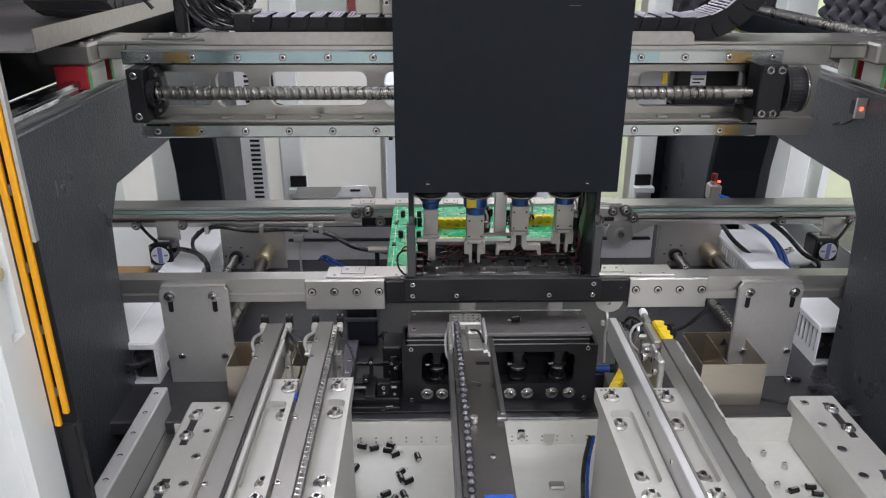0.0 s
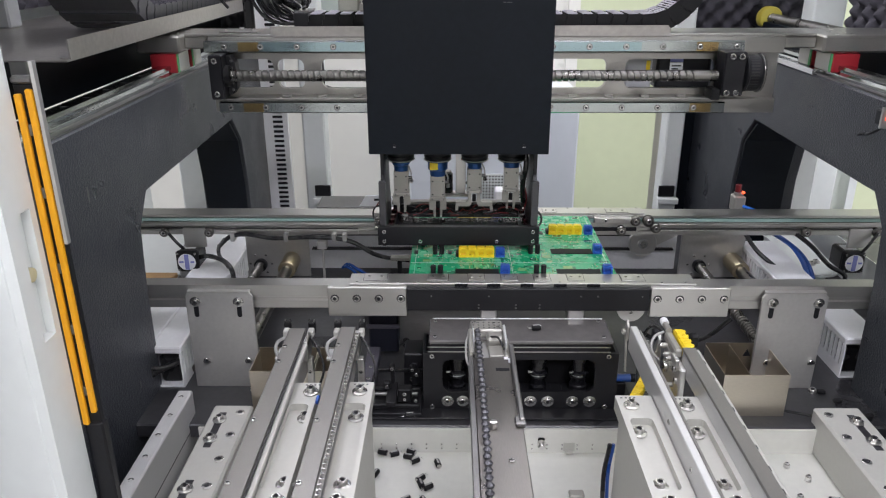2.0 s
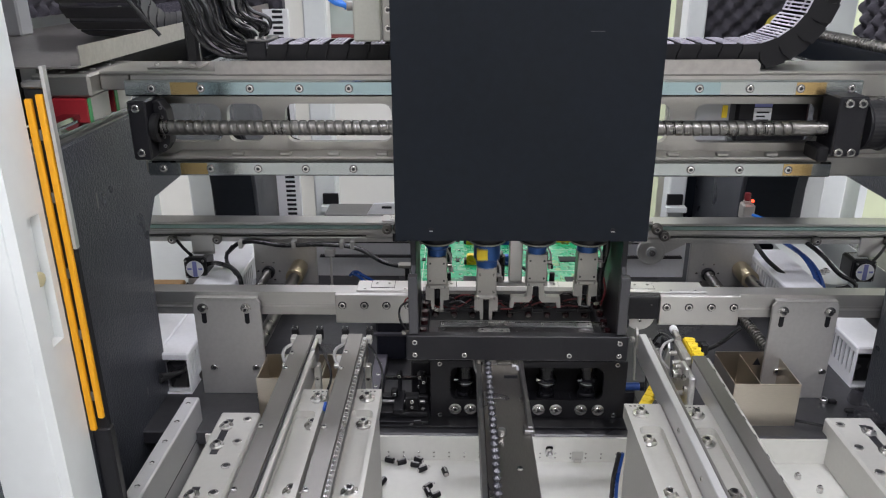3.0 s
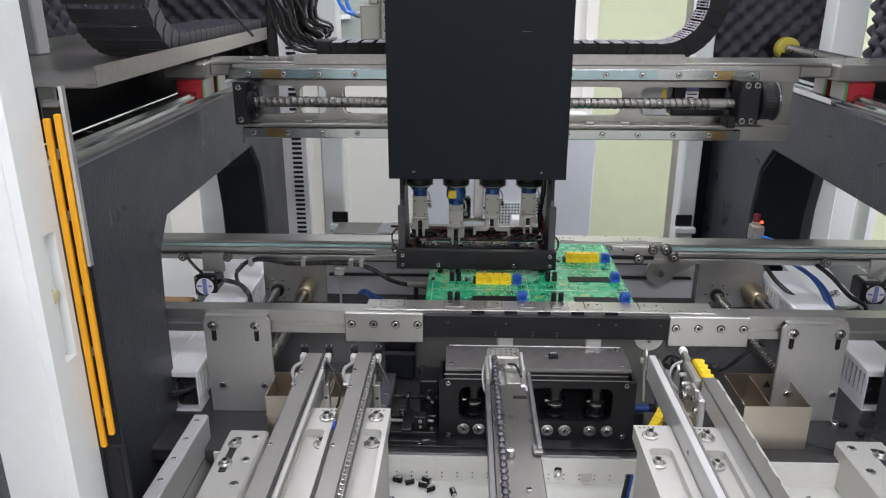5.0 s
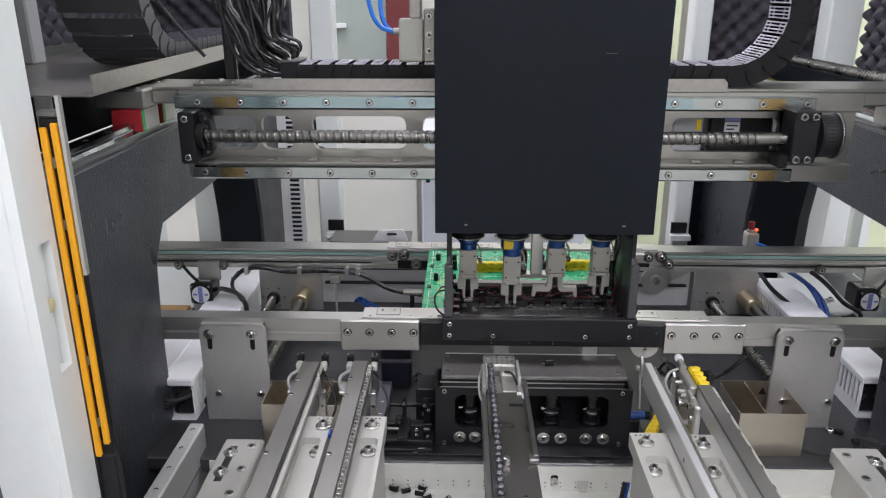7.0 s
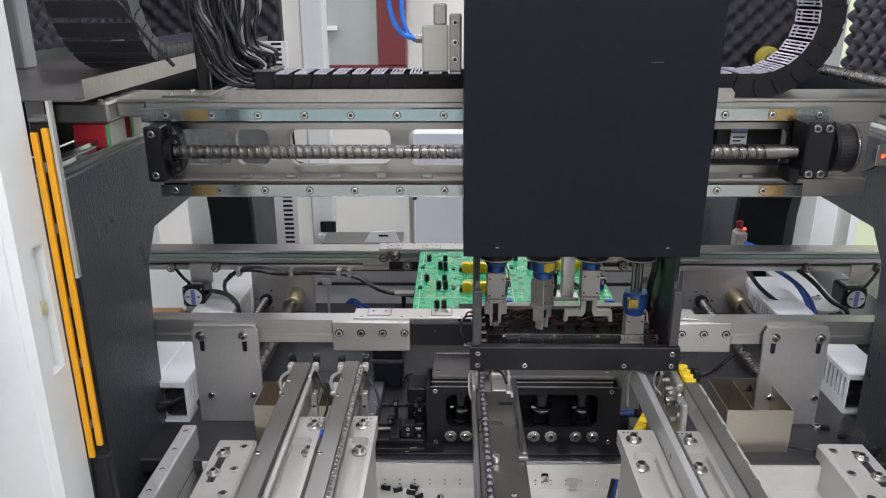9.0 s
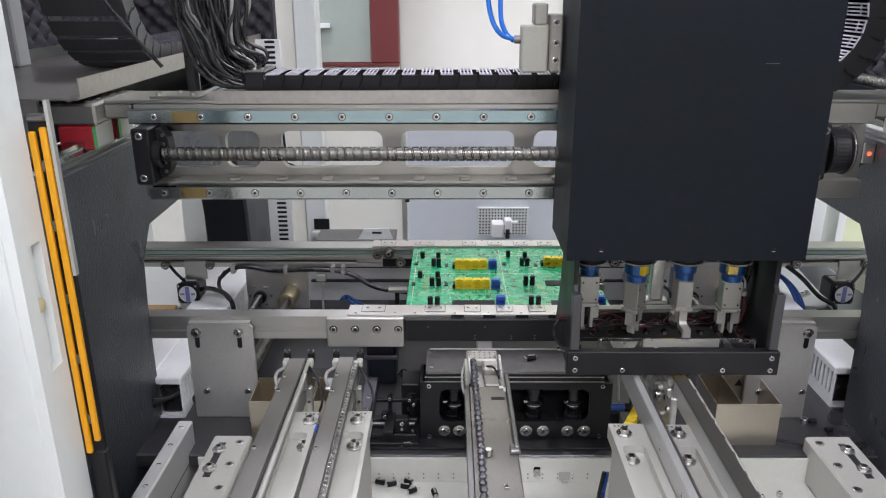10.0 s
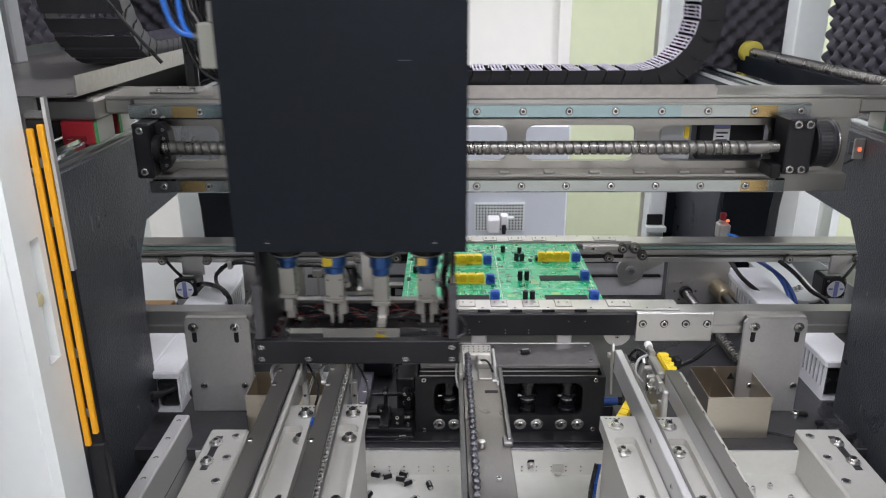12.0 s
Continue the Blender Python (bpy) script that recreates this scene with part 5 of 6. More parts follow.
# right: one bare guide wall and one feeder with yellow connectors
gw = thing("guide_wall", 0.23, 0.7, 0.12, "polished steel guide wall of an empty feeder", "feeder", "part feeders")
part("wall", box(0.2325, 0.2415, 0.40, 0.874, 0.130, 0.164, 0.001), SATIN, gw)
part("wall_edge", box(0.2418, 0.2455, 0.40, 0.866, 0.150, 0.1625, 0.0006), FEEDSTEEL, gw)
part("tip", prism([(0.874, 0.142), (0.884, 0.150), (0.884, 0.168), (0.880, 0.170), (0.874, 0.162)], 0.2290, 0.2325, "x", bevel=0.0006), GRIP, gw)
part("stem", prism([(0.866, 0.100), (0.870, 0.100), (0.884, 0.150), (0.878, 0.150)], 0.2290, 0.2312, "x"), GRIP, gw)
part("finger", box(0.2240, 0.2288, 0.876, 0.883, 0.150, 0.156, 0.0008), GRIP, gw)
for y in (0.60, 0.68):
    bolt(gw, 0.2325, y, 0.15, "-x", 0.003, 0.001)
fy = thing("part_feeder", 0.294, 0.7, 0.12, "steel feeder with yellow connectors queued at its tip", "feeder", "part feeders")
part("top_strip", box(0.284, 0.301, 0.40, 0.818, 0.1605, 0.164, 0.001), FEEDSTEEL, fy)
part("web", box(0.2845, 0.2885, 0.40, 0.815, 0.134, 0.1603, 0.001), SATIN, fy)
part("strip", box(0.3012, 0.3055, 0.40, 0.818, 0.155, 0.1612, 0.001), ANOD, fy, "pale carrier strip")
for i in range(12):
    part("strip_mark", box(0.3014, 0.303, 0.42 + i * 0.033, 0.427 + i * 0.033, 0.1612, 0.1617), BELT, fy)
part("nest", box(0.276, 0.286, 0.818, 0.868, 0.148, 0.160, 0.002), GRIP, fy)
part("nest_floor", box(0.286, 0.301, 0.818, 0.868, 0.140, 0.1498, 0.002), GRIP, fy)
part("cylinder", cyl(0.281, 0.875, 0.162, 0.004, 0.02, "y"), GRIP, fy, smooth=True)
part("bracket", box(0.276, 0.284, 0.79, 0.86, 0.06, 0.1478, 0.002), STEEL, fy)
part("base", box(0.268, 0.30, 0.80, 0.85, 0.02, 0.06, 0.002), STEEL, fy)
for y, z in ((0.80, 0.147), (0.81, 0.138), (0.80, 0.128), (0.83, 0.140), (0.84, 0.12)):
    bolt(fy, 0.276, y, z, "-x", 0.004, 0.003)
part("knob", cyl(0.271, 0.825, 0.135, 0.006, 0.012, "x", bevel=0.001), BOLT, fy, smooth=True)
tube([(0.28, 0.86, 0.155), (0.268, 0.90, 0.15), (0.262, 0.92, 0.10), (0.266, 0.93, 0.03)], 0.002, CABLE, fy)
part("sensor", box(0.306, 0.316, 0.85, 0.862, 0.145, 0.162, 0.002), PLASTIC, fy)
part("sensor", box(0.262, 0.270, 0.868, 0.878, 0.145, 0.160, 0.002), PLASTIC, fy)
part("strut", prism([(0.85, 0.02), (0.862, 0.02), (0.884, 0.13), (0.874, 0.135)], 0.27, 0.276, "x"), ALU, fy)
part("arm", prism([(0.862, 0.150), (0.868, 0.156), (0.905, 0.075), (0.898, 0.070)], 0.2685, 0.2715, "x"), SATIN, fy, "bright strut")
part("arm", prism([(0.858, 0.075), (0.866, 0.075), (0.880, 0.140), (0.874, 0.142)], 0.2575, 0.2605, "x"), SATIN, fy, "bright strut")
part("clamp", box(0.2705, 0.2758, 0.795, 0.815, 0.1485, 0.1585, 0.001), ALU, fy)
for y, z in ((0.815, 0.150), (0.829, 0.148), (0.806, 0.118), (0.845, 0.152)):
    stud = part("stud", cyl(0.2705, y, z, 0.0032, 0.008, "x", bevel=0.0006), GRIP, fy, smooth=True)
    bolt(stud, 0.2665, y, z, "-x", 0.0022, 0.0016)
part("tip_cap", cyl(0.281, 0.888, 0.163, 0.0052, 0.010, "y", bevel=0.001), WHITEPL, fy, "white tube cap", smooth=True)
tube([(0.276, 0.87, 0.158), (0.263, 0.865, 0.153), (0.258, 0.855, 0.140), (0.266, 0.845, 0.130)], 0.0018, GREYCABLE, fy)
tube([(0.302, 0.865, 0.158), (0.312, 0.875, 0.150), (0.318, 0.89, 0.12), (0.314, 0.90, 0.06)], 0.0018, CABLE, fy)
fit = thing("air_coupling", 0.252, 0.965, -0.008, "blue air coupling with black ends on the base plate", "coupling")
part("sleeve", cyl(0.252, 0.972, 0.026, 0.006, 0.030, "x", bevel=0.001), DEEPBLUE, fit, "blue sleeve", smooth=True)
part("end", cyl(0.233, 0.972, 0.026, 0.0065, 0.008, "x", bevel=0.001), PLASTIC, fit, smooth=True)
part("end", cyl(0.271, 0.972, 0.026, 0.0065, 0.008, "x", bevel=0.001), PLASTIC, fit, smooth=True)
part("saddle", box(0.244, 0.260, 0.966, 0.978, -0.008, 0.020, 0.001), BLACK, fit)
for y, z in ((0.83, 0.07), (0.81, 0.0)):
    sy = thing("spare_connector", 0.243, y, z, "yellow four-port connector resting in the chute", "connector", "yellow connectors")
    bm = connector_mesh(4, 0.057, 0.012, 0.012)
    bmesh.ops.transform(bm, matrix=pose(0.24, y, z, 0, 0, 62), verts=bm.verts)
    part("block", bm, YELLOW, sy)
tube([(0.19, 0.75, 0.07), (0.183, 0.74, 0.03), (0.18, 0.70, -0.02), (0.176, 0.62, -0.045)], 0.0028, CABLE, thing("loose_cable", 0.19, 0.75, 0.0, "black and blue leads hanging beside the feeder", "cable"))
tube([(0.194, 0.75, 0.07), (0.188, 0.74, 0.03), (0.186, 0.70, -0.02), (0.190, 0.62, -0.045)], 0.0022, DEEPBLUE, bpy.data.objects["loose_cable.001"])
tube([(-0.318, 0.60, 0.02), (-0.315, 0.64, 0.035), (-0.30, 0.655, 0.037), (-0.29, 0.63, 0.03), (-0.286, 0.58, 0.02)], 0.0025, GREYCABLE, thing("loop_wire", -0.3, 0.62, 0.014, "thin grey wire loop over the block", "wire"))

# middle feeder with a queue of black capacitors
fm = thing("part_feeder", 0.048, 0.7, 0.12, "dark steel belt feeder with queued black capacitors", "feeder", "part feeders")
part("bed", box(0.026, 0.0745, 0.40, 0.80, 0.135, 0.1595, 0.001), FEEDBED, fm)
part("side_rail", prism([(0.40, 0.13), (0.79, 0.13), (0.865, 0.15), (0.865, 0.160), (0.40, 0.164)], 0.0205, 0.0255, "x"), DARKSTEEL, fm)
part("guide", box(0.0705, 0.076, 0.66, 0.82, 0.1597, 0.167, 0.001), DARKSTEEL, fm)
part("guide_end", box(0.066, 0.077, 0.655, 0.668, 0.1597, 0.165, 0.001), DARKSTEEL, fm)
part("post", box(0.03, 0.07, 0.42, 0.78, FT, 0.135), STEEL, fm)
part("tip_plate", box(0.024, 0.066, 0.858, 0.886, 0.155, 0.166, 0.002), GRIP, fm)
part("tip_block", box(0.044, 0.066, 0.835, 0.857, 0.150, 0.166, 0.003), GRIP, fm)
part("tip_arm", box(0.064, 0.072, 0.80, 0.85, 0.145, 0.160, 0.002), GRIP, fm)
part("tip_arm", box(0.021, 0.026, 0.80, 0.858, 0.150, 0.168, 0.001), GRIP, fm)
part("bearer", box(0.03, 0.066, 0.80, 0.86, 0.115, 0.150, 0.002), STEEL, fm)
for x, y in ((0.03, 0.878), (0.043, 0.882), (0.055, 0.876), (0.06, 0.866)):
    bolt(fm, x, y, 0.166, "z", 0.0022, 0.001)
for i in range(6):
    for j in range(3):
        part("perforation", cyl(0.028 + i * 0.0068, 0.864 + j * 0.0075, 0.1661, 0.0012, 0.0004, seg=8), BASE, fm)
part("cheek", box(0.0655, 0.0685, 0.815, 0.862, 0.150, 0.172, 0.0006), SATIN, fm, "bright cheek plate")
part("cheek", box(0.0262, 0.0285, 0.822, 0.858, 0.1505, 0.1695, 0.0005), SATIN, fm, "bright cheek plate")
part("window_block", box(0.046, 0.064, 0.806, 0.832, 0.1505, 0.158, 0.001), GRIP, fm)
part("white_mark", box(0.063, 0.068, 0.793, 0.798, 0.1602, 0.1612), WHITEPL, fm)
bolt(fm, 0.058, 0.60, 0.1595, "z", 0.003, 0.002)
part("small_label", box(0.068, 0.074, 0.785, 0.795, 0.1602, 0.1612), LABEL, fm)
tube([(0.05, 0.84, 0.166), (0.058, 0.825, 0.172), (0.064, 0.81, 0.165)], 0.0015, CABLE, fm)
tube([(0.022, 0.85, 0.165), (0.018, 0.83, 0.16), (0.020, 0.80, 0.15), (0.026, 0.78, 0.158)], 0.0015, GREYCABLE, fm)
for i in range(33):
    shared_piece("queued_capacitor", "queued_cap", lambda: lathe([(0.0028, 0.0), (0.0028, 0.0022), (0.0044, 0.0048), (0.0042, 0.0060), (0.0017, 0.0084)], 0, 0, 0, "z", 8), CAPHEAD, fm,
                 Matrix.Translation((0.033 + 0.0018 * math.sin(i * 0.075) + 0.0004 * math.sin(i * 2.3) - 0.048, 0.858 - i * 0.0107 - 0.7, 0.1595 - 0.12)))
part("bed_slot", box(0.052, 0.068, 0.768, 0.774, 0.1594, 0.1599), BLACK, fm)
# bright dot of one lying capacitor, put in as a metal cylinder
part("glint_screw", cyl(0.043, 0.655, 0.1635, 0.004, 0.008, bevel=0.001), BOLT, fm, smooth=True)
part("display", box(0.045, 0.072, 0.50, 0.545, 0.1597, 0.162, 0.001), BLUE, fm, "blue display panel")
part("display_glow", box(0.053, 0.064, 0.515, 0.538, 0.1621, 0.1626), REDLIT, fm, "lit red digits window")

# steel scrap boxes
def scrap_box(x0, x1, y0, y1, z1, div):
    ob = thing("scrap_box", (x0 + x1) / 2, (y0 + y1) / 2, -0.008, "open warm-toned stainless steel scrap box", "box", "scrap boxes")
    t = 0.0012
    part("front", box(x0, x1, y0, y0 + t, -0.008, z1), STAINLESS, ob)
    part("back", box(x0, x1, y1 - t, y1, -0.008, z1 + 0.004), STAINLESS, ob)
    part("side", box(x0, x0 + t, y0 + t, y1 - t, -0.008, z1), STAINLESS, ob)
    part("side", box(x1 - t, x1, y0 + t, y1 - t, -0.008, z1), STAINLESS, ob)
    part("floor", box(x0 + t, x1 - t, y0 + t, y1 - t, -0.008, -0.006), STAINLESS, ob)
    if div:
        part("divider", box(div, div + t, y0 + t, y1 - t, -0.006, z1), STAINLESS, ob)
        part("hang_hole", prism([(div + 0.022, z1 - 0.018), (div + 0.034, z1 - 0.018), (div + 0.028, z1 - 0.006)], y1 - t - 0.0008, y1 - t - 0.0002, "y"), BLACK, ob)
    return ob


scrap_box(0.387, 0.480, 0.924, 1.012, 0.06, 0.423)
scrap_box(-0.29, -0.20, 0.93, 0.994, 0.06, None)
scrap_box(-0.198, -0.155, 0.93, 0.994, 0.06, None)
for x, y in ((0.575, 0.96), (0.562, 0.985), (0.60, 0.92)):
    bit = thing("plastic_bit", x, y, -0.008, "small black plastic bit on the base plate", "scrap")
    part("bit", box(x - 0.006, x + 0.006, y - 0.004, y + 0.004, -0.008, -0.002, 0.0015), PLASTIC, bit)
    part("tab", box(x - 0.0025, x + 0.0025, y + 0.0042, y + 0.0075, -0.008, -0.005, 0.0006), PLASTIC, bit)
tube([(0.47, 0.93, 0.0), (0.50, 0.925, -0.003), (0.55, 0.91, -0.004), (0.62, 0.93, -0.004)], 0.002, CABLE, thing("loose_cable", 0.5, 0.92, -0.008, "thin dark cable lying on the base plate", "cable"))

# ---- gantry: a beam that runs along the side rails, built about its rail faces at y = 0 ----
beam = thing("gantry_beam", 0, 0, 0, "steel gantry beam with two linear rails and a ball screw", "gantry")
WIN = [(-0.376, -0.303, 0.400, 0.449), (-0.296, -0.251, 0.400, 0.449), (-0.222, -0.087, 0.400, 0.449), (-0.063, 0.088, 0.400, 0.449), (0.113, 0.262, 0.400, 0.449), (0.293, 0.445, 0.400, 0.449)]
part("web", plate_with_holes(-0.408, 0.548, 0.360, 0.486, 0.030, 0.042, WIN), BEAMALU, beam)
part("upper_ledge", box(-0.405, 0.548, 0.0125, 0.0298, 0.4605, 0.487, 0.001), BEAMALU, beam)
part("lower_ledge", box(-0.393, 0.546, 0.0125, 0.0298, 0.3615, 0.386, 0.001), BEAMALU, beam)
part("lower_shelf", box(-0.36, 0.44, -0.004, 0.0298, 0.386, 0.390, 0.001), BEAMALU, beam)
part("top_flange", box(-0.443, 0.599, 0.014, 0.11, 0.4872, 0.4915, 0.001), BEAMALU, beam)
part("back_web", box(-0.40, 0.54, 0.10, 0.108, 0.470, 0.487), BEAMALU, beam)
part("chain_lip", prism([(-0.299, 0.4875), (0.358, 0.4875), (0.358, 0.4995), (0.353, 0.505), (-0.299, 0.5035)], 0.0110, 0.0136, "y"), TRAYSTEEL, beam, "upright lip before the cable chain")
for z, x0, x1, zc, first in ((0.4725, -0.408, 0.478, 0.4725, -0.375), (0.3727, -0.393, 0.458, 0.3727, -0.374)):
    rl = part("linear_rail", prism([(0.0, zc - 0.0075), (0.0, zc + 0.0075), (0.002, zc + 0.0095), (0.0123, zc + 0.0095), (0.0123, zc - 0.0095), (0.002, zc - 0.0095)], x0, x1, "x"), RAIL, beam)
    part("tint", box(-0.352, -0.318, -0.0004, 0.0001, zc - 0.0073, zc + 0.0073), BURNISH, beam, "heat-tinted patch")
    if zc > 0.4:
        part("oil_tint", box(-0.3178, 0.31, -0.0004, 0.0001, zc - 0.0073, zc + 0.0073), TEALTINT, beam, "bluish oil-tinted stretch")
    part("tint", box(0.40, 0.435, -0.0004, 0.0001, zc - 0.0073, zc + 0.0073), BURNISH, beam, "heat-tinted patch")
    for i in range(15):
        x = first + i * 0.06
        if x < x1 - 0.005:
            bolt(rl, x, -0.0006, zc, "y", 0.0040, 0.0014)
            shared_piece("counterbore", "counterbore", lambda: lathe([(0.0052, 0), (0.0052, 0.0003), (0.0050, 0.0005)], 0, 0, 0, "y", 16), DARKSTEEL, beam, Matrix.Translation((x, -0.0001, zc)))
for i in range(13):
    part("lip_nut", box(-0.285 + i * 0.06, -0.27 + i * 0.06, -0.003, 0.006, 0.3902, 0.3945, 0.001), BEAMALU, beam)
sm = ball_screw_mesh(0.80, 0.0092, 0.0106, 0.008, 0.036, 0.2, 0.16)
bmesh.ops.translate(sm, verts=sm.verts, vec=(-0.368, -0.018, 0.4285))
part("ball_screw", sm, SCREW, beam, smooth=True)
part("left_bearing", box(-0.394, -0.372, -0.034, 0.010, 0.392, 0.463, 0.002), BLACK, beam)
part("bearing_flange", prism([(-0.371, 0.397), (-0.364, 0.397), (-0.356, 0.408), (-0.354, 0.4285), (-0.356, 0.449), (-0.364, 0.460), (-0.371, 0.460)], -0.014, 0.008, "y", bevel=0.001), PLASTIC, beam)
part("bearing_ring", lathe([(0.0165, 0), (0.0175, 0.001), (0.0175, 0.008), (0.0125, 0.0095), (0.0115, 0.004)], -0.3715, -0.018, 0.4285, "x", 28), PLASTIC, beam, smooth=True)
for z in (0.405, 0.4165, 0.4405, 0.452):
    bolt(beam, -0.3615, -0.0145, z, "y", 0.0022, 0.0012, mat=DARKSTEEL)
for z in (0.4543, 0.4013):
    bolt(beam, -0.3835, -0.034, z, "y", 0.0048, 0.003)
part("right_bearing", box(0.438, 0.472, -0.034, 0.010, 0.398, 0.468, 0.002), BLACK, beam)
part("right_bearing_foot", box(0.424, 0.4378, -0.03, 0.008, 0.390, 0.408, 0.002), PLASTIC, beam)
for x, z in ((0.448, 0.461), (0.463, 0.461), (0.445, 0.4035), (0.460, 0.4035)):
    bolt(beam, x, -0.034, z, "y", 0.0052, 0.004)
part("belt_wheel", lathe([(0.022, 0), (0.031, 0.001), (0.031, 0.004), (0.029, 0.006), (0.029, 0.024), (0.031, 0.026), (0.031, 0.030), (0.02, 0.031), (0.012, 0.036)], 0.473, -0.012, 0.432, "x", 36), BLACK, beam, smooth=True)
part("wheel_rim", lathe([(0.0312, 0), (0.0316, 0.0006), (0.0316, 0.0018), (0.0312, 0.0024)], 0.500, -0.012, 0.432, "x", 36), SCREW, beam, smooth=True)
wt = bmesh.new()
for i in range(36):
    a = i * math.pi / 18
    own = box(0.477, 0.493, -0.0012, 0.0012, 0.0278, 0.0290)
    bmesh.ops.transform(own, matrix=Matrix.Translation((0, -0.012, 0.432)) @ Matrix.Rotation(a, 4, "X"), verts=own.verts)
    join(wt, own)
part("belt_teeth", wt, BELT, beam)
part("drive_motor", box(0.352, 0.445, 0.052, 0.098, 0.395, 0.455, 0.004), BLACK, beam, "black servo motor behind the beam")
part("motor_label", box(0.374, 0.396, 0.0505, 0.0518, 0.441, 0.450), LABELBLUE, beam)
part("motor_label", box(0.374, 0.396, 0.0505, 0.0518, 0.412, 0.440), LABEL, beam)
for k in range(4):
    part("label_bar", box(0.377, 0.393 - (k % 2) * 0.005, 0.0498, 0.0504, 0.4335 - k * 0.005, 0.4355 - k * 0.005), BASE, beam)
part("side_housing", box(0.300, 0.345, 0.054, 0.098, 0.395, 0.452, 0.003), GREYPAINT, beam, "grey motor housing")
part("caution_label", box(0.334, 0.341, 0.0525, 0.0538, 0.427, 0.443, 0.0004), YELLOW, beam)
# carriages
for s, xa, lo, hi in ((-1, -0.474, -0.515, -0.444), (1, 0.642, 0.60, 0.76)):
    part("carriage_plate", box(lo, hi, -0.012, 0.125, 0.4635, 0.4905, 0.003), BEAMALU, beam)
    part("carriage", box(xa - 0.022, xa + 0.022, 0.0, 0.052, 0.4315, 0.4632, 0.002), ANOD, beam)
    part("carriage", box(xa - 0.022, xa + 0.022, 0.075, 0.118, 0.4315, 0.4632, 0.002), ANOD, beam)
    for y0 in (-0.010, 0.065):
        part("end_seal", box(xa - 0.022, xa + 0.022, y0, y0 + 0.0095, 0.4315, 0.4620, 0.002), RED, beam, "red end seal")
        part("end_cap", box(xa + s * -0.0225 - 0.0006, xa + s * -0.0225 + 0.0006, y0 + 0.001, y0 + 0.0085, 0.4325, 0.4615), GREENCAP, beam, "green edge")
    for y in (0.01, 0.04, 0.085, 0.11):
        bolt(beam, xa - 0.012, y, 0.4906, "z", 0.004, 0.001)
        bolt(beam, xa + 0.012, y, 0.4906, "z", 0.004, 0.001)
part("arm_top", box(0.548, 0.60, 0.014, 0.10, 0.468, 0.4868, 0.002), BEAMALU, beam)
part("arm_top", box(-0.444, -0.408, 0.014, 0.10, 0.468, 0.4868, 0.002), BEAMALU, beam)
part("small_bracket", box(-0.39, -0.325, 0.03, 0.075, 0.4917, 0.4945, 0.001), BEAMALU, beam)
for x, y in ((-0.38, 0.04), (-0.335, 0.04), (-0.36, 0.065)):
    bolt(beam, x, y, 0.4945, "z", 0.004, 0.003)
tube([(-0.222, 0.05, 0.40), (-0.205, 0.044, 0.395), (-0.19, 0.04, 0.382)], 0.003, CABLE, beam)
tube([(-0.2235, 0.05, 0.46), (-0.222, 0.052, 0.42), (-0.221, 0.048, 0.372)], 0.0016, CABLE, beam)
bolt(beam, -0.12, 0.012, 0.3605, "z", 0.003, 0.002)
part("drain_screw", cyl(-0.055, 0.018, 0.3585, 0.003, 0.006), BLACK, beam)
# cable bundle that rises from the chain's fixed end
rnd = random.Random(3)
for i in range(46):
    u = (i + rnd.random()) / 46
    y1 = 0.02 + 0.07 * rnd.random()
    x_top = -0.352 + 0.085 * u + rnd.uniform(-0.008, 0.008)
    low = 0.500 + 0.034 * u ** 1.5 + rnd.uniform(0, 0.010)
    belly = -0.328 + 0.050 * u + rnd.uniform(-0.008, 0.008)
    yc = 0.058 + rnd.uniform(-0.026, 0.026)
    tube([(x_top + rnd.uniform(-0.015, 0.015), y1 + 0.02, rnd.uniform(0.68, 0.74)), (x_top + rnd.uniform(-0.010, 0.010), y1, 0.605), (belly - 0.004 + 0.012 * u, y1, 0.560 + 0.010 * u),
          (belly + 0.010, y1, low + 0.022), (belly + 0.030 + 0.006 * u, 0.5 * (y1 + yc), low + 0.004), (-0.262 + 0.004 * u, yc, 0.505 + 0.016 * u), (-0.225, yc, 0.506 + 0.012 * u)],
         rnd.uniform(0.0020, 0.0030), GREYCABLE if i % 6 == 4 else CABLE, beam, "cable", sides=2)
part("cable_strap", box(-0.368, -0.350, 0.112, 0.125, 0.455, 0.76, 0.004), CABLE, beam, "flat black cable strap")
tube([(-0.45, 0.06, 0.62), (-0.40, 0.05, 0.56), (-0.375, 0.05, 0.53)], 0.0026, CABLE, beam)
part("chain_anchor", box(-0.262, -0.238, 0.026, 0.096, 0.4917, 0.524, 0.001), BLACK, beam)
part("anchor_plate", box(-0.262, -0.236, 0.030, 0.092, 0.5243, 0.527, 0.0006), DARKSTEEL, beam)
for x in (-0.252, -0.242):
    bolt(beam, x, 0.04, 0.527, "z", 0.003, 0.003)

# energy chain on the beam: single links laid along a bend that follows the head
CH_R, CH_P, CH_X0, CH_Z, CH_Y = 0.088, 0.025, -0.236, 0.5055, 0.061
chain = thing("cable_chain", 0, 0, 0, "black cable chain with silver bars curving above the beam", "cable chain")
N_LINK = 49
links = [shared_piece("link", "beam_link", lambda: chain_link(0.07, CH_P, 0.032), [PLASTIC, SILVERPRINT], chain, Matrix()) for _ in range(N_LINK)]


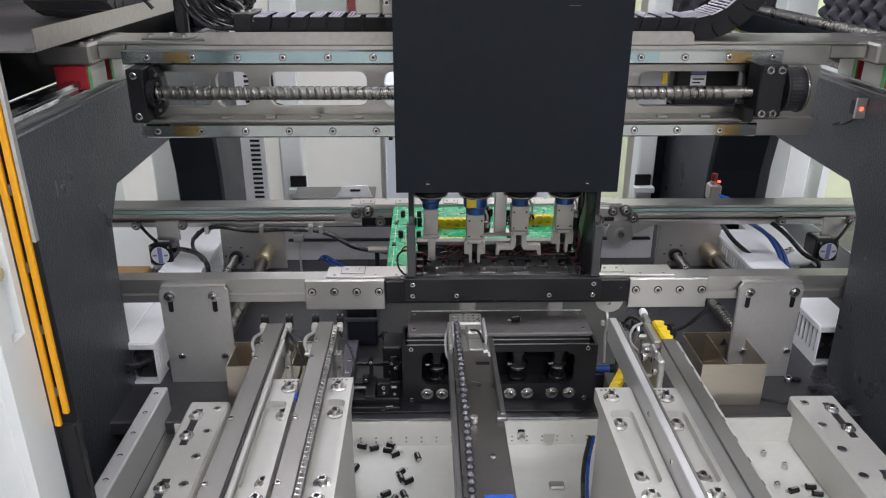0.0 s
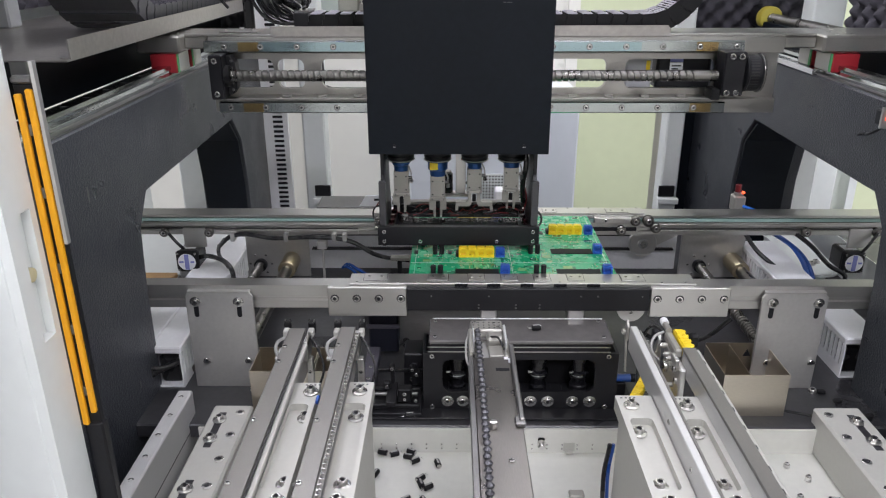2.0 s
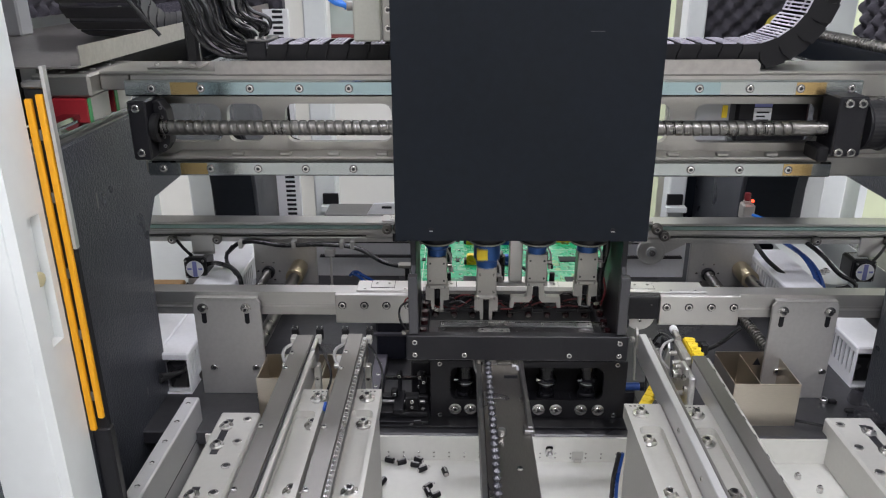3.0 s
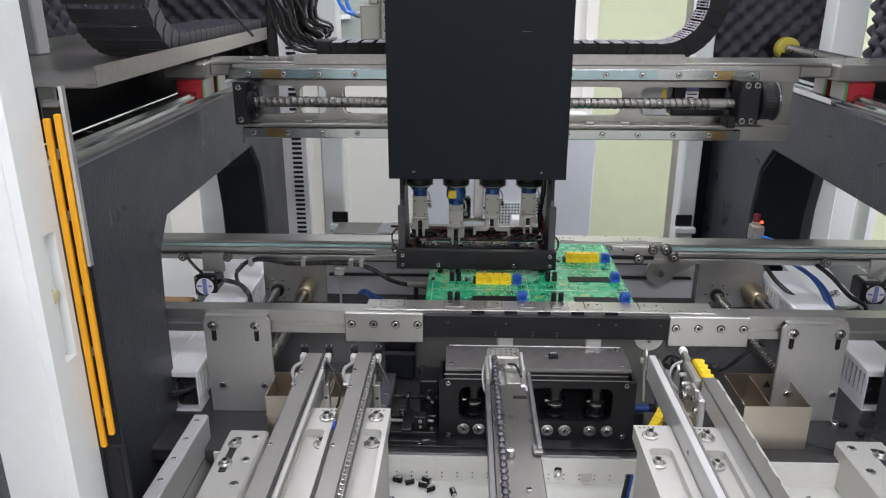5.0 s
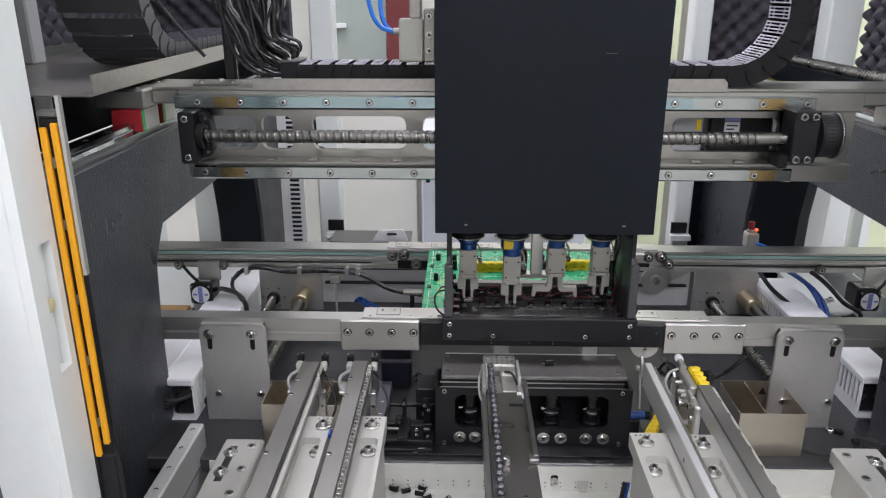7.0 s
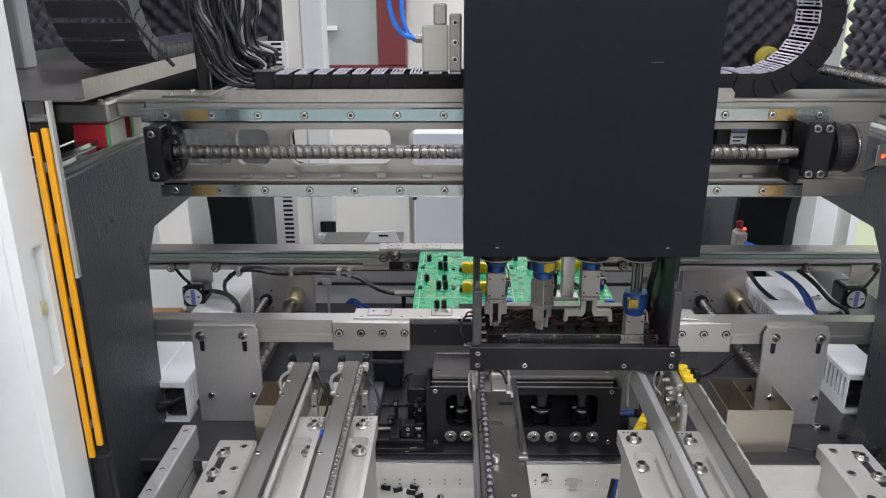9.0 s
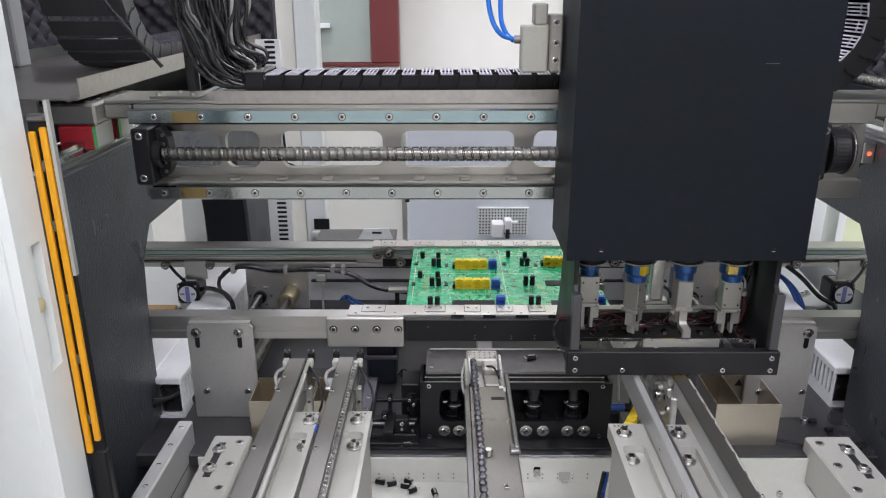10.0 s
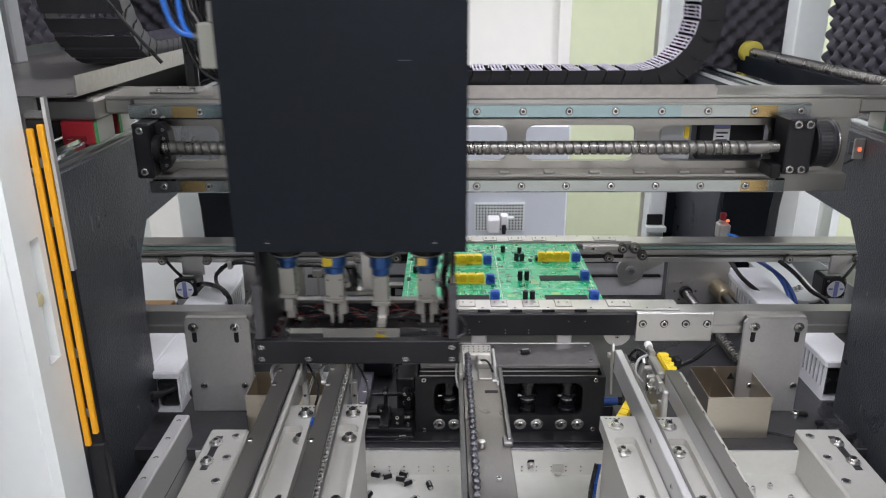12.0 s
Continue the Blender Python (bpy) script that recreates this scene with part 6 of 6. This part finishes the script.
def link_pose(k, hx):
    """Where link k lies when the head stands at hx."""
    xb = 0.258 + (hx + 0.109) / 2
    s = (k + 0.5) * CH_P
    run, arc = xb - CH_X0, math.pi * CH_R
    if s < run:
        x, z, a = CH_X0 + s, CH_Z, 0.0
    elif s < run + arc:
        a = (s - run) / CH_R
        x, z = xb + CH_R * math.sin(a), CH_Z + CH_R - CH_R * math.cos(a)
    else:
        x, z, a = xb - (s - run - arc), CH_Z + 2 * CH_R, math.pi
    return Matrix.Translation((x, CH_Y, z)) @ Matrix.Rotation(-a, 4, "Y")


# ---- placement head, built about its middle at x = 0 and the rail faces at y = 0 ----
head = thing("placement_head", 0, 0, 0, "black covered placement head with four grippers", "placement head")
part("front_cover", box(-0.1395, 0.1385, -0.1315, -0.1300, 0.326, 0.70), COVER, head, "shade on the rear leg, put in as a black sheet cover")
part("side_cover", box(-0.1395, -0.1380, -0.1298, -0.004, 0.326, 0.70), COVER, head, "matt black side sheet")
part("side_cover", box(0.1370, 0.1385, -0.1298, -0.004, 0.326, 0.70), COVER, head, "matt black side sheet")
part("top_cover", box(-0.1378, 0.1368, -0.1298, -0.004, 0.6985, 0.70), COVER, head)
for x in (-0.1, 0.1):
    part("cover_hole", cyl(x, -0.1317, 0.339, 0.0026, 0.0006, "y", seg=16), PLASTIC, head)
    # glint below each screw hole, put in as a bright metal sliver
    part("hole_rim", prism([(x - 0.0024, 0.3370), (x + 0.0024, 0.3370), (x + 0.0014, 0.3380), (x - 0.0014, 0.3380)], -0.13235, -0.1320, "y"), ALU, head, "glint on the lower rim of the screw hole")
part("scratch", box(0.062, 0.076, -0.1319, -0.1317, 0.5497, 0.5501), DARKSTEEL, head, "fine scratch")
part("back_plate", box(-0.12, 0.12, -0.040, -0.020, 0.388, 0.69, 0.002), ALU, head)
for z in (0.4725, 0.3727):
    for x in (-0.07, 0.07):
        part("slider", box(x - 0.03, x + 0.03, -0.0198, -0.0015, z - 0.018, z + 0.018, 0.002), ANOD, head)
part("mount_bar", box(-0.115, 0.115, 0.000, 0.022, 0.306, 0.320, 0.001), ALU, head)
for s in (-1, 1):
    xa = s * 0.122
    part("side_arm", prism([(-0.105, 0.330), (-0.020, 0.330), (-0.006, 0.250), (0.018, 0.190), (0.018, 0.165), (-0.111, 0.165), (-0.111, 0.275), (-0.105, 0.285)], xa - 0.003, xa + 0.003, "x", bevel=0.0006), BLACK, head)
    part("arm_front", box(xa - 0.0055, xa + 0.0055, -0.1225, -0.1115, 0.205, 0.278, 0.0008), ARMGREY, head, "grey-edged arm foot")
part("front_bar", box(-0.131, 0.131, -0.1245, -0.112, 0.1715, 0.2035, 0.001), BLACK, head)
part("clear_ledge", box(-0.091, 0.1045, -0.1112, -0.1086, 0.200, 0.2155, 0.0004), CLEAR, head, "clear plastic ledge")
for x in (-0.088, -0.025, 0.03, 0.085):
    bolt(head, x, -0.1112, 0.2135, "y", 0.0016, 0.0006)
part("back_bar", box(-0.119, 0.119, 0.004, 0.016, 0.160, 0.180, 0.001), BLACK, head)
for s in (-1, 1):
    part("side_bar", box(min(s * 0.107, s * 0.1185), max(s * 0.107, s * 0.1185), -0.108, 0.0036, 0.166, 0.190, 0.001), BLACK, head)
    for z in (0.1955, 0.179):
        bolt(head, s * 0.1207, -0.1245, z, "y", 0.0032, 0.0016)
    bolt(head, s * 0.062, -0.1245, 0.179, "y", 0.0032, 0.0016)
for i in range(9):
    part("lamp", lathe([(0.0045, 0), (0.0045, 0.004), (0.003, 0.006)], -0.10 + i * 0.025, 0.0038, 0.171, "y", 12), RUBYLED, head, "unlit red lamp")
for s in (-1, 1):
    for y in (-0.09, -0.065, -0.04, -0.015):
        part("lamp", cyl(s * 0.112, y, 0.193, 0.0045, 0.006), RUBYLED, head, "unlit red lamp")
rnd = random.Random(8)
for i in range(30):
    x0 = -0.115 + i * 0.0068
    lift_z = rnd.uniform(0.181, 0.197)
    tube([(x0, -0.001 + rnd.uniform(-0.006, 0.003), lift_z), (x0 + 0.012, -0.003 + rnd.uniform(-0.008, 0.004), lift_z + rnd.uniform(-0.006, 0.009)), (x0 + 0.028, -0.002, lift_z + rnd.uniform(-0.006, 0.008)), (x0 + 0.042, 0.0, 0.186 + rnd.uniform(-0.004, 0.008))],
         0.0011, DARKWIRE if i % 3 == 0 else CABLE, head, "lamp_wire", sides=1)
part("wire_channel", box(-0.115, 0.115, 0.005, 0.016, 0.1803, 0.199, 0.001), BLACK, head)
part("channel_lip", box(-0.117, 0.117, 0.004, 0.018, 0.1993, 0.2045, 0.0006), DARKSTEEL, head)
for x in (-0.095, -0.062, -0.03, 0.004, 0.036, 0.068, 0.096):
    ob = part("plug", cyl(x, -0.007, 0.182, 0.0036, 0.013, "x", bevel=0.0006), SCREW if int(x * 1000) % 2 else PLASTIC, head)
    part("plug_sleeve", cyl(x + 0.011, -0.007, 0.182, 0.0026, 0.009, "x"), PLASTIC, ob)
tube([(-0.122, -0.07, 0.222), (-0.138, -0.075, 0.221), (-0.142, -0.08, 0.208), (-0.134, -0.085, 0.194), (-0.124, -0.085, 0.190)], 0.0014, CABLE, head, "lead")
tube([(-0.124, -0.090, 0.190), (-0.138, -0.090, 0.190)], 0.003, SCREW, head, "plug_lead")
tube([(-0.124, -0.07, 0.226), (-0.132, -0.072, 0.228), (-0.137, -0.074, 0.221)], 0.0012, DARKWIRE, head, "lead")
tube([(0.122, -0.07, 0.215), (0.136, -0.075, 0.210), (0.138, -0.08, 0.195), (0.128, -0.085, 0.188)], 0.0018, CABLE, head, "lead")
tube([(0.108, -0.03, 0.325), (0.114, -0.04, 0.29), (0.110, -0.035, 0.25), (0.114, -0.02, 0.205)], 0.0045, CABLE, head, "lead")
tube([(0.112, -0.03, 0.250), (0.117, -0.035, 0.225), (0.114, -0.03, 0.200)], 0.0012, DARKWIRE, head, "lead")
part("camera_bracket", box(-0.004, 0.013, -0.014, 0.0, 0.226, 0.315, 0.001), ALU, head, "aluminium camera bracket")
part("camera_foot", box(-0.032, 0.020, -0.016, 0.004, 0.220, 0.2258, 0.001), ALU, head)
part("camera_barrel", cyl(-0.020, -0.006, 0.243, 0.011, 0.034, bevel=0.001), LENS, head, smooth=True)
part("camera_cap", cyl(-0.020, -0.006, 0.2625, 0.0085, 0.004, bevel=0.0006), DARKSTEEL, head, smooth=True)
tube([(0.013, -0.01, 0.245), (0.022, -0.012, 0.238), (0.026, -0.008, 0.228)], 0.002, CABLE, head, "lead")
# valve block and air tubes at the head's left shoulder
part("valve", box(-0.190, -0.158, -0.03, 0.0, 0.530, 0.585, 0.002), material("grey_valve_plastic", (0.42, 0.42, 0.36), 0.5), head, "grey air valve")
part("valve_top", box(-0.176, -0.160, -0.03, 0.0, 0.585, 0.61, 0.002), GRIP, head)
part("valve_port", box(-0.157, -0.142, -0.034, 0.0, 0.530, 0.598, 0.002), GRIP, head)
for z in (0.545, 0.565, 0.588):
    bolt(head, -0.150, -0.034, z, "y", 0.004, 0.002)
part("valve_nut", cyl(-0.194, -0.015, 0.568, 0.005, 0.008, "x"), SCREW, head)
tube([(-0.198, -0.015, 0.568), (-0.215, -0.02, 0.575), (-0.228, -0.02, 0.60), (-0.230, -0.02, 0.64)], 0.003, BLUETUBE, head, "air_tube", "blue air tube")
tube([(-0.198, -0.013, 0.566), (-0.209, -0.012, 0.577), (-0.215, -0.01, 0.605), (-0.212, -0.01, 0.64)], 0.003, BLUETUBE, head, "air_tube", "blue air tube")

NY = -0.05
nozzles, nozzle_x = [], []
for i, zt in enumerate((0.278, 0.2695, 0.282, 0.2845)):
    bx = -0.0958 + i * 0.0614
    # the cover's round bellows with a bright lower rim
    part("bellows_disc", lathe([(0.0195, 0), (0.0205, 0.001), (0.0222, 0.006), (0.0225, 0.0095), (0.021, 0.0105), (0.0215, 0.016), (0.018, 0.022)], bx, NY, 0.2945, "z", 28), BLACK, head, smooth=True)
    part("disc_edge", lathe([(0.0226, 0), (0.0232, 0.0004), (0.0232, 0.0012), (0.0226, 0.0016)], bx, NY, 0.2965, "z", 28), ANOD, head, smooth=True)
    nz = part("gripper_body", box(bx - 0.0122, bx + 0.0122, NY - 0.010, NY + 0.010, zt - 0.0365, zt, 0.0008), GRIP, head, "grey gripper body")
    nozzles.append(nz)
    nozzle_x.append(bx)
    wide = 0.0165 if i in (1, 3) else 0.0145
    part("collar", lathe([(wide * 0.78, 0), (wide * 0.82, 0.008), (wide, 0.011), (wide, 0.024), (wide * 0.92, 0.027), (wide * 0.92, 0.031)], bx, NY, zt + 0.0002, "z", 20), NAVY, nz, "blue anodised collar", smooth=True)
    for k in (-1, 1):
        part("rod", cyl(bx + k * 0.0042, NY, zt + 0.0555, 0.0032, 0.055, seg=14), SCREW, nz, smooth=True)
    if i in (1, 3):
        part("collar_clip", box(bx - 0.013, bx + 0.001, NY - 0.0168, NY - 0.008, zt + 0.0125, zt + 0.0265, 0.001), BRASS if i == 3 else YELLOW, nz, "yellow clip")
    part("jaw_block", box(bx - 0.0130, bx + 0.0130, NY - 0.0115, NY + 0.0115, zt - 0.0418, zt - 0.0367, 0.0008), GRIP, nz)
    for sx in (-1, 1):
        for dz in (0.0085, 0.0315):
            bolt(nz, bx + sx * 0.0085, NY - 0.010, zt - dz, "y", 0.0013, 0.0006, mat=PLASTIC)
        if i == 2:
            jaw = prism([(bx + sx * 0.0045, zt - 0.0420), (bx + sx * 0.0105, zt - 0.0420), (bx + sx * 0.0105, zt - 0.0560), (bx + sx * 0.0135, zt - 0.0590), (bx + sx * 0.0305, zt - 0.0590), (bx + sx * 0.0320, zt - 0.0735),
                         (bx + sx * 0.0275, zt - 0.0735), (bx + sx * 0.0265, zt - 0.0660), (bx + sx * 0.0080, zt - 0.0660), (bx + sx * 0.0045, zt - 0.0610)], NY - 0.006, NY + 0.004, "y")
        else:
            jaw = prism([(bx + sx * 0.0042, zt - 0.0420), (bx + sx * 0.0145, zt - 0.0420), (bx + sx * 0.0145, zt - 0.0590), (bx + sx * 0.0078, zt - 0.0600), (bx + sx * 0.0072, zt - 0.0725), (bx + sx * 0.0040, zt - 0.0725), (bx + sx * 0.0036, zt - 0.0560)],
                        NY - 0.006, NY + 0.004, "y")
        part("jaw", jaw, GRIP, nz, "gripper finger")
        part("jaw_slot", box(bx + sx * 0.0095 - 0.0011, bx + sx * 0.0095 + 0.0011, NY - 0.0118, NY - 0.0114, zt - 0.0408, zt - 0.0378), DARKSTEEL, nz)
    part("jaw_pin", cyl(bx, NY - 0.003, zt - 0.0515, 0.0034, 0.012, bevel=0.001), PLASTIC, nz)
    part("air_fitting", cyl(bx + 0.0150, NY - 0.004, zt - 0.012, 0.0028, 0.007, "x"), SCREW, nz, smooth=True)
    part("fitting_nut", cyl(bx + 0.0170, NY - 0.004, zt - 0.0175, 0.0034, 0.006, seg=6), BOLT, nz)
    tube([(bx + 0.0170, NY - 0.004, zt - 0.010), (bx + 0.0165, NY - 0.004, zt - 0.002), (bx + 0.012, NY - 0.002, zt + 0.008)], 0.0014, GREYCABLE, nz, "air_lead", sides=1)

# connectors fetched from the yellow feeder
CONN = (0.2935, 0.843, 0.150)


def feeder_connector(name, lab):
    ob = thing(name, 0, 0, 0, lab, "connector", "yellow connectors")
    bm = connector_mesh(4, 0.050, 0.0125, 0.0135)
    bmesh.ops.transform(bm, matrix=Matrix.Rotation(radians(90), 4, "Z") @ Matrix.Translation((-0.025, -0.00625, 0)), verts=bm.verts)
    part("block", bm, YELLOW, ob)
    for k in range(4):
        part("pin_row", box(-0.006, 0.006, -0.02 + k * 0.0125, -0.017 + k * 0.0125, -0.003, 0.0), SCREW, ob)
    return ob


picked = feeder_connector("yellow_connector", "yellow four-port connector taken up by a gripper")
queued = feeder_connector("yellow_connector", "yellow four-port connector waiting in the feeder")

# ---- movement ----
BEAM_Y = [(0.0, 1.036), (0.25, 1.036), (0.3, 1.046), (0.4, 1.105), (0.5, 1.162), (0.6, 1.212), (0.7, 1.228), (0.8, 1.231), (1.1, 1.232), (1.3, 1.25), (1.5, 1.264), (2.1, 1.265), (2.2, 1.246), (2.3, 1.200), (2.4, 1.120),
          (2.5, 1.033), (2.6, 0.965), (2.7, 0.924), (2.8, 0.914), (3.0, 0.913), (3.4, 0.912), (3.6, 0.96), (3.9, 1.12), (4.2, 1.25), (4.4, 1.277), (5.1, 1.278), (5.2, 1.265), (5.3, 1.212), (5.4, 1.127), (5.5, 1.038),
          (5.6, 0.965), (5.7, 0.920), (5.8, 0.911), (6.0, 0.910), (6.5, 0.907), (6.55, 0.915), (6.6, 0.945), (6.7, 1.015), (6.8, 1.040), (7.0, 1.042), (7.1, 1.055), (7.2, 1.091), (7.35, 1.17), (7.5, 1.23), (7.7, 1.26),
          (8.1, 1.26), (8.3, 1.20), (8.5, 1.06), (8.65, 0.975), (8.8, 0.956), (9.4, 0.956), (9.5, 0.931), (9.6, 0.930), (10.0, 0.931), (10.4, 0.930), (10.5, 0.924), (10.7, 0.915), (10.9, 0.913), (11.6, 0.912), (11.7, 0.915),
          (11.8, 0.925), (11.9, 0.938), (12.0, 0.944)]
HEAD_X = [(0.0, 0.0968), (0.3, 0.0975), (0.5, 0.0994), (1.0, 0.1035), (1.1, 0.1025), (1.2, 0.092), (1.3, 0.048), (1.4, 0.018), (1.5, 0.0104), (2.0, 0.0110), (2.1, 0.028), (2.2, 0.0585), (2.3, 0.066), (2.5, 0.0675), (3.0, 0.0675),
          (3.4, 0.0675), (3.7, 0.060), (4.1, 0.025), (4.3, 0.013), (5.0, 0.012), (5.1, 0.034), (5.2, 0.062), (5.3, 0.0656), (6.5, 0.0655), (6.6, 0.075), (6.7, 0.093), (6.8, 0.0995), (7.0, 0.100), (7.1, 0.098), (7.2, 0.0523),
          (7.35, 0.02), (7.5, 0.012), (8.1, 0.012), (8.3, 0.04), (8.5, 0.11), (8.65, 0.14), (8.8, 0.149), (9.4, 0.150), (9.5, 0.1852), (9.6, 0.2482), (9.7, 0.2775), (9.8, 0.2780), (10.4, 0.2770), (10.5, 0.2735), (10.6, 0.2374),
          (10.7, 0.1639), (10.8, 0.0927), (10.9, 0.0680), (11.0, 0.0655), (11.6, 0.0645), (11.7, 0.0517), (11.8, 0.0041), (11.9, -0.0695), (12.0, -0.1089)]
DOWN = [
    [(0.0, 0.0), (0.7, 0.0), (0.8, 0.034), (0.9, 0.047), (1.0, 0.046), (1.1, 0.02), (1.2, 0.0), (12.0, 0.0)],
    [(0.0, 0.0), (1.35, 0.0), (1.5, 0.014), (1.65, 0.045), (1.8, 0.03), (1.95, 0.0), (2.95, 0.0), (3.1, 0.03), (3.2, 0.050), (3.4, 0.05), (3.55, 0.0), (4.45, 0.0), (4.65, 0.05), (4.8, 0.046), (4.9, 0.03), (5.0, 0.006), (5.1, 0.0),
     (5.85, 0.0), (6.0, 0.015), (6.1, 0.046), (6.3, 0.045), (6.45, 0.006), (6.6, 0.0), (11.2, 0.0), (11.35, 0.04), (11.5, 0.022), (11.6, 0.0), (12.0, 0.0)],
    [(0.0, 0.0), (9.85, 0.0), (10.0, 0.01), (10.12, 0.050), (10.22, 0.050), (10.3, 0.040), (10.45, 0.018), (10.55, 0.0155), (12.0, 0.0155)],
    [(0.0, 0.0), (7.5, 0.0), (7.7, 0.045), (7.9, 0.045), (8.1, 0.0), (8.75, 0.0), (8.85, 0.044), (8.95, 0.066), (9.1, 0.066), (9.2, 0.048), (9.3, 0.022), (9.4, 0.0145), (12.0, 0.0145)],
]

TURN = [
    [(0.0, 90), (0.33, 90), (0.5, 35), (0.65, 0), (11.7, 0), (11.85, 45), (12.0, 90)],
    [(0.0, 0), (7.9, 0), (8.4, 50), (10.5, 50), (10.7, 0), (12.0, 0)],
    [(0.0, 0), (9.4, 0), (9.5, 45), (9.62, 88), (9.7, 90), (10.25, 90), (10.45, 108), (10.55, 110), (10.75, 102), (10.9, 96), (11.6, 96), (11.85, 90), (12.0, 90)],
    [(0.0, 0), (12.0, 0)],
]


def value(rows, t):
    return float(np.interp(t, [r[0] for r in rows], [r[1] for r in rows]))


def motions():
    times = sorted({round(r[0], 3) for rows in (BEAM_Y, HEAD_X) for r in rows} | {12.0})
    walk(beam, [(t, pose(0, value(BEAM_Y, t), 0)) for t in times])
    walk(chain, [(t, pose(0, value(BEAM_Y, t), 0)) for t in times])
    walk(head, [(t, pose(value(HEAD_X, t), value(BEAM_Y, t), 0)) for t in times])
    swing = [r[0] for r in HEAD_X]
    for k, link in enumerate(links):
        walk(link, [(t, link_pose(k, value(HEAD_X, t))) for t in swing])
    for nz, bx, rows, turns in zip(nozzles, nozzle_x, DOWN, TURN):
        marks = {r[0] for r in rows} | {r[0] for r in turns}
        for (ta, a), (tb, b) in zip(turns, turns[1:]):
            steps = max(1, int(abs(b - a) / 8))
            marks |= {round(ta + (tb - ta) * k / steps, 3) for k in range(steps)}
        walk(nz, [(t, pose(bx, NY, -value(rows, t), 0, 0, value(turns, t)) @ Matrix.Translation((-bx, -NY, 0))) for t in sorted(marks)])
    # the connector waits in the feeder until the third gripper lifts it
    rest = pose(*CONN)
    held = []
    for t in sorted({t for t in times if t > 10.22} | {10.22, 10.3, 10.45, 10.55}):
        x, y, d = value(HEAD_X, t) + nozzle_x[2], value(BEAM_Y, t) + NY, value(DOWN[2], t)
        held.append((t, pose(x - 0.004, y - 0.010, 0.1805 - d, 0, 0, 0.3 * (value(TURN[2], t) - 90))))
    walk(picked, [(0.0, rest), (10.15, rest)] + held)
    tail = pose(CONN[0], 0.70, CONN[2] - 0.004)
    walk(queued, [(0.0, tail), (11.05, tail), (11.4, rest), (12.0, rest)])


motions()
